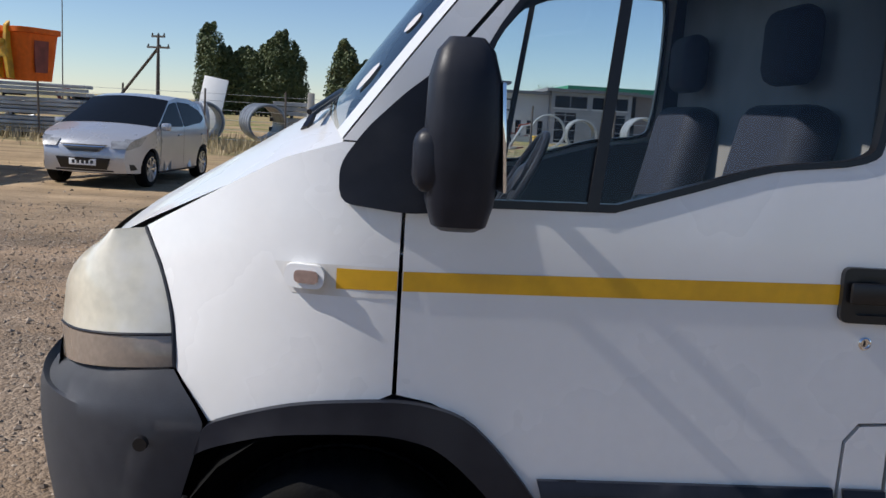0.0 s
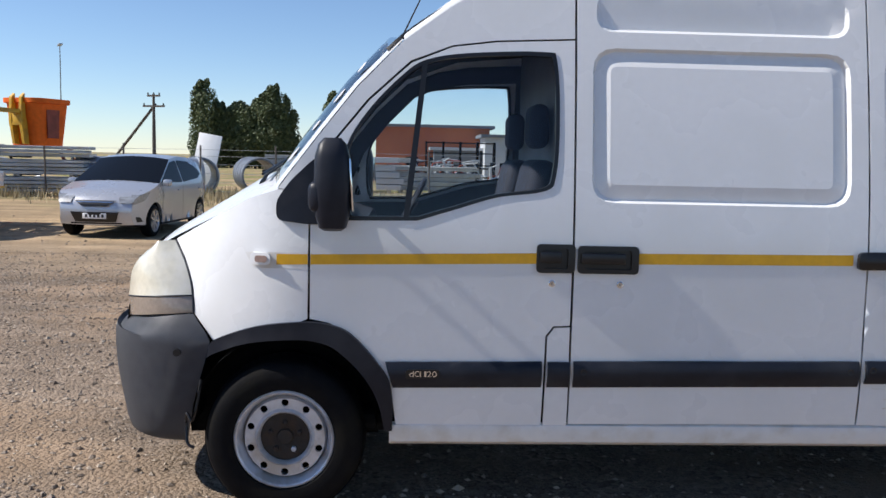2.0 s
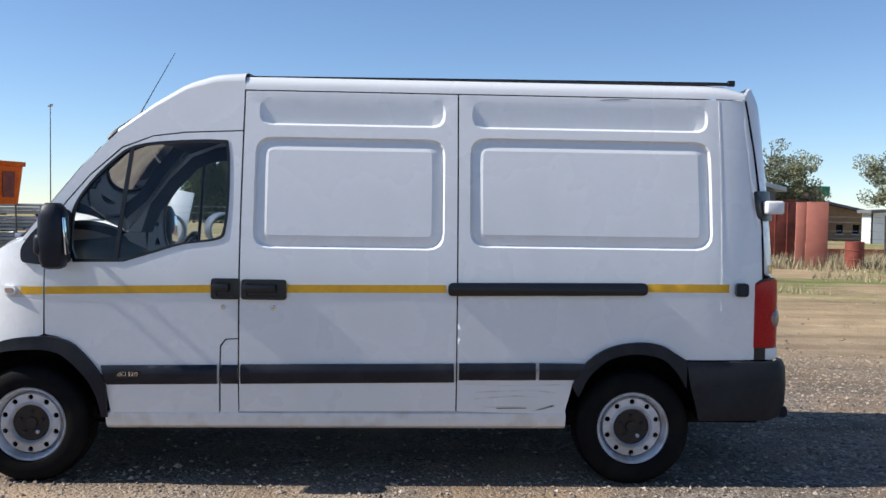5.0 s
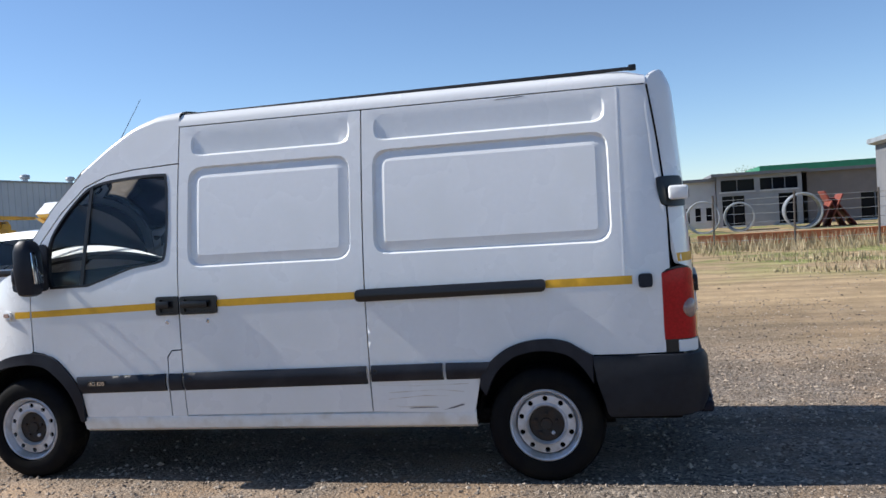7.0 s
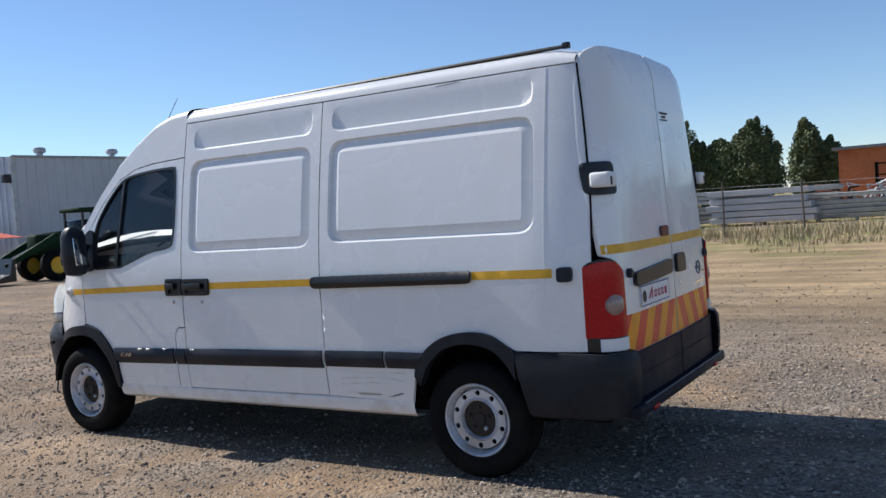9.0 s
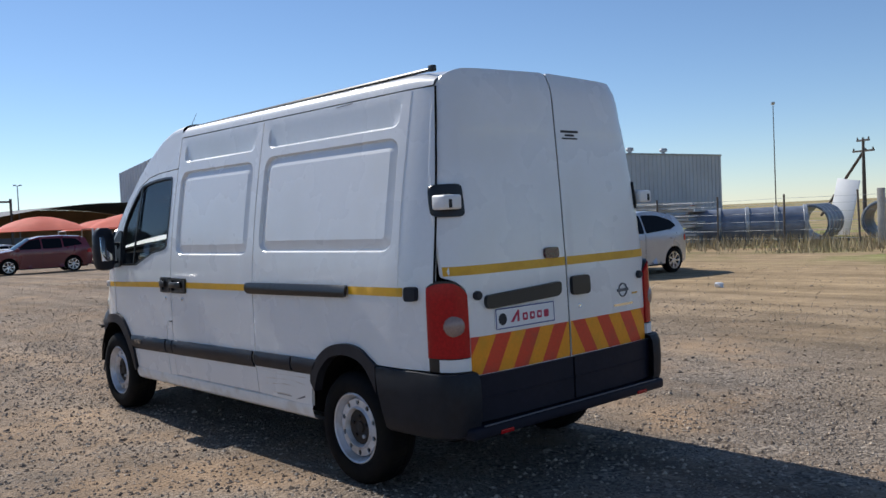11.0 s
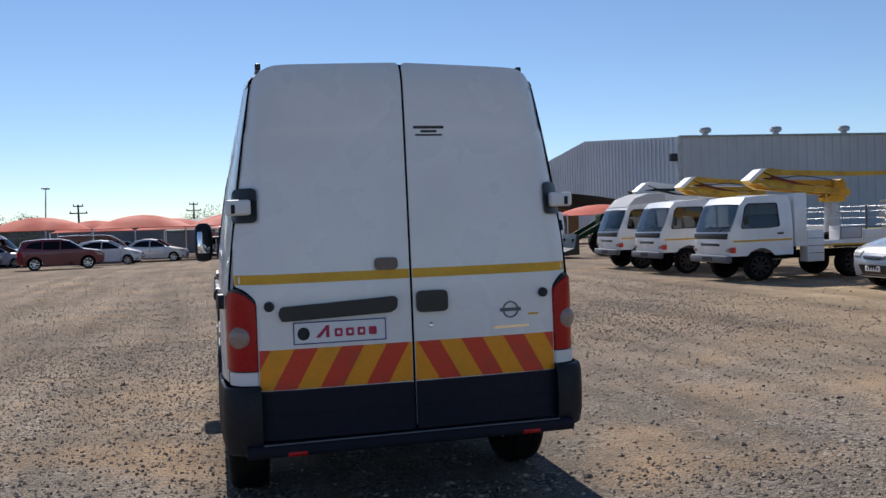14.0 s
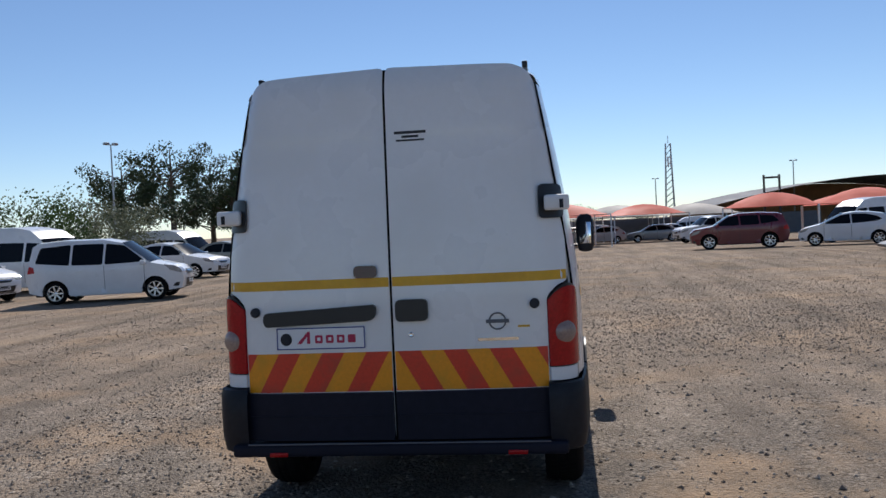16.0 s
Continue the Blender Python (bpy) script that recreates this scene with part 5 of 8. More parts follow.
def road_wheel(parent, x, y, r, side, mat="alloy", spokes=7, width=0.2):
    w = new("wheel")
    w.parent = parent
    w.matrix_local = pose(x, y, r, 0, 0, 0 if side < 0 else 180)
    k = r / 0.30
    bm = bmesh.new()
    spin(bm, [(0.20 * k, 0.02), (0.225 * k, 0.0), (0.27 * k, 0.004), (0.292 * k, 0.025), (0.30 * k, 0.06), (0.30 * k, width - 0.06), (0.285 * k, width - 0.01), (0.20 * k, width)], 36, "y", (0, 0, 0), True)
    part("tyre", bm, M["rubber"], w)
    bm = bmesh.new()
    spin(bm, [(0.205 * k, 0.03), (0.208 * k, 0.008), (0.195 * k, 0.008), (0.185 * k, 0.03), (0.18 * k, 0.10), (0.19 * k, 0.1)], 32, "y", (0, 0, 0), True)
    spin(bm, [(0.055 * k, 0.05), (0.05 * k, 0.02), (0.02 * k, 0.014), (0.0005, 0.014)], 16, "y")
    for j in range(spokes):
        a = j * math.tau / spokes
        d = Vector((math.cos(a), 0, math.sin(a)))
        q = Vector((-math.sin(a), 0, math.cos(a)))
        c0, c1 = d * 0.04 * k, d * 0.195 * k
        vs = []
        for c, hw, y0 in ((c0, 0.018 * k, 0.018), (c1, 0.024 * k, 0.012)):
            for sg in (-1, 1):
                for yy in (y0, y0 + 0.03):
                    vs.append(bm.verts.new(c + q * hw * sg + Vector((0, yy, 0))))
        for f in ((0, 1, 3, 2), (4, 6, 7, 5), (0, 4, 5, 1), (2, 3, 7, 6), (0, 2, 6, 4), (1, 5, 7, 3)):
            bm.faces.new([vs[i] for i in f])
    part("rim", bm, M[mat], w)
    bm = bmesh.new()
    spin(bm, [(0.185 * k, 0.09), (0.18 * k, 0.085), (0.0005, 0.085)], 24, "y")
    part("brake", bm, M["under"], w)
    return w


SHAPES = {
    # front to rear, as shares of length and height; the marks name windscreen foot and head, rear glass head and foot
    "hatch": dict(top=[(0.485, 0.17), (0.50, 0.30), (0.495, 0.42), (0.47, 0.50), (0.42, 0.555), (0.27, 0.655), (0.04, 0.955), (-0.08, 0.998), (-0.22, 0.985), (-0.365, 0.92), (-0.462, 0.69), (-0.49, 0.56), (-0.50, 0.36), (-0.485, 0.19)], ws=(5, 6), rg=(9, 10),
                  win=[[(0.245, 0.665), (0.055, 0.915), (-0.035, 0.945), (-0.045, 0.655)], [(-0.06, 0.655), (-0.05, 0.945), (-0.20, 0.93), (-0.31, 0.85), (-0.36, 0.76), (-0.30, 0.70)]], wx=(0.325, -0.325), belt=0.62),
    "sedan": dict(top=[(0.485, 0.17), (0.50, 0.32), (0.49, 0.44), (0.46, 0.52), (0.24, 0.64), (0.06, 0.94), (-0.05, 0.995), (-0.16, 0.985), (-0.27, 0.92), (-0.40, 0.70), (-0.48, 0.67), (-0.495, 0.55), (-0.50, 0.36), (-0.485, 0.19)], ws=(4, 5), rg=(8, 9),
                  win=[[(0.215, 0.655), (0.065, 0.905), (-0.03, 0.935), (-0.04, 0.655)], [(-0.055, 0.655), (-0.045, 0.935), (-0.17, 0.92), (-0.245, 0.86), (-0.32, 0.69)]], wx=(0.315, -0.31), belt=0.62),
    "suv": dict(top=[(0.485, 0.20), (0.50, 0.34), (0.495, 0.48), (0.46, 0.57), (0.26, 0.655), (0.10, 0.93), (0.0, 0.99), (-0.2, 0.995), (-0.38, 0.96), (-0.43, 0.92), (-0.475, 0.66), (-0.495, 0.55), (-0.50, 0.36), (-0.48, 0.21)], ws=(4, 5), rg=(9, 10),
                win=[[(0.235, 0.665), (0.11, 0.90), (0.01, 0.93), (0.0, 0.66)], [(-0.015, 0.66), (-0.005, 0.93), (-0.19, 0.93), (-0.20, 0.67)], [(-0.215, 0.68), (-0.205, 0.93), (-0.34, 0.90), (-0.40, 0.74)]], wx=(0.31, -0.30), belt=0.63),
    "mpv": dict(top=[(0.485, 0.17), (0.50, 0.30), (0.495, 0.42), (0.46, 0.51), (0.30, 0.60), (0.12, 0.93), (0.0, 0.99), (-0.25, 1.0), (-0.42, 0.97), (-0.455, 0.92), (-0.485, 0.62), (-0.495, 0.50), (-0.50, 0.34), (-0.485, 0.19)], ws=(4, 5), rg=(9, 10),
                win=[[(0.275, 0.62), (0.135, 0.89), (0.02, 0.93), (0.01, 0.60)], [(-0.005, 0.60), (0.005, 0.93), (-0.19, 0.935), (-0.20, 0.61)], [(-0.215, 0.61), (-0.205, 0.935), (-0.40, 0.90), (-0.435, 0.66)]], wx=(0.325, -0.31), belt=0.57),
    "minibus": dict(top=[(0.485, 0.14), (0.50, 0.24), (0.50, 0.36), (0.48, 0.44), (0.43, 0.49), (0.31, 0.80), (0.22, 0.94), (0.1, 0.99), (-0.25, 1.0), (-0.46, 0.985), (-0.485, 0.92), (-0.49, 0.55), (-0.50, 0.30), (-0.49, 0.16)], ws=(4, 5), rg=(10, 11),
                    win=[[(0.40, 0.50), (0.31, 0.74), (0.20, 0.76), (0.19, 0.47)], [(0.17, 0.48), (0.18, 0.76), (-0.02, 0.77), (-0.02, 0.48)], [(-0.04, 0.48), (-0.04, 0.77), (-0.22, 0.77), (-0.22, 0.48)], [(-0.24, 0.48), (-0.24, 0.77), (-0.43, 0.77), (-0.44, 0.48)]], wx=(0.35, -0.29), belt=0.46),
    "pickup": dict(top=[(0.485, 0.22), (0.50, 0.36), (0.495, 0.50), (0.46, 0.58), (0.24, 0.65), (0.12, 0.93), (0.05, 0.99), (-0.04, 0.985), (-0.09, 0.93), (-0.12, 0.66), (-0.14, 0.62), (-0.48, 0.62), (-0.50, 0.40), (-0.49, 0.27)], ws=(4, 5), rg=(8, 9),
                   win=[[(0.215, 0.665), (0.125, 0.90), (0.03, 0.93), (0.02, 0.66)], [(0.005, 0.66), (0.015, 0.93), (-0.05, 0.91), (-0.07, 0.67)]], wx=(0.31, -0.29), belt=0.63),
}


def build_car(m, shape, label, category, paint, L, W, H, r=0.30, plate=True, group=""):
    S = SHAPES[shape]
    car = thing("car" if category in ("car", "suv") else category, label, category, m, group)
    top = [(a * L, b * H) for a, b in S["top"]]
    belt = S["belt"] * H

    def half(x, z):
        h = W / 2
        if z > belt:
            h -= W * 0.11 * ((z - belt) / (H - belt)) ** 1.1
        else:
            h -= W * 0.02 * ((belt - z) / belt) ** 2
        e = abs(x) / L
        if e > 0.34:
            h -= W * 0.11 * ((e - 0.34) / 0.16) ** 2
        return h

    zb = 0.17 * H * (1.45 / H)
    under = []
    for wx in (S["wx"][1] * L, S["wx"][0] * L):
        R = r * 1.17
        a0 = math.asin(max(-1, min(1, (zb - r) / R)))
        arc = [math.pi - a0 - (math.pi - 2 * a0) * k / 12 for k in range(13)]
        under += [(wx + R * math.cos(a), r + R * math.sin(a)) for a in arc]
    side = top + under
    i, j = S["ws"]
    p, q = S["rg"]
    for s in (-1, 1):
        bm = bmesh.new()
        sheet(bm, side, lambda u, v: Vector((u, s * half(u, v), v)), step=0.16, edge=0.09, thick=0.05, inward=(0, -s, 0))
        part("body_side", bm, M[paint], car)
        for w in S["win"]:
            bm = bmesh.new()
            sheet(bm, rounded([(a * L, b * H) for a, b in w], 0.05, 3), lambda u, v: Vector((u, s * (half(u, v) + 0.006), v)), step=0.2, edge=0.1, thick=0.01, inward=(0, -s, 0))
            part("side_window", bm, M["tint"], car)
        for wx in (S["wx"][0] * L, S["wx"][1] * L):
            road_wheel(car, wx, s * (W / 2 - 0.01) if s < 0 else W / 2 - 0.01, r, s, "alloy")
        # lamps at the corners
        bm = bmesh.new()
        hl = [(0.385, 0.56), (0.425, 0.46), (0.493, 0.41), (0.488, 0.47), (0.455, 0.53)] if shape != "minibus" else [(0.45, 0.42), (0.46, 0.33), (0.495, 0.30), (0.498, 0.38), (0.48, 0.43)]
        sheet(bm, [(a * L, b * H) for a, b in hl], lambda u, v: Vector((u, s * (half(u, v) + 0.006), v)), step=0.12, edge=0.05, thick=0.02, inward=(0, -s, 0))
        lamp = part("headlamp", bm, M["lamp_glass"], car)
        bm = bmesh.new()
        g = []
        zz = [(0.43, 0.53)] if shape != "minibus" else [(0.31, 0.42)]
        for a in range(4):
            z = H * (zz[0][0] + (zz[0][1] - zz[0][0]) * a / 3)
            # front outline's x at this height
            fx = [x0 + (x1 - x0) * (z - z0) / (z1 - z0) for (x0, z0), (x1, z1) in zip(top[:6], top[1:7]) if min(z0, z1) <= z <= max(z0, z1) and abs(z1 - z0) > 1e-6]
            fx = fx[0] if fx else top[2][0]
            h = half(fx, z)
            g.append([bm.verts.new((fx + 0.026 + 0.05 * (1 - (t * t)), s * t * h, z)) for t in (1.0, 0.92, 0.84, 0.74, 0.66 - 0.12 * a / 3)])
        for A, B in zip(g, g[1:]):
            for k in range(4):
                bm.faces.new((A[k], A[k + 1], B[k + 1], B[k]))
        part("headlamp_front", bm, M["lamp_glass"], lamp)
        # door seams
        xa = max(a for a, b in S["win"][0]) * L - 0.06
        xb = min(a for a, b in S["win"][0]) * L - 0.02
        for sx in (xa, xb):
            bm = bmesh.new()
            sheet(bm, [(sx - 0.006, zb + 0.10), (sx + 0.006, zb + 0.10), (sx + 0.006, belt + 0.02), (sx - 0.006, belt + 0.02)], lambda u, v: Vector((u, s * (half(u, v) + 0.003), v)), step=0.2, edge=0.12)
            part("door_seam", bm, M["ink"], car)
        bm = bmesh.new()
        sheet(bm, [(0.435 * L, 0.205 * H), (0.47 * L, 0.20 * H), (0.478 * L, 0.265 * H), (0.455 * L, 0.26 * H)], lambda u, v: Vector((u, s * (half(u, v) + 0.005), v)), step=0.2, edge=0.1, thick=0.01, inward=(0, -s, 0))
        part("fog_recess", bm, M["black"], car)
        tl = {"minibus": [(-0.492, 0.30), (-0.47, 0.30), (-0.47, 0.50), (-0.488, 0.50)]}.get(shape, [(-0.492, 0.50), (-0.44, 0.51), (-0.445, 0.60), (-0.478, 0.62), (-0.488, 0.56)])
        bm = bmesh.new()
        sheet(bm, [(a * L, b * H) for a, b in tl], lambda u, v: Vector((u, s * (half(u, v) + 0.006), v)), step=0.12, edge=0.05, thick=0.02, inward=(0, -s, 0))
        part("tail_lamp", bm, M["lens_red"], car)
        bm = boxed(i and top[i][0] - 0.24, top[i][0] - 0.10, s * (W / 2 + 0.08) - 0.075, s * (W / 2 + 0.08) + 0.075, belt + 0.0, belt + 0.13, 0.035, 2)
        part("door_mirror", bm, M[paint], car)
        for k, w in enumerate(S["win"][:2]):
            xs = [a for a, b in w]
            hx = (min(xs) + 0.03) * L
            bm = boxed(hx, hx + 0.17, s * half(hx, belt - 0.1) - 0.02 + (0.01 * s), s * half(hx, belt - 0.1) + 0.02 + (0.01 * s), belt - 0.11, belt - 0.075, 0.01)
            part("door_handle", bm, M[paint], car)
        bm = boxed(S["wx"][1] * L + r * 1.25, S["wx"][0] * L - r * 1.25, s * (W / 2 - 0.05) - 0.02, s * (W / 2 - 0.05) + 0.02, zb - 0.04, zb + 0.05, 0.01)
        part("sill", bm, M["trim"] if paint != "car_white" else M[paint], car)
    # skins across
    def across(name, a, c, mat, crown=0.05):
        seg = top[a:c + 1]
        bm = strip(bmesh.new(), [(-x, z) for x, z in dense(seg, 0.12, False)], lambda x, z: half(-x, z), crown, 12)
        for v in bm.verts:
            v.co.x = -v.co.x
        return part(name, bm, M[mat], car)
    across("front_skin", 0, i, paint)
    across("windscreen", i, j, "tint", 0.06)
    across("roof", j, p, paint, 0.035)
    across("rear_window", p, q, "tint", 0.05)
    across("tail_skin", q, len(top) - 1, paint)
    bm = boxed(-0.44 * L, 0.44 * L, -W / 2 + 0.12, W / 2 - 0.12, zb - 0.03, zb + 0.03)
    part("underside", bm, M["under"], car)
    for wx in (S["wx"][0] * L, S["wx"][1] * L):
        bm = boxed(wx - r * 1.1, wx + r * 1.1, -W / 2 + 0.24, W / 2 - 0.24, zb, r * 2.1)
        part("wheel_house", bm, M["under"], car)
    fz = 0.20 * H if shape != "minibus" else 0.17 * H
    gz = 0.40 * H if shape != "minibus" else 0.30 * H

    def front_patch(name, z0, z1, w0, w1, mat, out=0.012):
        """A field on the nose that follows its curve; w0 and w1 are its half widths below and above."""
        bm = bmesh.new()
        g = []
        for n in range(5):
            z = z0 + (z1 - z0) * n / 4
            fx = [xa + (xb - xa) * (z - za) / (zc - za) for (xa, za), (xb, zc) in zip(top[:6], top[1:7]) if min(za, zc) <= z <= max(za, zc) and abs(zc - za) > 1e-6]
            fx = fx[0] if fx else top[1][0]
            h = half(fx, z)
            w = w0 + (w1 - w0) * n / 4
            g.append([bm.verts.new((fx + out + 0.05 * (1 - t * t), t * h, z)) for t in [-w + 2 * w * k / 12 for k in range(13)]])
        for A, B in zip(g, g[1:]):
            for k in range(12):
                bm.faces.new((A[k], A[k + 1], B[k + 1], B[k]))
        return part(name, bm, M[mat], car)
    front_patch("intake", fz, fz + 0.12 * H, 0.56, 0.68, "black", 0.018)
    front_patch("grille", gz - 0.01 * H, gz + 0.06 * H, 0.34, 0.56, "black", 0.034)
    front_patch("grille_bar", gz + 0.035 * H, gz + 0.047 * H, 0.46, 0.52, "chrome", 0.042)
    front_patch("splitter", 0.175 * H, fz - 0.01, 0.7, 0.7, "trim", 0.006)
    if plate:
        bm = boxed(L * 0.5 + 0.05, L * 0.5 + 0.062, -0.22, 0.22, fz + 0.04 * H, fz + 0.04 * H + 0.105, 0.004)
        pl = part("number_plate", bm, M["plate"], car)
        for k in range(5):
            bm = boxed(L * 0.5 + 0.0625, L * 0.5 + 0.064, -0.17 + k * 0.075, -0.125 + k * 0.075, fz + 0.04 * H + 0.025, fz + 0.04 * H + 0.08)
            part("plate_bar", bm, M["ink"], pl)
    return car


def prism(bm, pts, y0, y1):
    """A plate of the outline (x, z), from y0 to y1."""
    A = [bm.verts.new((x, y0, z)) for x, z in pts]
    B = [bm.verts.new((x, y1, z)) for x, z in pts]
    bm.faces.new(A)
    bm.faces.new(B[::-1])
    for k in range(len(pts)):
        bm.faces.new((A[k], B[k], B[(k + 1) % len(pts)], A[(k + 1) % len(pts)]))
    return bm


def build_truck(m, label, boom=True, high=False, basket=True, cream=False):
    """A small forward-control lorry with lockers and a folded lifting arm. Front at +x."""
    tr = thing("crane_truck", label, "truck", m @ Matrix.Diagonal((1, 1, 0.95, 1)), "row of crane trucks")
    W = 1.72
    top = [(2.36, 0.62), (2.40, 0.80), (2.395, 1.02), (2.36, 1.20), (2.10, 1.86), (1.96, 2.02), (1.5, 2.06), (0.85, 2.03), (0.80, 1.9), (0.80, 0.62)]

    def half(x, z):
        h = W / 2
        if z > 1.2:
            h -= 0.10 * ((z - 1.2) / 0.85) ** 1.2
        if x > 2.1:
            h -= 0.10 * ((x - 2.1) / 0.3) ** 2
        return h
    paint = "car_white"
    R = 0.44
    arc = [(1.62 + R * math.cos(a), 0.36 + R * math.sin(a)) for a in [math.radians(180 - 36 - (108) * k / 10) for k in range(11)]]
    side = top[:-1] + [(0.80, 0.62)] + [(1.62 + R * math.cos(math.radians(a)), 0.36 + R * math.sin(math.radians(a))) for a in (144, 126, 108, 90, 72, 54, 36)]
    win = [(2.13, 1.27), (1.99, 1.80), (1.90, 1.88), (1.15, 1.88), (1.12, 1.30), (1.45, 1.27)]
    for s in (-1, 1):
        bm = bmesh.new()
        sheet(bm, side, lambda u, v: Vector((u, s * half(u, v), v)), [rounded(win, 0.06, 3)], step=0.16, edge=0.08, thick=0.04, inward=(0, -s, 0))
        sd = part("cab_side", bm, M[paint], tr)
        bm = bmesh.new()
        sheet(bm, rounded(win, 0.06, 3), lambda u, v: Vector((u, s * (half(u, v) - 0.01), v)), step=0.2, edge=0.1)
        pn = part("side_window", bm, M["glass_dark"], sd)
        bm = bmesh.new()
        sheet(bm, rounded([(x * 1.0, z) for x, z in win], 0.06, 3), lambda u, v: Vector((u, s * (half(u, v) + 0.006), v)), [rounded([(1.5 + (x - 1.5) * 0.93 + 0.01, 1.58 + (z - 1.58) * 0.90) for x, z in win], 0.05, 3)], step=0.2, edge=0.08)
        part("window_seal", bm, M["black"], sd)
        bm = bmesh.new()
        sheet(bm, [(0.83, 0.965), (2.30, 0.955), (2.30, 1.0), (0.83, 1.01)], lambda u, v: Vector((u, s * (half(u, v) + 0.004), v)), step=0.2, edge=0.15)
        part("stripe", bm, M["yellow"], tr)
        bm = boxed(1.05, 1.20, s * (W / 2) - 0.02, s * (W / 2) + 0.025, 1.12, 1.16, 0.01)
        part("door_handle", bm, M["black"], tr)
        bm = bmesh.new()
        tube(bm, [(2.02, s * (W / 2 - 0.02), 1.40), (2.08, s * (W / 2 + 0.14), 1.42), (2.08, s * (W / 2 + 0.14), 1.62)], 0.012, 6)
        arm = part("mirror_arm", bm, M["black"], tr)
        bm = boxed(2.05, 2.11, s * (W / 2 + 0.14) - 0.07, s * (W / 2 + 0.14) + 0.07, 1.36, 1.60, 0.025)
        part("mirror", bm, M["black"], arm)
        # lamp and marker
        bm = boxed(2.36, 2.405, s * 0.72 - 0.09, s * 0.72 + 0.09, 0.72, 0.82, 0.02)
        part("headlamp", bm, M["lens_clear"], tr)
        bm = boxed(2.25, 2.37, s * (W / 2 - 0.05) - 0.02, s * (W / 2 - 0.03) + 0.02, 0.70, 0.84, 0.015)
        part("corner_lamp", bm, M["tape_red"], tr)
        road_wheel(tr, 1.62, s * (W / 2 - 0.03), 0.36, s, "hub", 9, 0.2)
        road_wheel(tr, -0.83, s * (W / 2 - 0.03), 0.36, s, "hub", 9, 0.3)

    def across(name, a, c, mat, crown=0.03):
        bm = strip(bmesh.new(), [(-x, z) for x, z in dense(top[a:c + 1], 0.12, False)], lambda x, z: half(-x, z), crown, 12)
        for v in bm.verts:
            v.co.x = -v.co.x
        return part(name, bm, M[mat], tr)
    across("front_panel", 0, 3, paint)
    across("windscreen", 3, 4, "glass", 0.06)
    across("cab_roof", 4, 8, paint)
    across("cab_back", 8, 9, paint, 0.0)
    if high:
        bm = bmesh.new()
        prof = [(2.05, 1.95), (1.8, 2.22), (1.4, 2.36), (0.9, 2.38), (0.8, 2.3), (0.8, 2.0)]
        strip(bm, [(-x, z) for x, z in prof], lambda x, z: W / 2 - 0.14, 0.03, 8)
        prism(bm, [(-x, z) for x, z in prof], -W / 2 + 0.14, W / 2 - 0.14)
        for v in bm.verts:
            v.co.x = -v.co.x
        part("roof_fairing", bm, M["plaster"], tr)
    bm = boxed(2.30, 2.432, -0.72, 0.72, 1.03, 1.175, 0.02)
    part("grille", bm, M["black"], tr)
    bm = boxed(2.36, 2.43, -0.42, 0.42, 0.86, 0.93, 0.01)
    part("grille_slot", bm, M["black"], tr)
    for y in (-0.35, 0.35):
        bm = bmesh.new()
        tube(bm, [(2.38, y, 1.21), (2.30, y + 0.25, 1.36)], 0.012, 6)
        part("wiper", bm, M["black"], tr)
    bm = boxed(2.34, 2.50, -W / 2 + 0.02, W / 2 - 0.02, 0.46, 0.64, 0.04, 2)
    part("front_bumper", bm, M["bumper"], tr)
    bm = boxed(2.495, 2.507, -0.22, 0.22, 0.50, 0.60)
    part("number_plate", bm, M["ink"], tr)
    for s in (-1, 1):
        bm = boxed(-1.9, 2.3, s * 0.38 - 0.05, s * 0.38 + 0.05, 0.5, 0.66, 0.01)
        part("chassis_rail", bm, M["under"], tr)
    for st in ((1.2, 1.9),):
        bm = boxed(0.9, 1.45, -0.7, 0.7, 0.75, 1.05, 0.05)
        part("cab_seat", bm, M["dash"], tr)
        bm = boxed(0.86, 1.0, -0.7, 0.7, 1.0, 1.6, 0.05)
        part("seat_back", bm, M["dash"], tr)
    # bed and lockers
    bm = boxed(-1.95, 0.72, -0.84, 0.84, 0.80, 0.92, 0.01)
    part("bed", bm, M["car_white"], tr)
    bm = boxed(-1.95, -0.05, -0.852, 0.852, 0.785, 0.825, 0.005)
    part("bed_edge", bm, M["yellow"], tr)
    bm = boxed(0.42, 0.74, -0.84, 0.84, 0.9, 2.10, 0.02)
    part("tall_locker", bm, M["car_white"], tr)
    for s in (-1, 1):
        lk = part("step_locker", boxed(-0.02, 0.42, s * 0.70 - 0.15, s * 0.70 + 0.15, 0.42, 1.18, 0.015), M["car_white"], tr)
        for z in (0.62, 0.80, 0.98):
            part("locker_groove", boxed(0.0, 0.40, s * 0.852 - 0.004, s * 0.852 + 0.004, z, z + 0.012), M["under"], lk)
        bx = part("side_locker", boxed(-1.05, -0.42, s * 0.66 - 0.19, s * 0.66 + 0.19, 0.92, 1.26, 0.015), M["car_white"], tr)
        part("locker_door", boxed(-1.0, -0.47, s * 0.853 - 0.006, s * 0.853 + 0.006, 0.96, 1.22, 0.004), M["plaster"], bx)
        part("locker_rim", boxed(-1.02, -0.45, s * 0.851 - 0.003, s * 0.851 + 0.003, 0.945, 1.235), M["black"], bx)
        part("side_board", boxed(-1.95, -1.08, s * 0.82 - 0.02, s * 0.82 + 0.02, 0.92, 1.16, 0.006), M["car_white"], tr)
        part("mudguard", boxed(-1.35, -0.30, s * 0.80 - 0.05, s * 0.80 + 0.05, 0.74, 0.80, 0.01), M["black"], tr)
    rnd = random.Random(5)
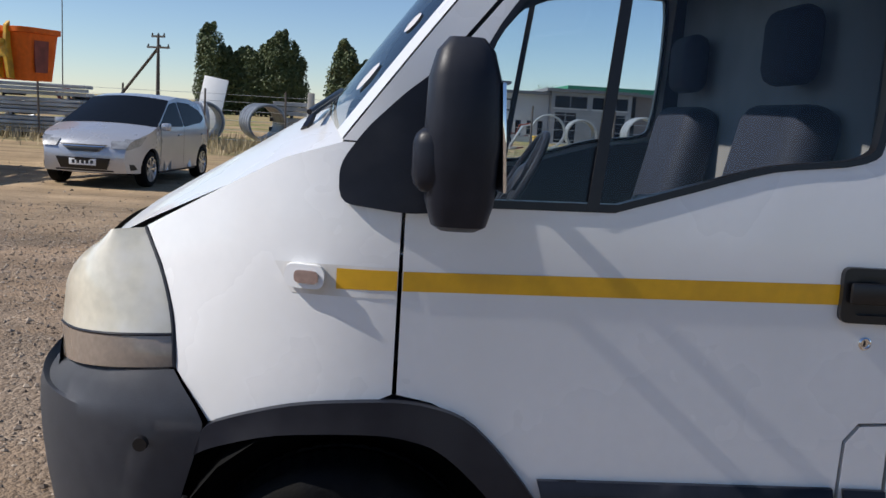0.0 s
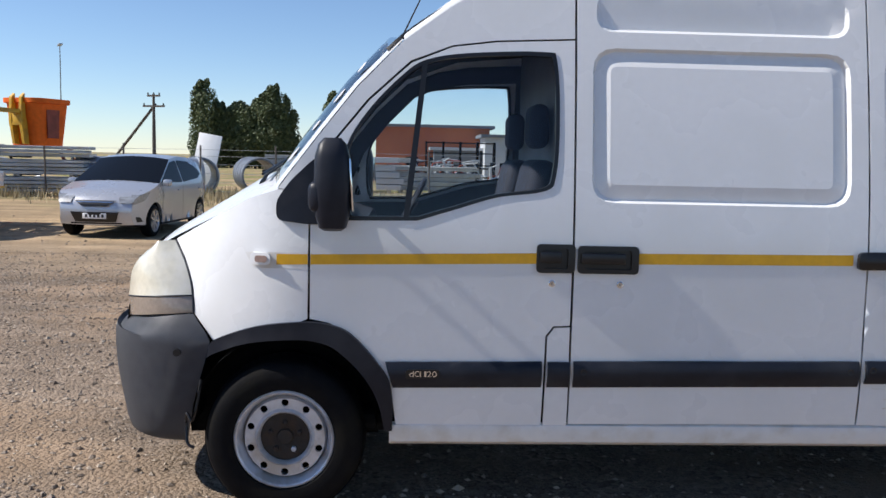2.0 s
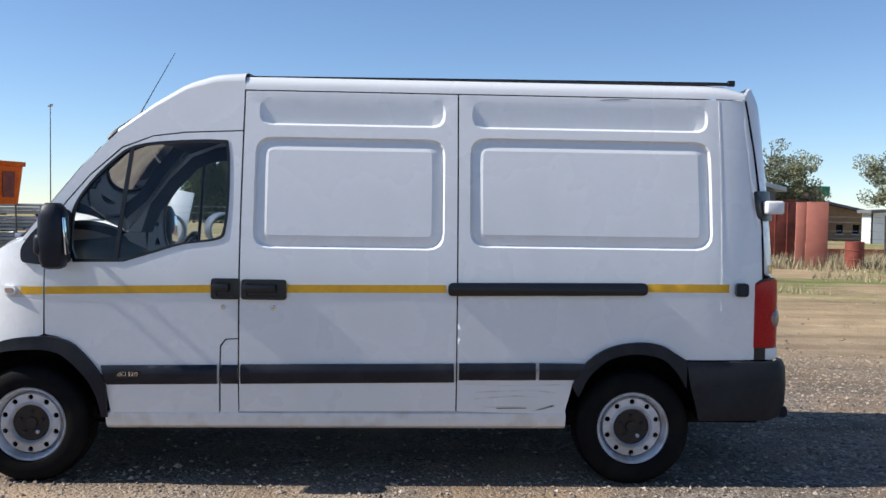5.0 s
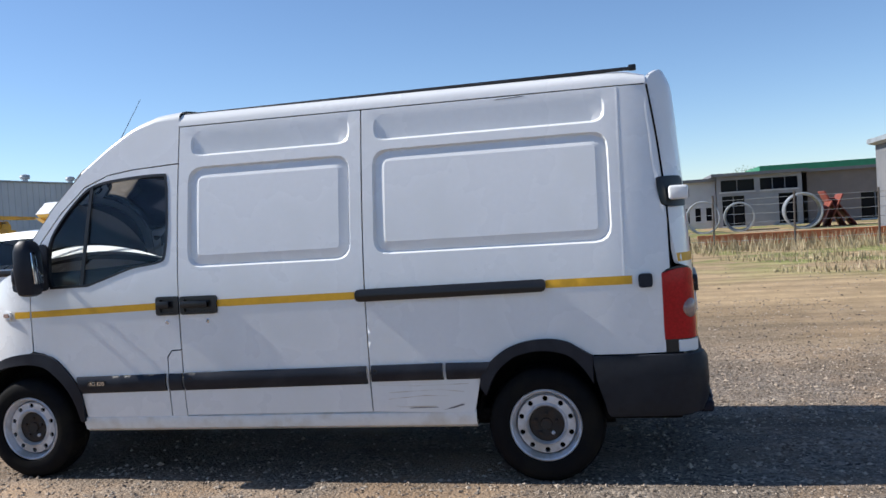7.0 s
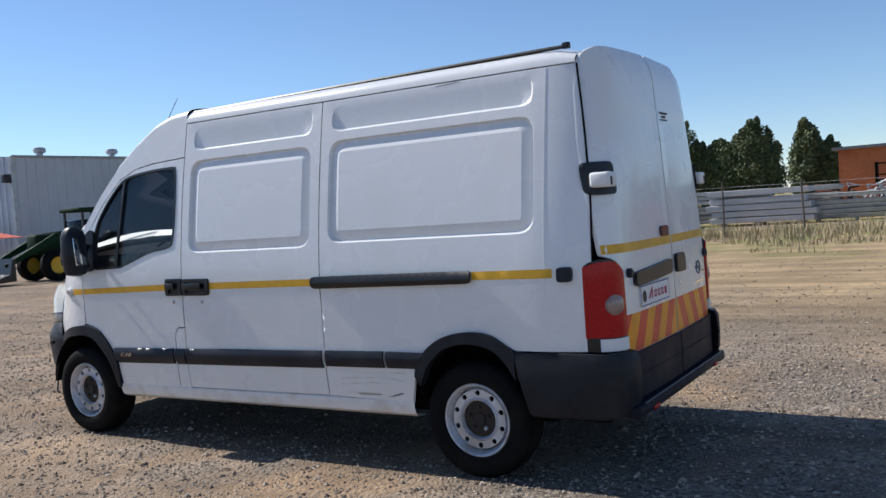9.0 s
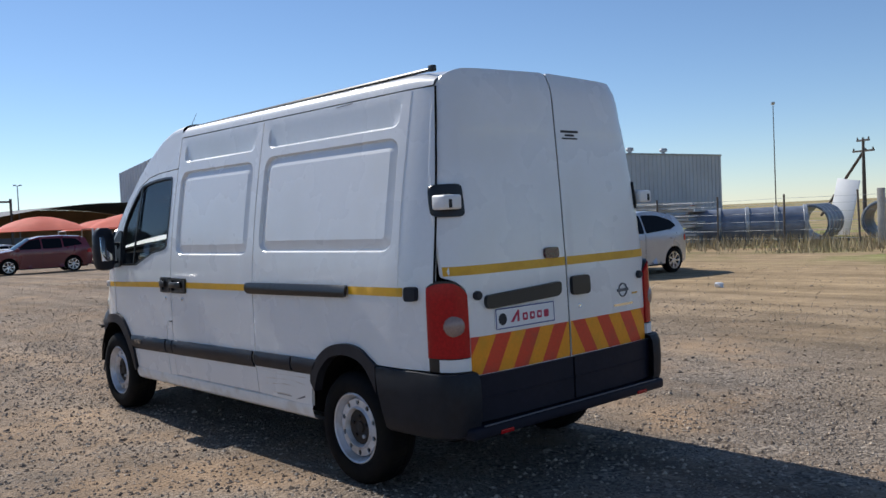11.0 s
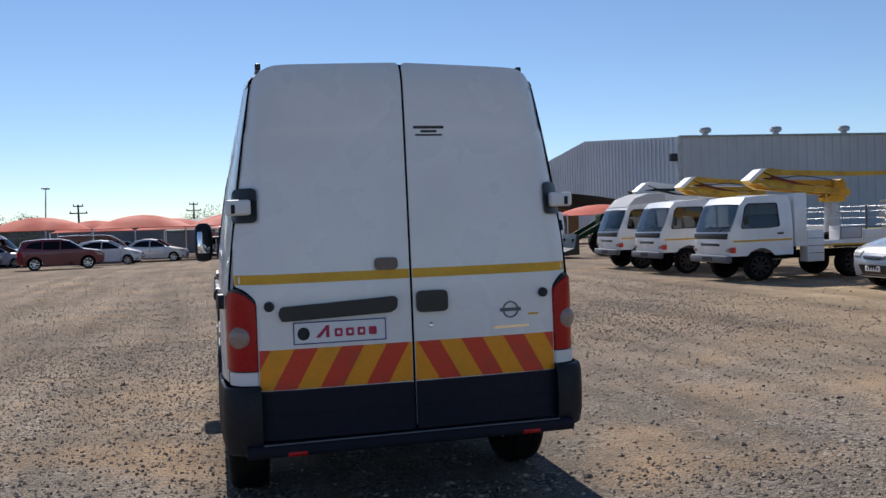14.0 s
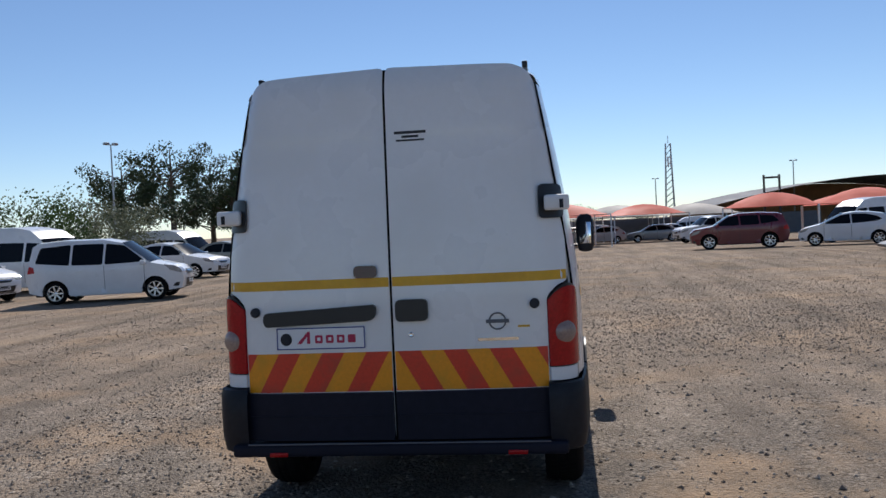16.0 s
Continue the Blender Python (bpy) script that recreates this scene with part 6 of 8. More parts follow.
    for k in range(7):
        bm = bmesh.new()
        bmesh.ops.create_icosphere(bm, subdivisions=2, radius=0.16)
        for v in bm.verts:
            v.co *= 0.8 + 0.4 * rnd.random()
        moved(bm, pose(-1.75 + 0.2 * k, rnd.uniform(-0.5, 0.5), 1.0) @ Matrix.Diagonal((1.4, 1.2, 0.7, 1)))
        part("load_bundle", bm, M["shade_sand"] if k % 2 else M["under"], tr)
    if boom:
        bc = "crane" if not cream else "sheet_white"
        low = Matrix.Translation((0, 0, 0.64)) @ Matrix.Diagonal((0.73, 1, 0.68, 1))
        swing = Matrix.Translation((0.95, 0, 0)) @ Matrix.Rotation(radians(-22 if basket else 0), 4, "Z") @ Matrix.Translation((-0.95, 0, 0)) @ low
        stand = Matrix.Diagonal((0.73, 1, 1, 1))
        bm = bmesh.new()
        spin(bm, [(0.26, 0.92), (0.24, 1.25), (0.2, 1.85), (0.0005, 1.85)], 20, "z", (-1.2, 0, 0))
        part("turret", moved(bm, stand), M[bc] if cream else M["galv"], tr)
        bm = prism(bmesh.new(), [(-1.5, 1.80), (-0.9, 1.80), (-0.85, 1.97), (-1.07, 2.13), (-1.10, 2.5), (-1.4, 2.65), (-1.55, 2.45)], -0.2, 0.2)
        part("slew_block", moved(bm, low), M[bc], tr)
        bm = prism(bmesh.new(), [(-1.4, 2.40), (-1.37, 2.60), (0.6, 2.66), (1.9, 2.70), (1.9, 2.54), (0.6, 2.48)], -0.13, 0.13)
        part("lower_arm", moved(bm, low), M[bc], tr)
        bm = prism(bmesh.new(), [(2.0, 2.66), (1.55, 3.06), (1.2, 3.10), (0.7, 3.02), (0.7, 2.86), (1.6, 2.72), (1.9, 2.56)], -0.17, 0.17)
        part("knuckle", moved(bm, low), M[bc], tr)
        bm = prism(bmesh.new(), [(2.02, 2.68), (1.56, 3.08), (1.35, 3.105), (1.9, 2.61)], -0.178, 0.178)
        part("knuckle_cap", moved(bm, low), M["sheet_white"], tr)
        bm = prism(bmesh.new(), [(1.3, 3.06), (1.3, 2.86), (-1.3, 2.72), (-3.0, 2.70), (-3.0, 2.82), (-1.3, 2.87)], -0.11, 0.11)
        part("upper_arm", moved(bm, swing), M[bc], tr)
        for y in (-0.3, 0.3):
            bm = prism(bmesh.new(), [(-1.5, 2.02), (1.4, 2.36), (1.75, 2.55), (1.4, 2.56), (-1.5, 2.26)], y - 0.07, y + 0.07)
            part("fold_arm", moved(bm, low), M[bc], tr)
        for y in (-0.16, 0.16):
            bm = bmesh.new()
            tube(bm, [(-1.1, y, 2.2), (0.2, y, 2.5), (1.2, y, 2.78)], 0.05, 8)
            part("ram", moved(bm, low), M["rust"] if not cream else M["black"], tr)
        bm = bmesh.new()
        tube(bm, [(-1.2, 0, 2.15), (-0.1, 0, 2.42)], 0.06, 8)
        part("lift_ram", moved(bm, low), M[bc], tr)
        bm = bmesh.new()
        tube(bm, smooth_curve([(1.5, 0.19, 2.95), (0.9, 0.2, 2.74), (0.0, 0.2, 2.78), (-1.3, 0.2, 2.55)], 4), 0.018, 6)
        part("hose", moved(bm, low), M["black"], tr)
        if basket:
            bk = new("basket")
            bk.parent = tr
            bk.matrix_local = Matrix.Translation((0.95, 0, 0)) @ Matrix.Rotation(radians(-22), 4, "Z") @ Matrix.Translation((-3.7, 0, -0.05)) @ Matrix.Diagonal((0.74, 0.74, 0.86, 1)) @ Matrix.Translation((3.75, 0, 0))
            bm = bmesh.new()
            rows = []
            for z, a, c in ((2.10, 0.54, 0.54), (3.20, 0.66, 0.66), (3.22, 0.73, 0.73), (3.34, 0.73, 0.73), (3.34, 0.64, 0.64), (2.25, 0.5, 0.5)):
                ring = []
                for k in range(16):
                    an = (k + 0.5) * math.tau / 16
                    cx, cy = math.cos(an), math.sin(an)
                    ring.append(bm.verts.new((-3.75 + abs(cx) ** 0.35 * (1 if cx > 0 else -1) * a, -0.05 + abs(cy) ** 0.35 * (1 if cy > 0 else -1) * c, z)))
                rows.append(ring)
            for A, B in zip(rows, rows[1:]):
                for k in range(16):
                    bm.faces.new((A[k], A[(k + 1) % 16], B[(k + 1) % 16], B[k]))
            bm.faces.new(rows[0][::-1])
            bm.faces.new(rows[-1])
            part("tub", bm, M["orange"], bk)
            bm = prism(bmesh.new(), [(-3.92, 2.3), (-3.52, 2.3), (-3.48, 3.05), (-3.96, 3.05)], 0.56, 0.60)
            part("side_recess", bm, M["rust"], bk)
            bm = boxed(-4.37, -4.33, -0.3, 0.25, 2.4, 3.0, 0.01)
            part("end_recess", bm, M["orange"], bk)
            for y in (-0.24, 0.14):
                bm = prism(bmesh.new(), [(-3.24, 2.12), (-3.04, 2.14), (-2.92, 2.75), (-2.96, 3.36), (-3.08, 3.46), (-3.1, 2.9)], y - 0.05, y + 0.05)
                part("bracket", bm, M[bc], bk)
            part("bracket_plate", boxed(-3.08, -2.94, -0.3, 0.2, 2.62, 2.95, 0.01), M[bc], bk)
    return tr


# the row of cars round the yard
silver_hatch = build_car(at(-4.95, 14.2, -95.4), "hatch", "silver three-door hatchback parked on gravel beside a crane truck", "car", "car_silver", 3.86, 1.70, 1.51, 0.30)
build_truck(at(-9.15, 13.65, -92), "white crane truck with yellow folding arm and orange basket")
build_truck(at(-12.55, 13.8, -92), "white crane truck with yellow folding arm, cream lockers", basket=False)
build_truck(at(-15.5, 14.0, -92), "white high-roofed crane truck with a pale folded arm", high=True, basket=False, cream=True)
build_car(at(-13.7, -10.56, 102), "mpv", "white people carrier parked on gravel", "car", "car_white", 4.14, 1.66, 1.695, 0.30)
build_car(at(-14.8, -16.2, 75), "hatch", "white small car with dark grille parked on gravel", "car", "car_white", 3.9, 1.68, 1.5, 0.29)
build_car(at(-25.3, -14.1, 82.3), "sedan", "white saloon parked in a row on gravel", "car", "car_white", 4.3, 1.68, 1.48, 0.29)
build_car(at(-30.9, -13.7, 78.1), "sedan", "beige saloon parked in a row on gravel", "car", "car_beige", 4.3, 1.7, 1.48, 0.29)
build_car(at(-33.9, -13.6, 78.6), "hatch", "white hatchback parked in a row on gravel", "car", "car_white", 3.8, 1.66, 1.47, 0.28)
build_car(at(-36.7, -13.2, 78.7), "hatch", "red hatchback parked in a row on gravel", "car", "car_red", 3.9, 1.68, 1.48, 0.28)
build_car(at(-46.2, -14.2, 78.9), "hatch", "dark blue hatchback parked in a row on gravel", "car", "car_navy", 4.0, 1.7, 1.48, 0.29)
build_car(at(-49.8, -13.1, 79.2), "sedan", "silver saloon parked in a row on gravel", "car", "car_silver", 4.4, 1.7, 1.46, 0.29)
build_car(at(-40.6, -8.0, 100), "suv", "dark red estate car standing out of the row", "car", "car_maroon", 4.2, 1.78, 1.6, 0.33)
build_car(at(-46.4, -6.3, 83.6), "hatch", "white hatchback near the red canopies", "car", "car_white", 3.9, 1.68, 1.47, 0.29)
build_car(at(-34.0, 10.1, -98), "suv", "dark red sport utility vehicle on gravel", "suv", "car_maroon", 4.41, 1.82, 1.66, 0.35)
build_car(at(-32.4, 14.5, -108), "hatch", "white five-door hatchback on gravel", "car", "car_white", 3.97, 1.68, 1.46, 0.30)
build_car(at(-37.6, 16.6, -95), "sedan", "pale silver saloon behind other cars", "car", "car_silver", 4.4, 1.72, 1.46, 0.30)
build_car(at(-53.0, 12.0, -75.1), "pickup", "white double-cab pickup near the canopies", "car", "car_white", 5.2, 1.83, 1.8, 0.37)
build_car(at(-66.7, 9.4, -90.2), "sedan", "grey saloon in the far row", "car", "car_grey", 4.5, 1.74, 1.45, 0.30)
build_car(at(-68.8, 5.1, -88.6), "hatch", "white hatchback in the far row", "car", "car_white", 4.0, 1.7, 1.5, 0.30)
build_car(at(-43.0, 1.5, 174.6), "suv", "near-black sport utility vehicle seen from behind", "suv", "car_nearblack", 4.3, 1.8, 1.65, 0.35)
build_car(at(-67.8, -0.6, -0.4), "minibus", "white minibus facing the yard", "minibus", "car_white", 4.8, 1.7, 2.0, 0.32)
build_car(at(-57.7, -8.4, 94.7), "minibus", "silver minibus under the red canopies", "minibus", "car_silver", 5.1, 1.92, 1.95, 0.33)
build_car(at(-19.6, -17.2, 78.6), "minibus", "white high-roofed minibus in the second row", "minibus", "car_white", 5.38, 1.88, 2.28, 0.34)
build_car(at(-36.8, -19.9, 78.5), "minibus", "white high-roofed minibus in the second row", "minibus", "car_white", 5.38, 1.88, 2.28, 0.34)
build_car(at(-56.3, -15.7, 79.1), "minibus", "white minibus with dark windows in the second row", "minibus", "car_white", 5.38, 1.88, 2.28, 0.34)
build_car(at(-42.0, 18.7, -63.8), "minibus", "white high-roofed minibus near the tractor", "minibus", "car_white", 5.38, 1.88, 2.28, 0.34)
build_car(at(-77.4, 14.4, -90), "minibus", "white minibus in the far row", "minibus", "car_white", 5.1, 1.9, 2.1, 0.33)
for k, (cx, cy, paint, shp) in enumerate(((-40.1, -14.4, "car_white", "sedan"), (-54.2, -14.6, "car_silver", "hatch"), (-61.5, -9.9, "car_white", "sedan"), (-64.7, -7.1, "car_maroon", "hatch"), (-69.0, -5.6, "car_grey", "sedan"),
                                     (-72.1, 11.8, "car_silver", "sedan"), (-62.3, 16.9, "car_white", "hatch"), (-28.8, -18.9, "car_white", "hatch"), (-42.7, -18.9, "car_nearblack", "sedan"), (-50.7, -3.9, "car_silver", "sedan"), (-75.3, 5.6, "car_white", "suv"))):
    build_car(at(cx, cy, 80 + (k * 7) % 15), shp, {"car_white": "white", "car_silver": "silver", "car_maroon": "dark red", "car_grey": "grey", "car_nearblack": "black"}[paint] + " car in the rows under the canopies", "car", paint, 4.1, 1.7, 1.48 if shp != "suv" else 1.68, 0.30)


def build_tractor(m):
    t = thing("tractor", "dark green tractor with yellow wheel hubs and a loader", "tractor", m)
    part("engine_cover", boxed(0.3, 2.0, -0.42, 0.42, 1.0, 1.75, 0.12, 3), M["car_green"], t)
    part("cab_frame", boxed(-0.9, 0.3, -0.7, 0.7, 1.2, 2.2, 0.08), M["tint"], t)
    part("cab_roof", boxed(-1.0, 0.45, -0.78, 0.78, 2.5, 2.66, 0.06), M["car_green"], t)
    for x in (-0.85, 0.28):
        for y in (-0.66, 0.66):
            part("cab_post", boxed(x - 0.04, x + 0.04, y - 0.04, y + 0.04, 1.2, 2.52), M["black"], t)
    for s in (-1, 1):
        for x, r, w in ((-0.6, 0.85, 0.5), (1.55, 0.58, 0.38)):
            bm = bmesh.new()
            spin(bm, [(r * 0.55, 0.03), (r * 0.8, 0.0), (r * 0.97, 0.05), (r, 0.1), (r, w - 0.1), (r * 0.97, w), (r * 0.55, w)], 32, "y", (0, 0, 0), True)
            moved(bm, pose(x, s * (1.1) if s < 0 else 1.1, r, 0, 0, 0 if s < 0 else 180))
            wl = part("tyre", bm, M["rubber"], t)
            bm = bmesh.new()
            spin(bm, [(r * 0.56, 0.1), (r * 0.5, 0.06), (r * 0.2, 0.14), (0.0005, 0.14)], 24, "y")
            moved(bm, pose(x, s * 1.1, r, 0, 0, 0 if s < 0 else 180))
            part("hub", bm, M["yellow_plastic"], wl)
        bm = prism(bmesh.new(), [(-0.3, 1.9), (1.4, 1.75), (3.3, 0.75), (3.25, 0.6), (1.3, 1.5), (-0.3, 1.7)], s * 0.62 - 0.06, s * 0.62 + 0.06)
        part("loader_arm", bm, M["car_green"], t)
    bm = prism(bmesh.new(), [(3.1, 0.15), (3.9, 0.1), (3.9, 0.2), (3.3, 0.4), (3.2, 0.95), (3.1, 0.9)], -1.0, 1.0)
    part("bucket", bm, M["black"], t)


build_tractor(at(-23.4, 17.0, -97))


# ---- buildings ----
def wall_sheet(bm, p, q, tops, pitch=0.45, rib=0.05, z0=-1.3):
    """Ribbed sheet wall from p to q; tops: heights at shares of its length."""
    p, q = Vector(p), Vector(q)
    d = q - p
    n = Vector((d.y, -d.x)).normalized()
    k = max(2, int(d.length / pitch))
    cols = []
    for i in range(k + 1):
        for f, off in ((0.0, 0.0), (0.3, 0.0), (0.38, rib), (0.62, rib), (0.7, 0.0)):
            t = (i + f) / k
            if t > 1:
                break
            for (a, za), (c, zc) in zip(tops, tops[1:]):
                if a <= t <= c:
                    zt = za + (zc - za) * (t - a) / (c - a)
            w = p + d * t + n * off
            cols.append((bm.verts.new((w.x, w.y, z0)), bm.verts.new((w.x, w.y, zt))))
    for a, c in zip(cols, cols[1:]):
        bm.faces.new((a[0], c[0], c[1], a[1]))
    return bm


def build_warehouse():
    C1, C2 = Vector((-94.5, 59.4)), Vector((-88.1, 164.8))
    u = (C2 - C1).normalized()
    w = Vector((-u.y, u.x))
    wh = thing("warehouse", "pale grey corrugated sheet warehouse with roof ventilators", "warehouse", pose(0, 0, 0))
    C0, C3 = C1 + w * 59.2, C2 + w * 59.2
    part("long_wall", wall_sheet(bmesh.new(), C1, C2, [(0, 11.85), (1, 11.85)], 1.3, 0.1), M["clad"], wh, smooth=False)
    part("gable_wall", wall_sheet(bmesh.new(), C0, C1, [(0, 12.4), (0.414, 14.65), (1, 11.85)], 1.3, 0.1), M["clad"], wh, smooth=False)
    part("back_wall", wall_sheet(bmesh.new(), C3, C0, [(0, 12.4), (1, 12.4)], 2.5, 0.06), M["clad"], wh, smooth=False)
    part("end_wall", wall_sheet(bmesh.new(), C2, C3, [(0, 11.85), (0.586, 14.65), (1, 12.4)], 2.5, 0.06), M["clad"], wh, smooth=False)
    bm = bmesh.new()
    R1, R2 = C1 + w * 34.7, C2 + w * 34.7
    for a, c, e, f in (((C1, 11.87), (C2, 11.87), (R2, 14.65), (R1, 14.65)), ((R1, 14.65), (R2, 14.65), (C3, 12.42), (C0, 12.42))):
        bm.faces.new([bm.verts.new((p.x, p.y, z)) for p, z in (a, c, e, f)])
    part("roof", bm, M["galv"], wh, smooth=False)
    bm = bmesh.new()
    tube(bm, [(C1.x + 0.1, C1.y, 11.9), (C2.x + 0.1, C2.y, 11.9)], 0.16, 6)
    part("gutter", bm, M["galv"], wh)
    bm = bmesh.new()
    tube(bm, [(C1.x, C1.y, -1.3), (C1.x, C1.y, 11.9)], 0.22, 6)
    part("corner_flashing", bm, M["galv"], wh)
    for k in range(9):
        p = C1 + u * (5 + 10.5 * k) + w * 2.2
        bm = bmesh.new()
        spin(bm, [(0.40, 11.9), (0.40, 12.5), (0.7, 12.6), (0.82, 12.9), (0.7, 13.2), (0.4, 13.3), (0.0005, 13.35)], 14, "z", (p.x, p.y, 0))
        part("ventilator", bm, M["galv"], wh)
    part("wall_lamp", boxed(C1.x - 0.9, C1.x - 0.1, C1.y - 1.0, C1.y + 0.2, 8.7, 9.7, 0.05), M["ink"], wh)
    return wh


build_warehouse()


def block(name, label, category, x0, x1, y0, y1, h, mat, front="y", windows=(), door=None, roof=None, slope=0.0, roof_t=0.2):
    """A plain building; its front faces -y. windows: (x, z, width, height) measured from x0."""
    b = thing(name, label, category, pose(0, 0, 0))
    bm = bmesh.new()
    holes = [[(x0 + x, z), (x0 + x + w, z), (x0 + x + w, z + hh), (x0 + x, z + hh)] for x, z, w, hh in windows]
    sheet(bm, [(x0, 0), (x1, 0), (x1, h + slope), (x0, h)], lambda u, v: Vector((u, y0, v)), holes, step=3.0, edge=2.0, thick=0.25, inward=(0, 1, 0))
    part("front_wall", bm, M[mat], b, smooth=False)
    part("side_wall", boxed(x0, x0 + 0.25, y0 + 0.004, y1, 0, h), M[mat], b, smooth=False)
    part("side_wall", boxed(x1 - 0.25, x1, y0 + 0.004, y1, 0, h + slope), M[mat], b, smooth=False)
    part("rear_wall", boxed(x0, x1, y1, y1 + 0.25, 0, h), M[mat], b, smooth=False)
    bm = bmesh.new()
    prism(bm, [(x0 - 0.35, h), (x1 + 0.35, h + slope), (x1 + 0.35, h + slope + roof_t), (x0 - 0.35, h + roof_t)], y0 - 0.4, y1 + 0.3)
    part("roof", bm, M[roof or "plaster_dark"], b, smooth=False)
    for x, z, w, hh in windows:
        win = new("window")
        win.parent = b
        part("pane", boxed(x0 + x, x0 + x + w, y0 + 0.16, y0 + 0.18, z, z + hh), M["tint"], win)
        part("sill", boxed(x0 + x - 0.05, x0 + x + w + 0.05, y0 - 0.06, y0 + 0.1, z - 0.1, z - 0.003), M["plaster"], win)
        k = max(1, round(w / 0.9))
        for j in range(1, k):
            part("mullion", boxed(x0 + x + j * w / k - 0.03, x0 + x + j * w / k + 0.03, y0 + 0.10, y0 + 0.159, z, z + hh), M["plaster_dark"], win)
    return b


block("brick_building", "orange brick building with a flat parapet", "building", -2.0, 6.3, 60.5, 70.0, 3.85, "brick_orange", windows=((2.2, 0.5, 0.9, 1.2), (3.8, 0.6, 1.0, 1.1)))
block("annex_building", "low grey annex with a thin white roof edge", "building", 2.2, 5.4, 57.8, 60.2, 2.2, "plaster_dark", roof="plaster")
block("plaster_building", "pale grey plastered building with small windows", "building", 5.6, 8.7, 55.6, 62.1, 3.1, "plaster", windows=((0.35, 0.4, 0.38, 1.0), (1.0, 0.4, 0.38, 1.0), (1.75, 0.5, 0.36, 0.9), (2.45, 0.5, 0.36, 0.9)))
block("shed_building", "dark grey industrial shed with wide clerestory windows", "building", 8.75, 14.0, 54.9, 64.5, 3.35, "plaster_shade", windows=((0.2, 2.35, 2.15, 0.75), (2.7, 2.35, 2.3, 0.75), (0.3, 0.1, 1.4, 1.95), (3.8, 0.1, 1.1, 1.95)))
block("brown_building", "low brown-grey plastered building with a pale shutter", "building", 14.4, 27.0, 55.5, 66.0, 3.3, "plaster_brown", windows=((3.2, 0.1, 2.6, 1.7),))
block("green_roof_building", "building with a bright green sheet roof", "building", 16.0, 48.0, 90.0, 102.0, 4.1, "plaster", roof="roof_green", windows=((3, 1.8, 4, 1.2), (9, 1.8, 4, 1.2)), roof_t=1.1)
block("tan_brick_building", "long tan brick building with small dark windows", "building", 27.5, 38.5, 61.0, 71.0, 4.2, "brick_tan", windows=((7.5, 0.5, 0.55, 0.7), (8.8, 0.5, 0.55, 0.7)), slope=-2.4)
block("small_shed", "small dark shed with a pale sheet roof", "shed", 14.5, 18.5, 33.4, 38.0, 3.9, "plaster_dark", roof="galv", slope=-1.1)
block("white_shed", "small white shed with a dark roof", "shed", 33.2, 38.0, 52.3, 53.5, 2.05, "sheet_white", slope=0.3)


def build_container():
    c = thing("container", "dark red shipping container with its doors open", "container", pose(14.9, 25.6, 0, 0, 0, -4) @ Matrix.Diagonal((0.85, 0.85, 0.85, 1)))
    for s in (0, 1):
        bm = wall_sheet(bmesh.new(), (-1.1 if s else 1.2, 6.0 if s else 0.0), (-1.1 if s else 1.2, 0.0 if s else 6.0), [(0, 2.6), (1, 2.6)], 0.28, 0.04, 0.1)
        part("side_wall", bm, M["rust"], c, smooth=False)
    part("roof", boxed(-1.15, 1.25, 0, 6.0, 2.6, 2.66), M["rust"], c)
    part("floor", boxed(-1.15, 1.25, 0, 6.0, 0.05, 0.15), M["rust"], c)
    part("rear_wall", boxed(-1.15, 1.25, 5.95, 6.0, 0.1, 2.6), M["rust"], c)
    part("door_leaf", boxed(-1.12, 0.02, -0.06, 0.0, 0.12, 2.58, 0.01), M["rust"], c)
    part("door_leaf", boxed(0.04, 1.2, -0.06, 0.0, 0.12, 2.58, 0.01), M["rust"], c)
    for x in (-0.8, -0.3, 0.35, 0.85):
        bm = bmesh.new()
        tube(bm, [(x, -0.09, 0.15), (x, -0.09, 2.55)], 0.025, 6)
        part("lock_rod", bm, M["rust"], c)
    for k in range(2):
        part("yellow_mark", boxed(-0.75 + k * 0.35, -0.5 + k * 0.35, -0.066, -0.061, 1.2, 1.38), M["yellow"], c)


build_container()
gate = thing("steel_screen", "faded pink-red steel screen panels standing on the grass", "screen", pose(15.4, 23.1, 0, 0, 0, -12))
part("panel", boxed(-0.50, -0.20, -0.03, 0.03, 0.0, 2.15, 0.01), M["rust_pink"], gate)
part("panel", boxed(-0.18, 0.50, -0.05, 0.01, 0.0, 2.17, 0.01), M["rust_pink"], gate)
drum = thing("oil_drum", "rusty oil drum beside the screens", "drum", pose(16.6, 22.6, 0))
bm = bmesh.new()
spin(bm, [(0.29, 0.0), (0.29, 0.3), (0.305, 0.32), (0.29, 0.34), (0.29, 0.6), (0.305, 0.62), (0.29, 0.64), (0.29, 0.9), (0.27, 0.9), (0.26, 0.86), (0.0005, 0.86)], 24, "z")
part("shell", bm, M["rust"], drum)


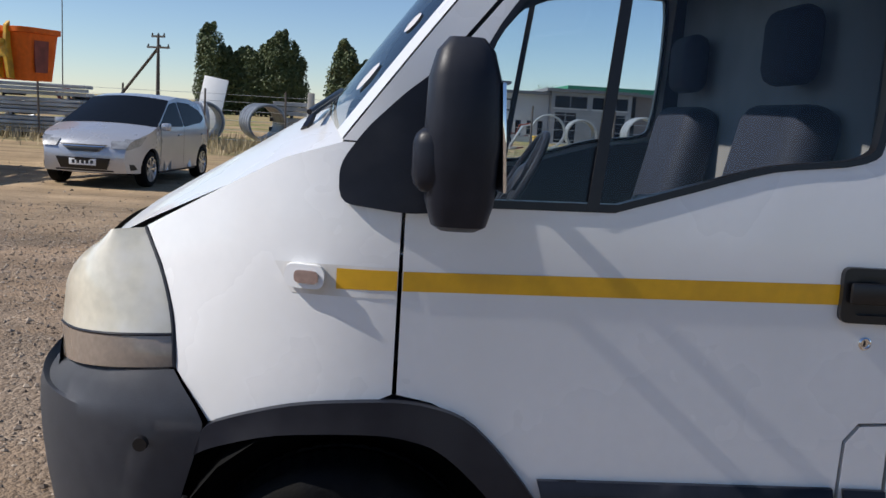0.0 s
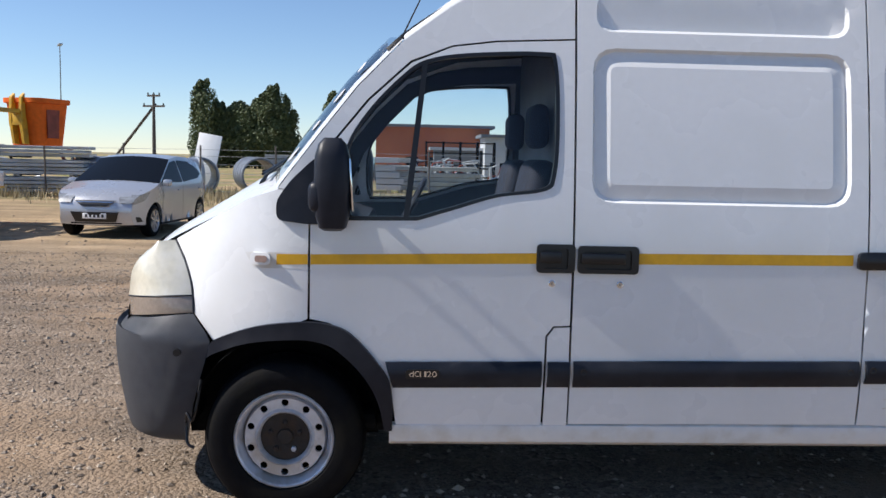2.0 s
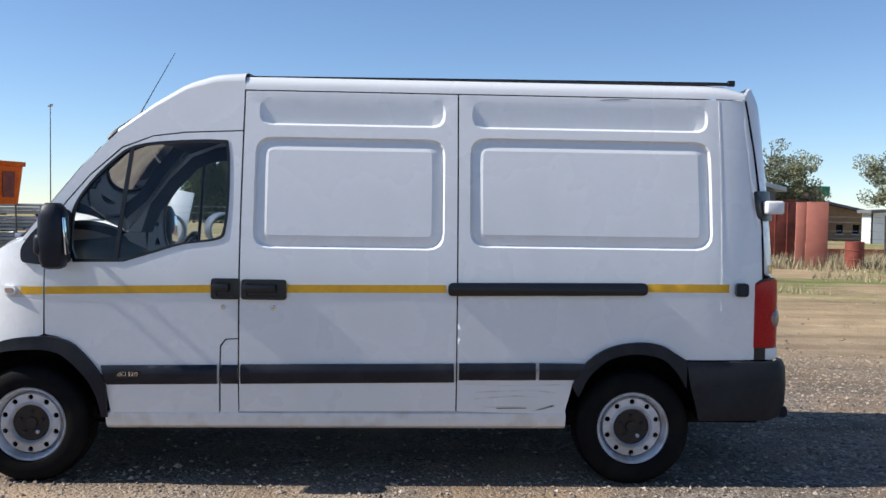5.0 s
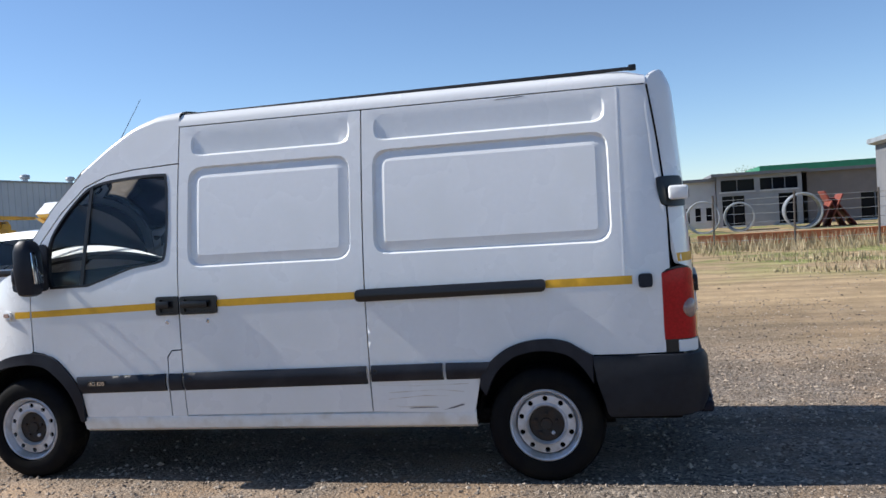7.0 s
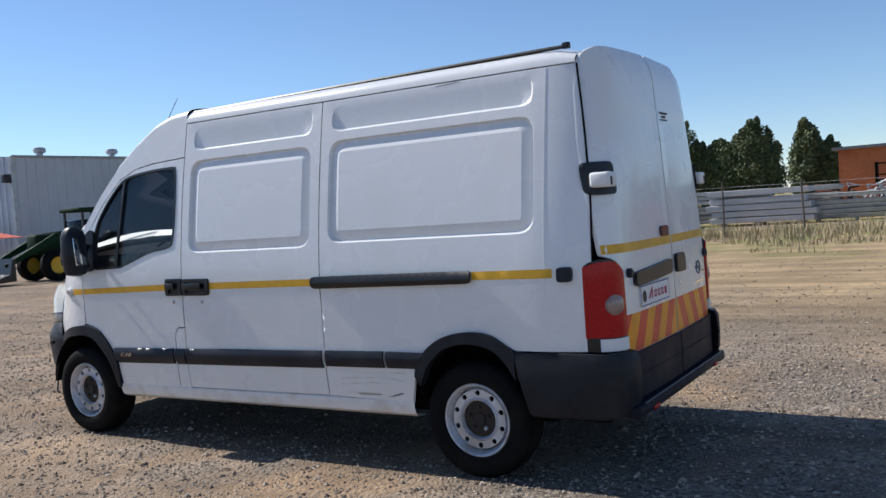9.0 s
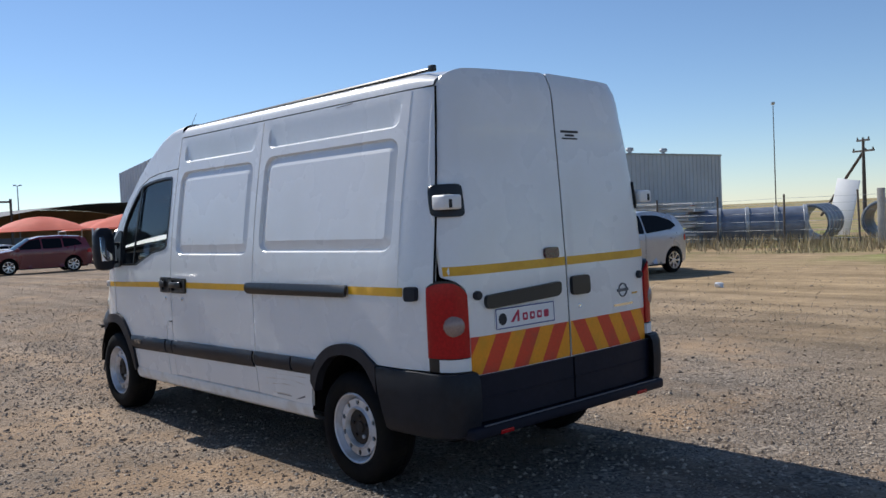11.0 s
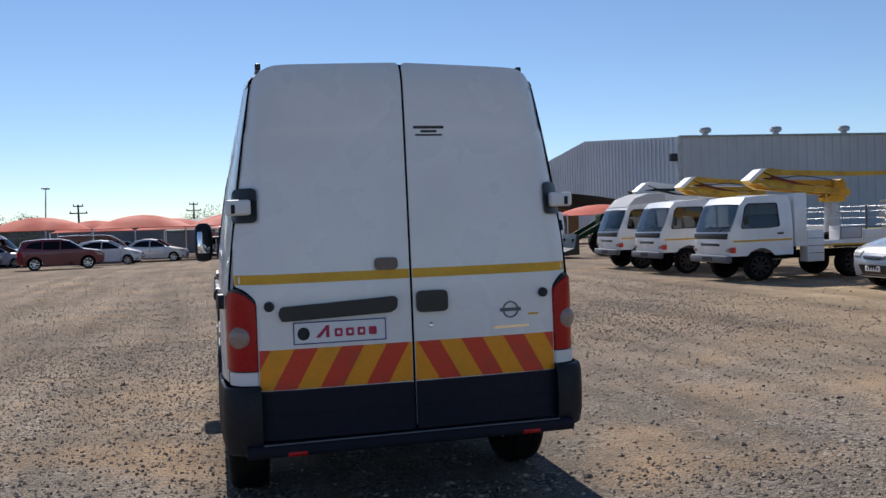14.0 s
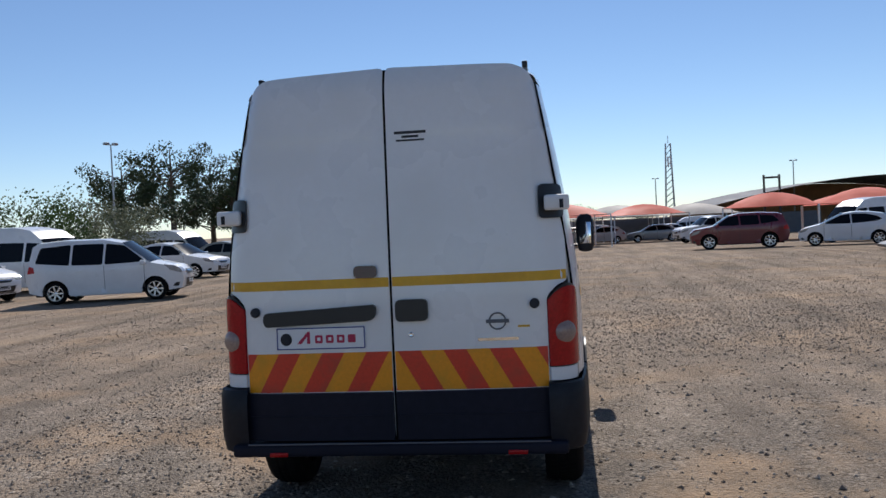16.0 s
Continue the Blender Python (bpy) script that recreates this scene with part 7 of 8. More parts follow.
def build_canopy(x, y, n, pitch, mat, label, heading, span=5.0, h=2.3, rise=0.9):
    """Shade-cloth car port: vaulted sheets over thin posts."""
    c = thing("shade_canopy", label, "canopy", at(x, y, heading))
    for k in range(n):
        bm = bmesh.new()
        g = []
        for i in range(9):
            u = i / 8
            row = []
            for j in range(9):
                v = j / 8
                row.append(bm.verts.new((k * pitch + u * pitch, -span / 2 + v * span, h + rise * (math.sin(u * math.pi) ** 0.8 * math.sin(v * math.pi) ** 0.8))))
            g.append(row)
        for A, B in zip(g, g[1:]):
            for j in range(8):
                bm.faces.new((A[j], A[j + 1], B[j + 1], B[j]))
        part("cloth", bm, M[mat], c)
    for k in range(n + 1):
        for y0 in (-span / 2, span / 2):
            bm = bmesh.new()
            tube(bm, [(k * pitch, y0, 0), (k * pitch, y0, h)], 0.05, 6)
            part("post", bm, M["sheet_white"], c)
        bm = bmesh.new()
        tube(bm, [(k * pitch, -span / 2, h - 0.02), (k * pitch, span / 2, h - 0.02)], 0.03, 6)
        part("beam", bm, M["sheet_white"], c)
    return c


build_canopy(-53.6, -14.6, 3, 6.5, "shade_red", "red shade-cloth car port over parked cars", 98, 6.5)
build_canopy(-64.7, -12.3, 4, 6.0, "shade_red", "red shade-cloth car port over parked cars", 95, 7)
build_canopy(-50.5, 12.6, 2, 5.5, "shade_red", "red shade-cloth car port over parked cars", 75, 7, 2.2, 0.9)
build_canopy(-56.0, 18.7, 2, 7.0, "shade_red", "red shade-cloth car port over parked cars", 75, 7, 2.2, 0.8)
build_canopy(-86.6, 2.9, 2, 8.5, "shade_sand", "sand-coloured shade-cloth car port", 92, 8, 2.4, 1.2)
build_canopy(-79.7, -4.8, 2, 8.0, "shade_sand", "sand-coloured shade-cloth car port", 92, 8, 2.4, 1.2)
part_wall = thing("yard_wall", "low grey wall behind the far car ports", "wall", pose(0, 0, 0))
part("wall_panel", boxed(-92.5, -92.0, -6, 30, -1.3, 1.4), M["plaster_dark"], part_wall)


def build_dome():
    d = thing("arched_hall", "wide dark arched roof hall in the distance", "building", at(-111.4, 34.3, 96) @ Matrix.Diagonal((0.62, 1, 0.92, 1)))
    bm = bmesh.new()
    pts = [(-30 + 60 * k / 20, 3.2 + 3.3 * math.cos((k - 10) / 10 * 1.35)) for k in range(21)]
    for x0, x1 in ((0, 22),):
        A = [bm.verts.new((a, 0, z)) for a, z in pts]
        B = [bm.verts.new((a, -x1, z)) for a, z in pts]
        for k in range(20):
            bm.faces.new((A[k], A[k + 1], B[k + 1], B[k]))
    part("roof", bm, M["plaster_dark"], d)
    bm = bmesh.new()
    bm.faces.new([bm.verts.new((a, -0.5, z - 0.05)) for a, z in pts] + [bm.verts.new((30, -0.5, 0)), bm.verts.new((-30, -0.5, 0))])
    part("end_wall", bm, M["brick_tan"], d)
    for k in range(9):
        bm = boxed(-28 + 7 * k, -27.7 + 7 * k, 0, 0.3, 0, 4.3)
        part("column", bm, M["galv"], d)
    bm = boxed(-30, 30, 0.1, 0.3, 2.6, 2.9)
    part("rail", bm, M["rust"], d)


build_dome()

# far low buildings that close the horizon behind the car park
for x0, x1, y0, hh, mat, label in ((-150, -149, -60, 3.2, "plaster_dark", "long low far shed with a dark roof"), (-160, -159, 40, 3.5, "plaster", "long low far shed with a pale roof")):
    b = thing("far_shed", label, "building", pose(0, 0, 0))
    part("wall", boxed(x0, x1, y0, y0 + 60, -1.3, hh), M[mat], b)
    part("roof", boxed(x0 - 6, x1 + 1, y0 - 1, y0 + 61, hh, hh + 0.3), M["galv"], b)


# ---- poles, mast, fence ----
def pole(name, label, x, y, h, r, mat="galv", head=None, heading=0.0, lean=0.0):
    p = thing(name, label, "pole", at(x, y, heading))
    bm = bmesh.new()
    tube(bm, [(0, 0, -0.1), (lean * 0.5, 0, h * 0.5), (lean, 0, h)], [r, r * 0.85, r * 0.6], 8)
    part("shaft", bm, M[mat], p)
    if head == "lamps":
        for s in (-1, 1):
            part("lamp_head", boxed(lean - 0.14, lean + 0.14, s * 0.3 - 0.17, s * 0.3 + 0.17, h - 0.02, h + 0.14, 0.04), M["galv"], p)
        bm = bmesh.new()
        tube(bm, [(lean, -0.35, h), (lean, 0.35, h)], 0.03, 6)
        part("crossbar", bm, M["galv"], p)
    if head == "arms":
        for z, w in ((h - 0.15, 0.55), (h - 0.95, 0.95)):
            part("crossarm", boxed(-0.07, 0.07, -w, w, z - 0.07, z + 0.07), M[mat], p)
            for s in (-1, 0, 1):
                bm = bmesh.new()
                spin(bm, [(0.05, z + 0.07), (0.07, z + 0.12), (0.04, z + 0.18), (0.07, z + 0.22), (0.0005, z + 0.26)], 10, "z", (0, s * w * 0.9, 0))
                part("insulator", bm, M["hub"], p)
    return p


tp = pole("utility_pole", "dark wooden utility pole with crossarms and a slanting prop", -19.4, 65.4, 6.1, 0.16, "pole_wood", "arms", 72)
bm = bmesh.new()
tube(bm, [(0.1, -0.1, 5.3), (1.2, 5.2, 0.3)], 0.11, 8)
moved(bm, Matrix.Identity(4))
part("prop", bm, M["pole_wood"], tp)
pole("lamp_post", "tall thin galvanised yard lamp post", -26.5, 65.5, 9.6, 0.05, "pole_wood", "lamps", 30)
pole("lamp_post", "tall thin lamp post with two floodlights", -42.8, -26.2, 8.0, 0.07, "galv", "lamps", 60)
pole("lamp_post", "tall thin lamp post leaning slightly", -85.2, -16.6, 7.0, 0.09, "galv", "lamps", 60, 0.4)
pole("utility_pole", "far wooden utility pole with crossarms", -96.9, -15.0, 5.9, 0.15, "pole_wood", "arms", 0)
pole("utility_pole", "far wooden utility pole with crossarms", -108.8, -2.7, 6.3, 0.15, "pole_wood", "arms", 0)
pole("lamp_post", "far thin lamp post", -104.6, 30.4, 8.7, 0.10, "galv", "lamps", 0)
pole("lamp_post", "far thin lamp post", -118.1, 15.0, 8.0, 0.10, "galv", "lamps", 0)
gan = thing("gantry", "far steel gantry of two posts", "gantry", pose(-89.0, 24.2, 0))
for s in (-0.8, 0.8):
    part("post", boxed(-0.1, 0.1, s - 0.1, s + 0.1, 0, 6.3), M["pole_wood"], gan)
part("beam", boxed(-0.12, 0.12, -0.9, 0.9, 5.9, 6.1), M["pole_wood"], gan)


def build_mast(x, y, h):
    m = thing("lattice_mast", "tall pale lattice radio mast", "mast", pose(x, y, 0))
    for sx, sy in ((-1, -1), (1, -1), (1, 1), (-1, 1)):
        bm = bmesh.new()
        tube(bm, [(sx * 1.1, sy * 1.1, 0), (sx * 0.55, sy * 0.55, h)], 0.12, 5)
        part("leg", bm, M["galv"], m)
    for k in range(14):
        z0, z1 = h * k / 14, h * (k + 1) / 14
        a, c = 1.1 - 0.55 * z0 / h, 1.1 - 0.55 * z1 / h
        for s in (-1, 1):
            bm = bmesh.new()
            tube(bm, [(-a, s * a, z0), (c, s * c, z1)], 0.06, 4)
            part("brace", bm, M["galv"], m)
            bm = bmesh.new()
            tube(bm, [(s * a, -a, z0), (s * c, c, z1)], 0.06, 4)
            part("brace", bm, M["galv"], m)
    for k in range(5):
        part("antenna_panel", boxed(1.0 if k % 2 else -1.3, 1.3 if k % 2 else -1.0, -0.6 + 0.3 * k - 0.1, -0.6 + 0.3 * k + 0.2, h * 0.72, h * 0.72 + 2.4), M["sheet_white"], m)
    bm = bmesh.new()
    tube(bm, [(0, 0, h), (0, 0, h + 1.8)], 0.08, 5)
    part("spike", bm, M["galv"], m)


build_mast(-203.3, 27.0, 19.8)


def fence_y(x):
    return 26.2 - 0.02 * x


fence = thing("wire_fence", "thin wire fence on dark posts along dry grass", "fence", pose(0, 0, 0))
rf = random.Random(3)
for k in range(23):
    x = -30 + 2.6 * k
    h = 1.75 + 0.2 * rf.random()
    bm = bmesh.new()
    tube(bm, [(x, fence_y(x), -0.05), (x + 0.05 * rf.uniform(-1, 1), fence_y(x), h)], 0.035, 6)
    part("post", bm, M["pole_wood"], fence)
for z in (0.3, 0.6, 0.9, 1.2, 1.5, 1.7):
    bm = bmesh.new()
    tube(bm, [(-30 + 2.6 * k, fence_y(-30 + 2.6 * k), z + 0.02 * rf.uniform(-1, 1)) for k in range(23)], 0.006, 4)
    part("wire", bm, M["galv"], fence)
whitepost = thing("concrete_post", "pale leaning concrete fence post", "post", pose(-3.2, 26.0, 0))
part("shaft", boxed(-0.1, 0.1, -0.1, 0.1, -0.05, 1.9, 0.02), M["concrete"], whitepost)

# white sheet leaning on the fence
ws_ = thing("white_sheet", "tall plain white sheet leaning on the fence", "board", pose(-8.9, 36.0, 0, 0, 0, -10) @ Matrix.Rotation(radians(9), 4, "Y") @ Matrix.Rotation(radians(-8), 4, "X"))
part("sheet", boxed(-0.54, 0.54, -0.03, 0.03, -0.02, 2.5, 0.008), M["sheet_white"], ws_)


def build_pipe(x, y, heading, length, r, label, mat="pipe"):
    p = thing("pipe_section", label, "pipe", at(x, y, heading))
    bm = bmesh.new()
    spin(bm, [(r, 0), (r, length), (r - 0.06, length), (r - 0.06, 0)], 36, "x", (0, 0, r), True)
    part("shell", bm, M[mat], p)
    for k in range(5):
        bm = bmesh.new()
        xx = length * k / 4
        spin(bm, [(r + 0.002, xx - 0.08), (r + 0.05, xx - 0.06), (r + 0.05, xx + 0.06), (r + 0.002, xx + 0.08)], 36, "x", (0, 0, r), True)
        part("band", bm, M["galv"], p)


build_pipe(-11.2, 27.9, 29, 4.2, 0.70, "large grey-blue pipe section lying behind the fence")
build_pipe(-7.6, 30.5, 106, 4.0, 0.70, "large pipe section with its open end to the yard")
build_pipe(-5.6, 32.4, 106, 4.0, 0.72, "large dark pipe section with its open end to the yard")
build_pipe(7.2, 45.0, 84, 0.5, 0.88, "pale ring of pipe standing behind the fence", "plaster")
build_pipe(9.2, 46.0, 84, 2.2, 0.80, "grey ring of pipe standing behind the fence", "galv")
build_pipe(12.4, 45.0, 84, 2.4, 0.95, "grey ring of pipe standing behind the fence", "galv")
heap = thing("sheet_heap", "brown rusty steel sheets leaning together behind the fence", "scrap", pose(14.2, 46.5, 0))
for k, (hx, hz, lean) in enumerate(((-1.0, 1.6, 30), (-0.4, 1.9, 24), (0.5, 2.2, -28), (1.1, 1.9, -36))):
    part("sheet", moved(boxed(-0.04, 0.04, -0.9, 0.9, 0.0, hz, 0.01), Matrix.Translation((hx, 0.2 * k, 0)) @ Matrix.Rotation(radians(lean), 4, "Y")), M["rust"], heap)


def build_stack(x, y, heading, rows, length, depth, mat, label, thick=0.16, seed=1):
    s = thing("panel_stack", label, "stack", at(x, y, heading))
    rs = random.Random(seed)
    z = 0.15
    for b in range(3):
        part("bearer", boxed(length * (0.1 + 0.4 * b) - 0.08, length * (0.1 + 0.4 * b) + 0.08, 0, depth, 0, 0.15), M["wood"], s)
    for k in range(rows):
        o, e = rs.uniform(-0.12, 0.12), rs.uniform(-0.08, 0.08)
        part("slab", boxed(o, length + o + rs.uniform(-0.2, 0.2), e, depth + e, z, z + thick * 0.86, 0.012, 1), M[mat], s)
        z += thick
        if k % 4 == 3:
            z += 0.08
    return s


build_stack(-14.6, 26.2, 8, 11, 4.2, 1.2, "galv", "stack of grey metal planks behind the trucks", 0.13, 2)
build_stack(-20.2, 25.9, 7.3, 9, 3.6, 1.2, "galv", "stack of grey metal planks behind the trucks", 0.15, 3)
build_stack(-6.1, 36.2, 6, 7, 4.0, 1.3, "concrete", "stack of pale concrete slabs behind the fence", 0.2, 4)
build_stack(-4.2, 35.0, -0.3, 5, 4.2, 1.3, "plaster", "stack of pale panels behind the fence", 0.28, 5)
build_stack(-0.2, 35.8, 6.4, 5, 3.8, 1.2, "concrete", "low stack of concrete slabs behind the fence", 0.2, 6)
build_stack(-4.4, 39.3, -2, 5, 5.2, 1.3, "concrete", "stack of pale concrete slabs behind the fence", 0.28, 7)
build_stack(-29.6, 33.9, 8.3, 9, 5.0, 1.2, "concrete", "stack of concrete slabs behind the trucks", 0.2, 8)
build_stack(-22.3, 36.1, -5.7, 8, 4.2, 1.2, "concrete", "stack of concrete slabs behind the trucks", 0.2, 9)


def build_scrap(x, y, label, n, seed, mats, size=1.6):
    s = thing("scrap_heap", label, "scrap", pose(x, y, 0))
    rs = random.Random(seed)
    for k in range(n):
        a = Vector((rs.uniform(-2.2, 2.2), rs.uniform(-0.8, 0.8), 0))
        c = a + Vector((rs.uniform(-0.9, 0.9), rs.uniform(-0.4, 0.4), rs.uniform(0.7, size)))
        bm = bmesh.new()
        tube(bm, [a, c], rs.uniform(0.03, 0.07), 5)
        q = Vector((rs.uniform(0.3, 0.8), 0, rs.uniform(-0.2, 0.2)))
        tube(bm, [c, c + q], 0.04, 5)
        tube(bm, [a, a + q], 0.04, 5)
        tube(bm, [(a + c) / 2, (a + c) / 2 + q], 0.035, 5)
        part("steel_frame", bm, M[rs.choice(mats)], s)


build_scrap(2.7, 40.8, "tangle of grey steel frames behind the fence", 26, 1, ["galv", "plaster", "under", "rust"])
build_scrap(0.3, 41.7, "tangle of dark steel frames behind the fence", 18, 2, ["under", "rust", "galv"])
build_scrap(-12.7, 29.0, "tangle of dark steel parts behind the hatchback", 14, 4, ["under", "galv", "rust"], 1.5)
bin_ = thing("yellow_bin", "yellow plastic bin behind the fence", "bin", pose(5.6, 36.6, 0))
bm = prism(bmesh.new(), [(-0.24, 0.0), (0.24, 0.0), (0.31, 0.72), (-0.31, 0.72)], -0.28, 0.28)
part("tub", bm, M["yellow_plastic"], bin_)
part("lid", boxed(-0.34, 0.34, -0.31, 0.31, 0.72, 0.78, 0.02), M["yellow_plastic"], bin_)
lw = thing("kerb_wall", "low red brick wall behind the fence", "wall", pose(0, 0, 0))
part("wall_body", boxed(6.0, 24.0, 28.5, 28.8, 0, 0.45), M["brick_orange"], lw)
dark = thing("dark_racks", "dark steel racks against the orange building", "rack", pose(3.9, 47.3, 0))
for k in range(5):
    part("rack_post", boxed(-2.5 + k * 1.0, -2.4 + k * 1.0, 0, 0.9, 0, 2.6), M["under"], dark)
for z in (0.5, 1.2, 1.9, 2.5):
    part("rack_shelf", boxed(-2.5, 1.6, 0, 0.9, z, z + 0.06), M["under"], dark)


# ---- trees ----
def leaf_cloud(bm, centre, radius, n, size, rs, squash=(1, 1, 1)):
    for _ in range(n):
        while True:
            d = Vector((rs.uniform(-1, 1), rs.uniform(-1, 1), rs.uniform(-1, 1)))
            if 0.25 < d.length < 1:
                break
        p = Vector(centre) + Vector((d.x * squash[0], d.y * squash[1], d.z * squash[2])) * radius
        a = Vector((rs.uniform(-1, 1), rs.uniform(-1, 1), rs.uniform(-1, 1))).normalized()
        b = a.orthogonal().normalized()
        c = a.cross(b)
        s = size * rs.uniform(0.6, 1.4)
        v = [bm.verts.new(p + b * s), bm.verts.new(p + c * s * 0.7), bm.verts.new(p - b * s), bm.verts.new(p - c * s * 0.7)]
        bm.faces.new(v)


def build_tree(x, y, h, label, kind="gum", seed=1, leaf="leaf_dark", wide=1.0, dense_=1.0):
    rs = random.Random(seed)
    t = thing("tree", label, "tree", pose(x, y, 0))
    bm = bmesh.new()
    clumps = []
    if kind == "poplar":
        tube(bm, [(0, 0, -0.1), (0.05, 0, h * 0.5), (0, 0.05, h * 0.95)], [0.18, 0.12, 0.03], 7)
        for k in range(int(34 * dense_)):
            z = h * (0.10 + 0.86 * k / (34 * dense_))
            wdt = wide * (0.10 + 0.16 * math.sin(min(1, (z / h) * 1.15) * math.pi) ** 0.7) * h
            a = rs.uniform(0, math.tau)
            d = wdt * rs.uniform(0.2, 0.75)
            clumps.append((Vector((d * math.cos(a), d * math.sin(a), z + 0.3)), wdt * rs.uniform(0.4, 0.66), (0.85, 0.85, 1.4)))
            tube(bm, [(0, 0, z * 0.85), (d * math.cos(a) * 0.8, d * math.sin(a) * 0.8, z)], [0.04, 0.015], 4)
    elif kind == "bush":
        tube(bm, [(0, 0, -0.1), (0.1, 0, h * 0.4)], [0.15, 0.06], 6)
        for k in range(int(18 * dense_)):
            a, d = rs.uniform(0, math.tau), rs.uniform(0, 0.55) * h * wide
            clumps.append((Vector((d * math.cos(a), d * math.sin(a), h * rs.uniform(0.2, 0.8))), h * rs.uniform(0.16, 0.26), (1.1, 1.1, 0.9)))
    else:
        tube(bm, [(0, 0, -0.1), (0.15, 0.1, h * 0.3), (0.0, 0.0, h * 0.6), (0.2, 0.1, h * 0.9)], [0.32 * h / 10, 0.24 * h / 10, 0.15 * h / 10, 0.03], 8)
        for k in range(int(17 * dense_)):
            z0 = h * rs.uniform(0.28, 0.8)
            a = rs.uniform(0, math.tau)
            d = h * rs.uniform(0.12, 0.32) * wide
            z1 = z0 + h * rs.uniform(0.05, 0.2)
            e = Vector((d * math.cos(a), d * math.sin(a), min(z1, h * 0.97)))
            tube(bm, [(0.08, 0.03, z0), (e.x * 0.5, e.y * 0.5, (z0 + e.z) / 2 + 0.1), e], [0.07 * h / 10, 0.04 * h / 10, 0.012], 5)
            clumps.append((e, h * rs.uniform(0.07, 0.12), (1.1, 1.1, 0.8)))
            clumps.append((e * 0.8 + Vector((rs.uniform(-0.4, 0.4), rs.uniform(-0.4, 0.4), 0.5)), h * rs.uniform(0.05, 0.09), (1.1, 1.1, 0.8)))
    part("trunk", bm, M["bark"], t)
    bm = bmesh.new()
    for c, r, sq in clumps:
        leaf_cloud(bm, c, r, int(170 if kind != "poplar" else 330), 0.017 * h ** 0.5 * 1.7 if kind != "poplar" else 0.13, rs, sq)
    crown = part("crown", bm, M[leaf], t, smooth=False)
    return t


for k, (x, y, h, w) in enumerate(((-23.2, 98.0, 9.9, 1.0), (-21.6, 98.5, 7.4, 1.2), (-20.2, 98.6, 7.2, 1.3), (-18.8, 98.6, 7.4, 1.3), (-17.4, 98.5, 7.6, 1.2), (-16.2, 98.2, 8.4, 1.0), (-15.2, 98.0, 9.4, 1.0),
                               (-14.0, 98.5, 8.0, 0.9), (-6.4, 75.5, 7.1, 0.95), (-5.5, 76.2, 5.6, 0.9), (-4.5, 75.6, 5.4, 1.0))):
    build_tree(x, y, h, "tall dark green poplar in a windbreak row", "poplar", 10 + k, "leaf_poplar", w)
build_tree(-49.4, -25.4, 9.2, "tall open gum tree with grey-green leaves", "gum", 31, "leaf_dark", 0.9)
for k, (x, y, h) in enumerate(((-52.6, -22.2, 8.6), (-56.1, -21.5, 8.0), (-51.1, -30.0, 8.6), (-58.6, -18.4, 9.8), (-56.8, -25.6, 9.0), (-53.4, -19.8, 7.6))):
    build_tree(x, y, h * 0.96, "dark spreading gum tree against the light", "gum", 40 + k, "leaf_dark", 1.15, 1.6)
for k, (x, y, h) in enumerate(((-27.4, -21.0, 4.4), (-25.8, -23.4, 4.8), (-29.6, -18.5, 3.6), (-32.7, -22.5, 4.2), (-22.0, -25.0, 4.6))):
    build_tree(x, y, h, "leafy green bush behind the parked cars", "bush", 60 + k, "leaf_green" if k < 2 else "leaf_grey", 1.0, 1.6)
for k, (x, y, h) in enumerate(((-106.4, -22.7, 5.6), (-111.1, -26.2, 5.0), (-102.7, -29.1, 4.6), (-119.3, 0.3, 7.2), (-120.4, -3.9, 5.6), (-118.2, 4.2, 5.2), (-126.7, 23.5, 4.6), (-131.0, 13.2, 4.6), (-137.3, 36.9, 4.6), (-128.9, 44.7, 4.4), (-97.6, -32.0, 4.4))):
    build_tree(x, y, h, "dark rounded far tree", "bush", 80 + k, "leaf_dark", 1.1, 1.3)
for k, (x, y, h) in enumerate(((29.0, 59.5, 7.6), (31.4, 59.8, 7.0), (42.0, 65.5, 7.4), (45.0, 65.8, 7.8))):
    build_tree(x, y, h, "sparse grey-green gum tree behind the sheds", "gum", 100 + k, "leaf_grey", 1.1, 1.2)
build_tree(16.5, 108.0, 6.4, "dark green tree behind the green roof", "bush", 120, "leaf_green", 0.5)


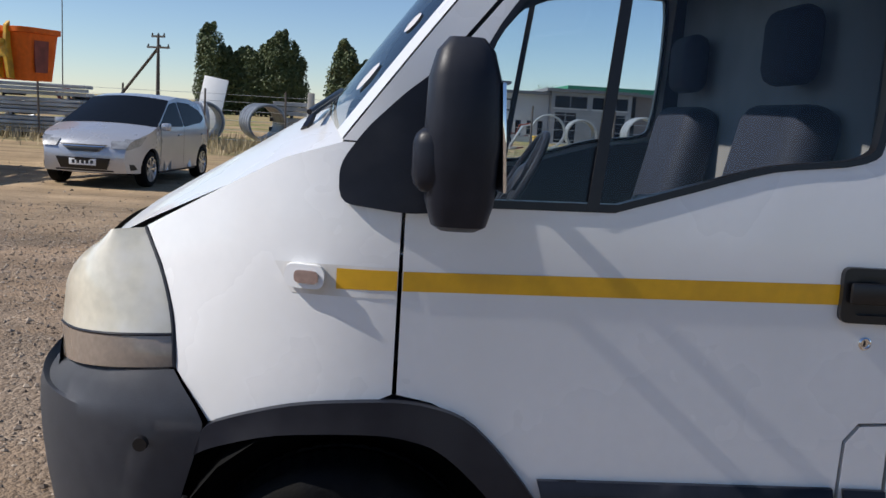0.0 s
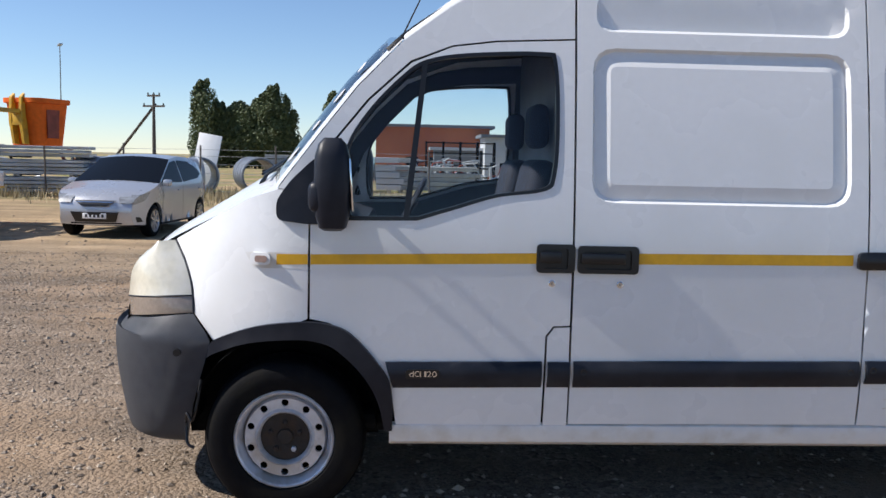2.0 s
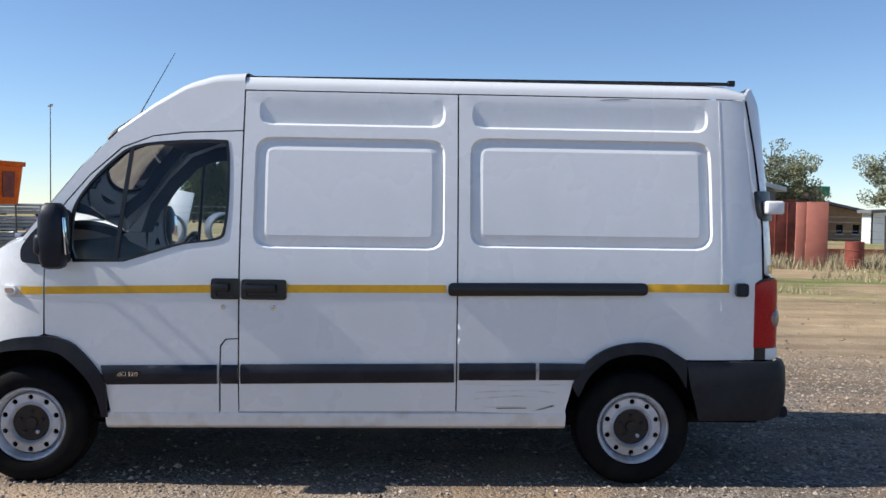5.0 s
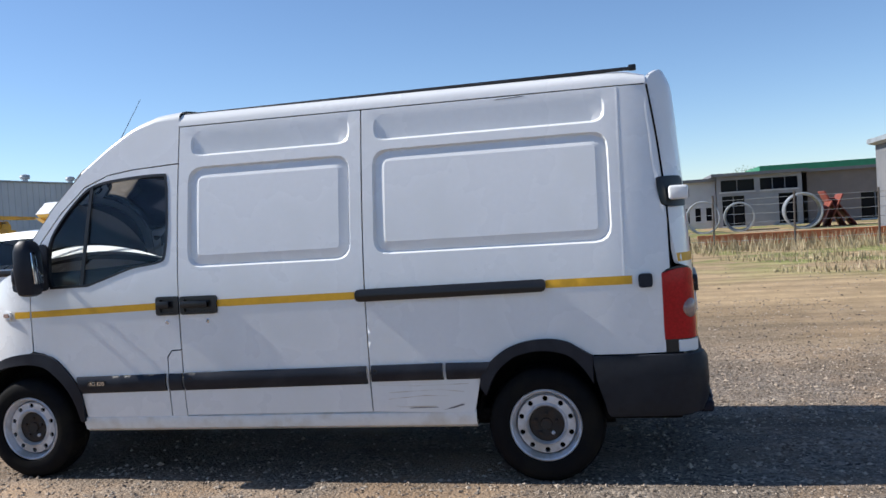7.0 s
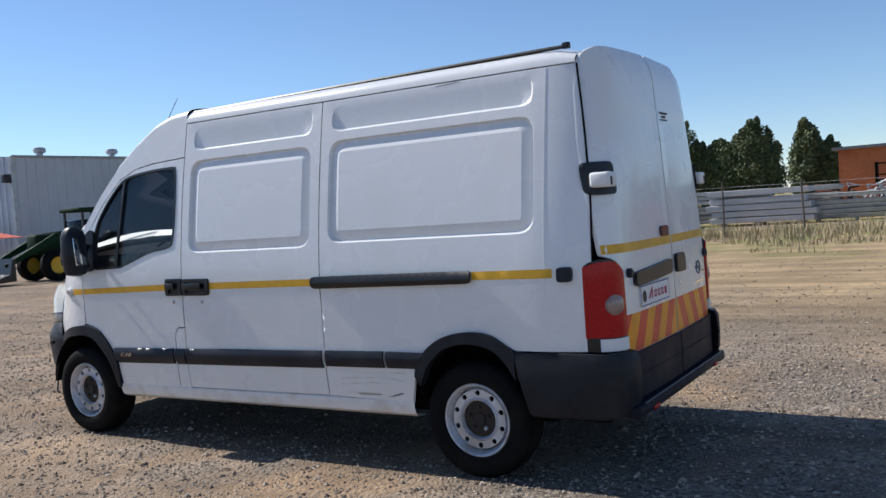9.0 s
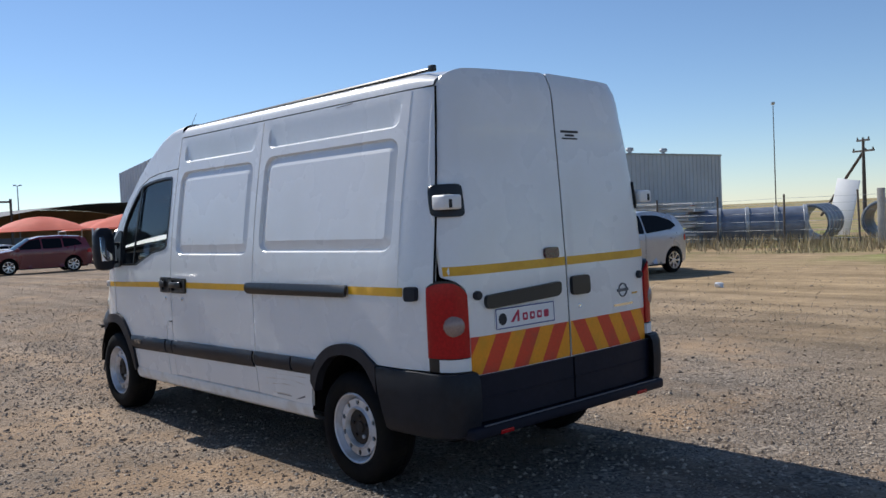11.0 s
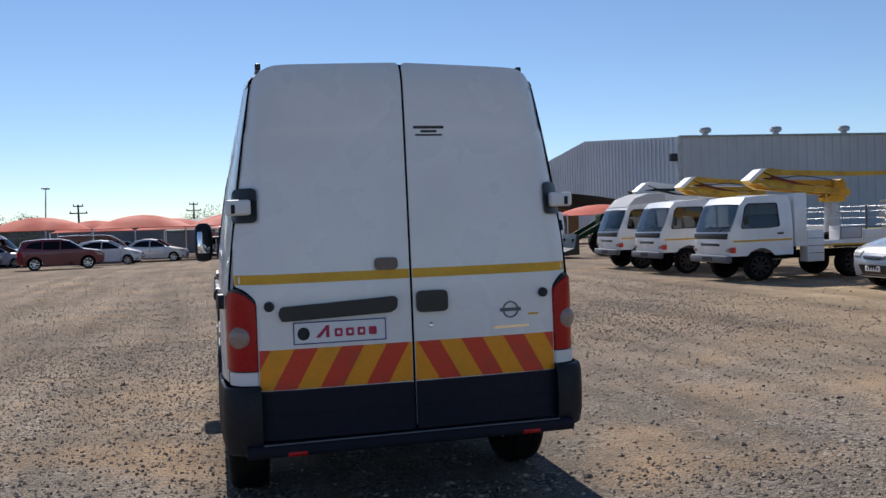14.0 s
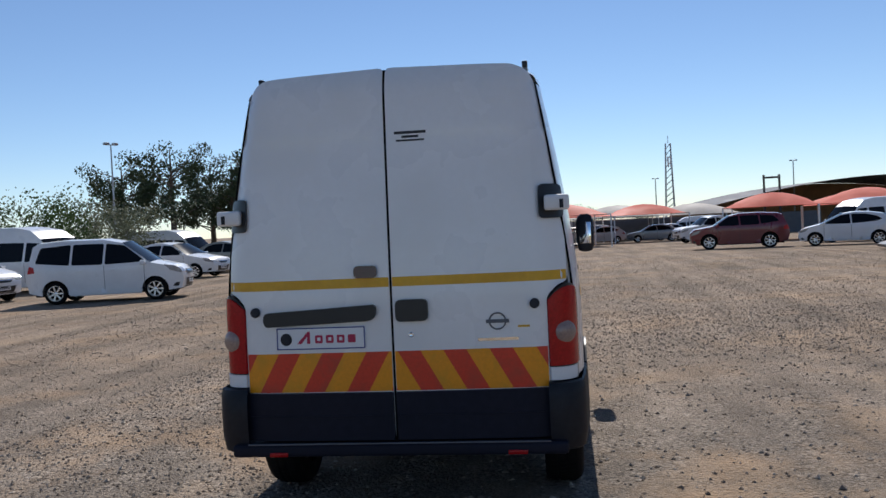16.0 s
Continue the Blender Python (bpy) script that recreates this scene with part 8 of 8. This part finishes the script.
# ---- loose ground cover ----
def build_stones():
    """Loose stones over the near yard."""
    rs = np.random.RandomState(4)
    base = np.array([(1, 0, 0), (-1, 0, 0), (0, 1, 0), (0, -1, 0), (0, 0, 1), (0, 0, -0.6)], float)
    tri = np.array([(0, 2, 4), (2, 1, 4), (1, 3, 4), (3, 0, 4), (2, 0, 5), (1, 2, 5), (3, 1, 5), (0, 3, 5)])
    spots = []
    for x0, x1, y0, y1, n, s0, s1 in ((-4, 9, -2.6, 0.3, 16000, 0.004, 0.013), (-6, -1, 0.2, 8, 9000, 0.005, 0.015), (4.0, 9.0, 0.3, 5.0, 9000, 0.005, 0.015), (-12, 7, -7, 10, 26000, 0.006, 0.016), (-24, 14, -12, 18, 12000, 0.008, 0.02)):
        xy = np.c_[rs.uniform(x0, x1, n), rs.uniform(y0, y1, n)]
        spots.append(np.c_[xy, rs.uniform(s0, s1, n) * (0.5 + rs.rand(n))])
    spots = np.concatenate(spots)
    n = len(spots)
    ang = rs.uniform(0, math.tau, n)
    sc = spots[:, 2:3] * rs.uniform(0.6, 1.4, (n, 3)) * np.array([1, 1, 0.62])
    v = base[None] * (1 + 0.25 * rs.uniform(-1, 1, (n, 6, 1))) * sc[:, None]
    c, s = np.cos(ang)[:, None], np.sin(ang)[:, None]
    vx = v[..., 0] * c - v[..., 1] * s + spots[:, 0:1]
    vy = v[..., 0] * s + v[..., 1] * c + spots[:, 1:2]
    vz = v[..., 2] + spots[:, 2:3] * 0.2
    verts = np.stack([vx, vy, vz], -1).reshape(-1, 3)
    faces = (tri[None] + 6 * np.arange(n)[:, None, None]).reshape(-1, 3)
    me = bpy.data.meshes.new("loose_stones")
    me.from_pydata(verts.tolist(), [], faces.tolist())
    me.materials.append(stone_mix)
    tagged(new("loose_stones", me), "scattered loose grey and tan gravel stones", "gravel", kind="stuff")


def island_material(name, a, c):
    m = bpy.data.materials.new(name)
    m.use_nodes = True
    t = m.node_tree
    b = t.nodes["Principled BSDF"]
    b.inputs["Roughness"].default_value = 0.92
    b.inputs["Specular IOR Level"].default_value = 0.2
    geo = t.nodes.new("ShaderNodeNewGeometry")
    ramp = t.nodes.new("ShaderNodeMix")
    ramp.data_type = "RGBA"
    ramp.inputs["A"].default_value = (*a, 1)
    ramp.inputs["B"].default_value = (*c, 1)
    t.links.new(geo.outputs["Random Per Island"], ramp.inputs["Factor"])
    t.links.new(ramp.outputs["Result"], b.inputs["Base Color"])
    return m


stone_mix = island_material("stone_mix", (0.12, 0.092, 0.072), (0.50, 0.41, 0.32))
grass_mix = island_material("grass_mix", (0.27, 0.22, 0.12), (0.50, 0.42, 0.28))
build_stones()


def build_grass():
    """Dry grass blades along the fence and over the field."""
    rs = np.random.RandomState(9)
    out_v, out_f = [], []

    def tuft(n, x, y, h0, h1):
        k = len(x)
        a = rs.uniform(0, math.tau, k)
        h = rs.uniform(h0, h1, k)
        w = 0.010 + 0.012 * rs.rand(k)
        lx, ly = rs.uniform(-0.35, 0.35, k) * h, rs.uniform(-0.35, 0.35, k) * h
        p0 = np.c_[x - w * np.cos(a), y - w * np.sin(a), np.zeros(k)]
        p1 = np.c_[x + w * np.cos(a), y + w * np.sin(a), np.zeros(k)]
        p2 = np.c_[x + lx, y + ly, h]
        s = sum(len(v) for v in out_v)
        out_v.append(np.stack([p0, p1, p2], 1).reshape(-1, 3))
        out_f.append(s + np.arange(3 * k).reshape(-1, 3))

    n = 13000
    x = rs.uniform(-28, 30, n)
    y = 26.6 - 0.02 * x + np.abs(rs.normal(0, 1.6, n)) * rs.choice([-1, 1], n)
    tuft(n, x, y, 0.15, 0.6)
    n = 30000
    x, y = rs.uniform(-6, 34, n), rs.uniform(12, 28, n)
    keep = ((y + 0.55 * x) > 19) & (np.sin(x * 0.9) + np.cos(y * 1.1 + x * 0.4) > 0.3)
    tuft(n, x[keep], y[keep], 0.05, 0.22)
    n = 2600
    x, y = rs.uniform(13, 20, n), 23.6 + rs.normal(0, 0.9, n)
    tuft(n, x, y, 0.12, 0.5)
    me = bpy.data.meshes.new("dry_grass")
    me.from_pydata(np.concatenate(out_v).tolist(), [], np.concatenate(out_f).tolist())
    me.materials.append(grass_mix)
    tagged(new("dry_grass", me), "dry straw-coloured grass along the fence", "grass", kind="stuff")


build_grass()
litter = thing("litter", "small crumpled white scrap on the gravel", "litter", pose(-1.0, 12.2, 0.0))
bm = bmesh.new()
bmesh.ops.create_icosphere(bm, subdivisions=2, radius=0.1)
rl = random.Random(2)
for v in bm.verts:
    v.co *= rl.uniform(0.6, 1.2)
    v.co.z = max(0.0, v.co.z * 0.6 + 0.04)
part("scrap", bm, M["sheet_white"], litter)
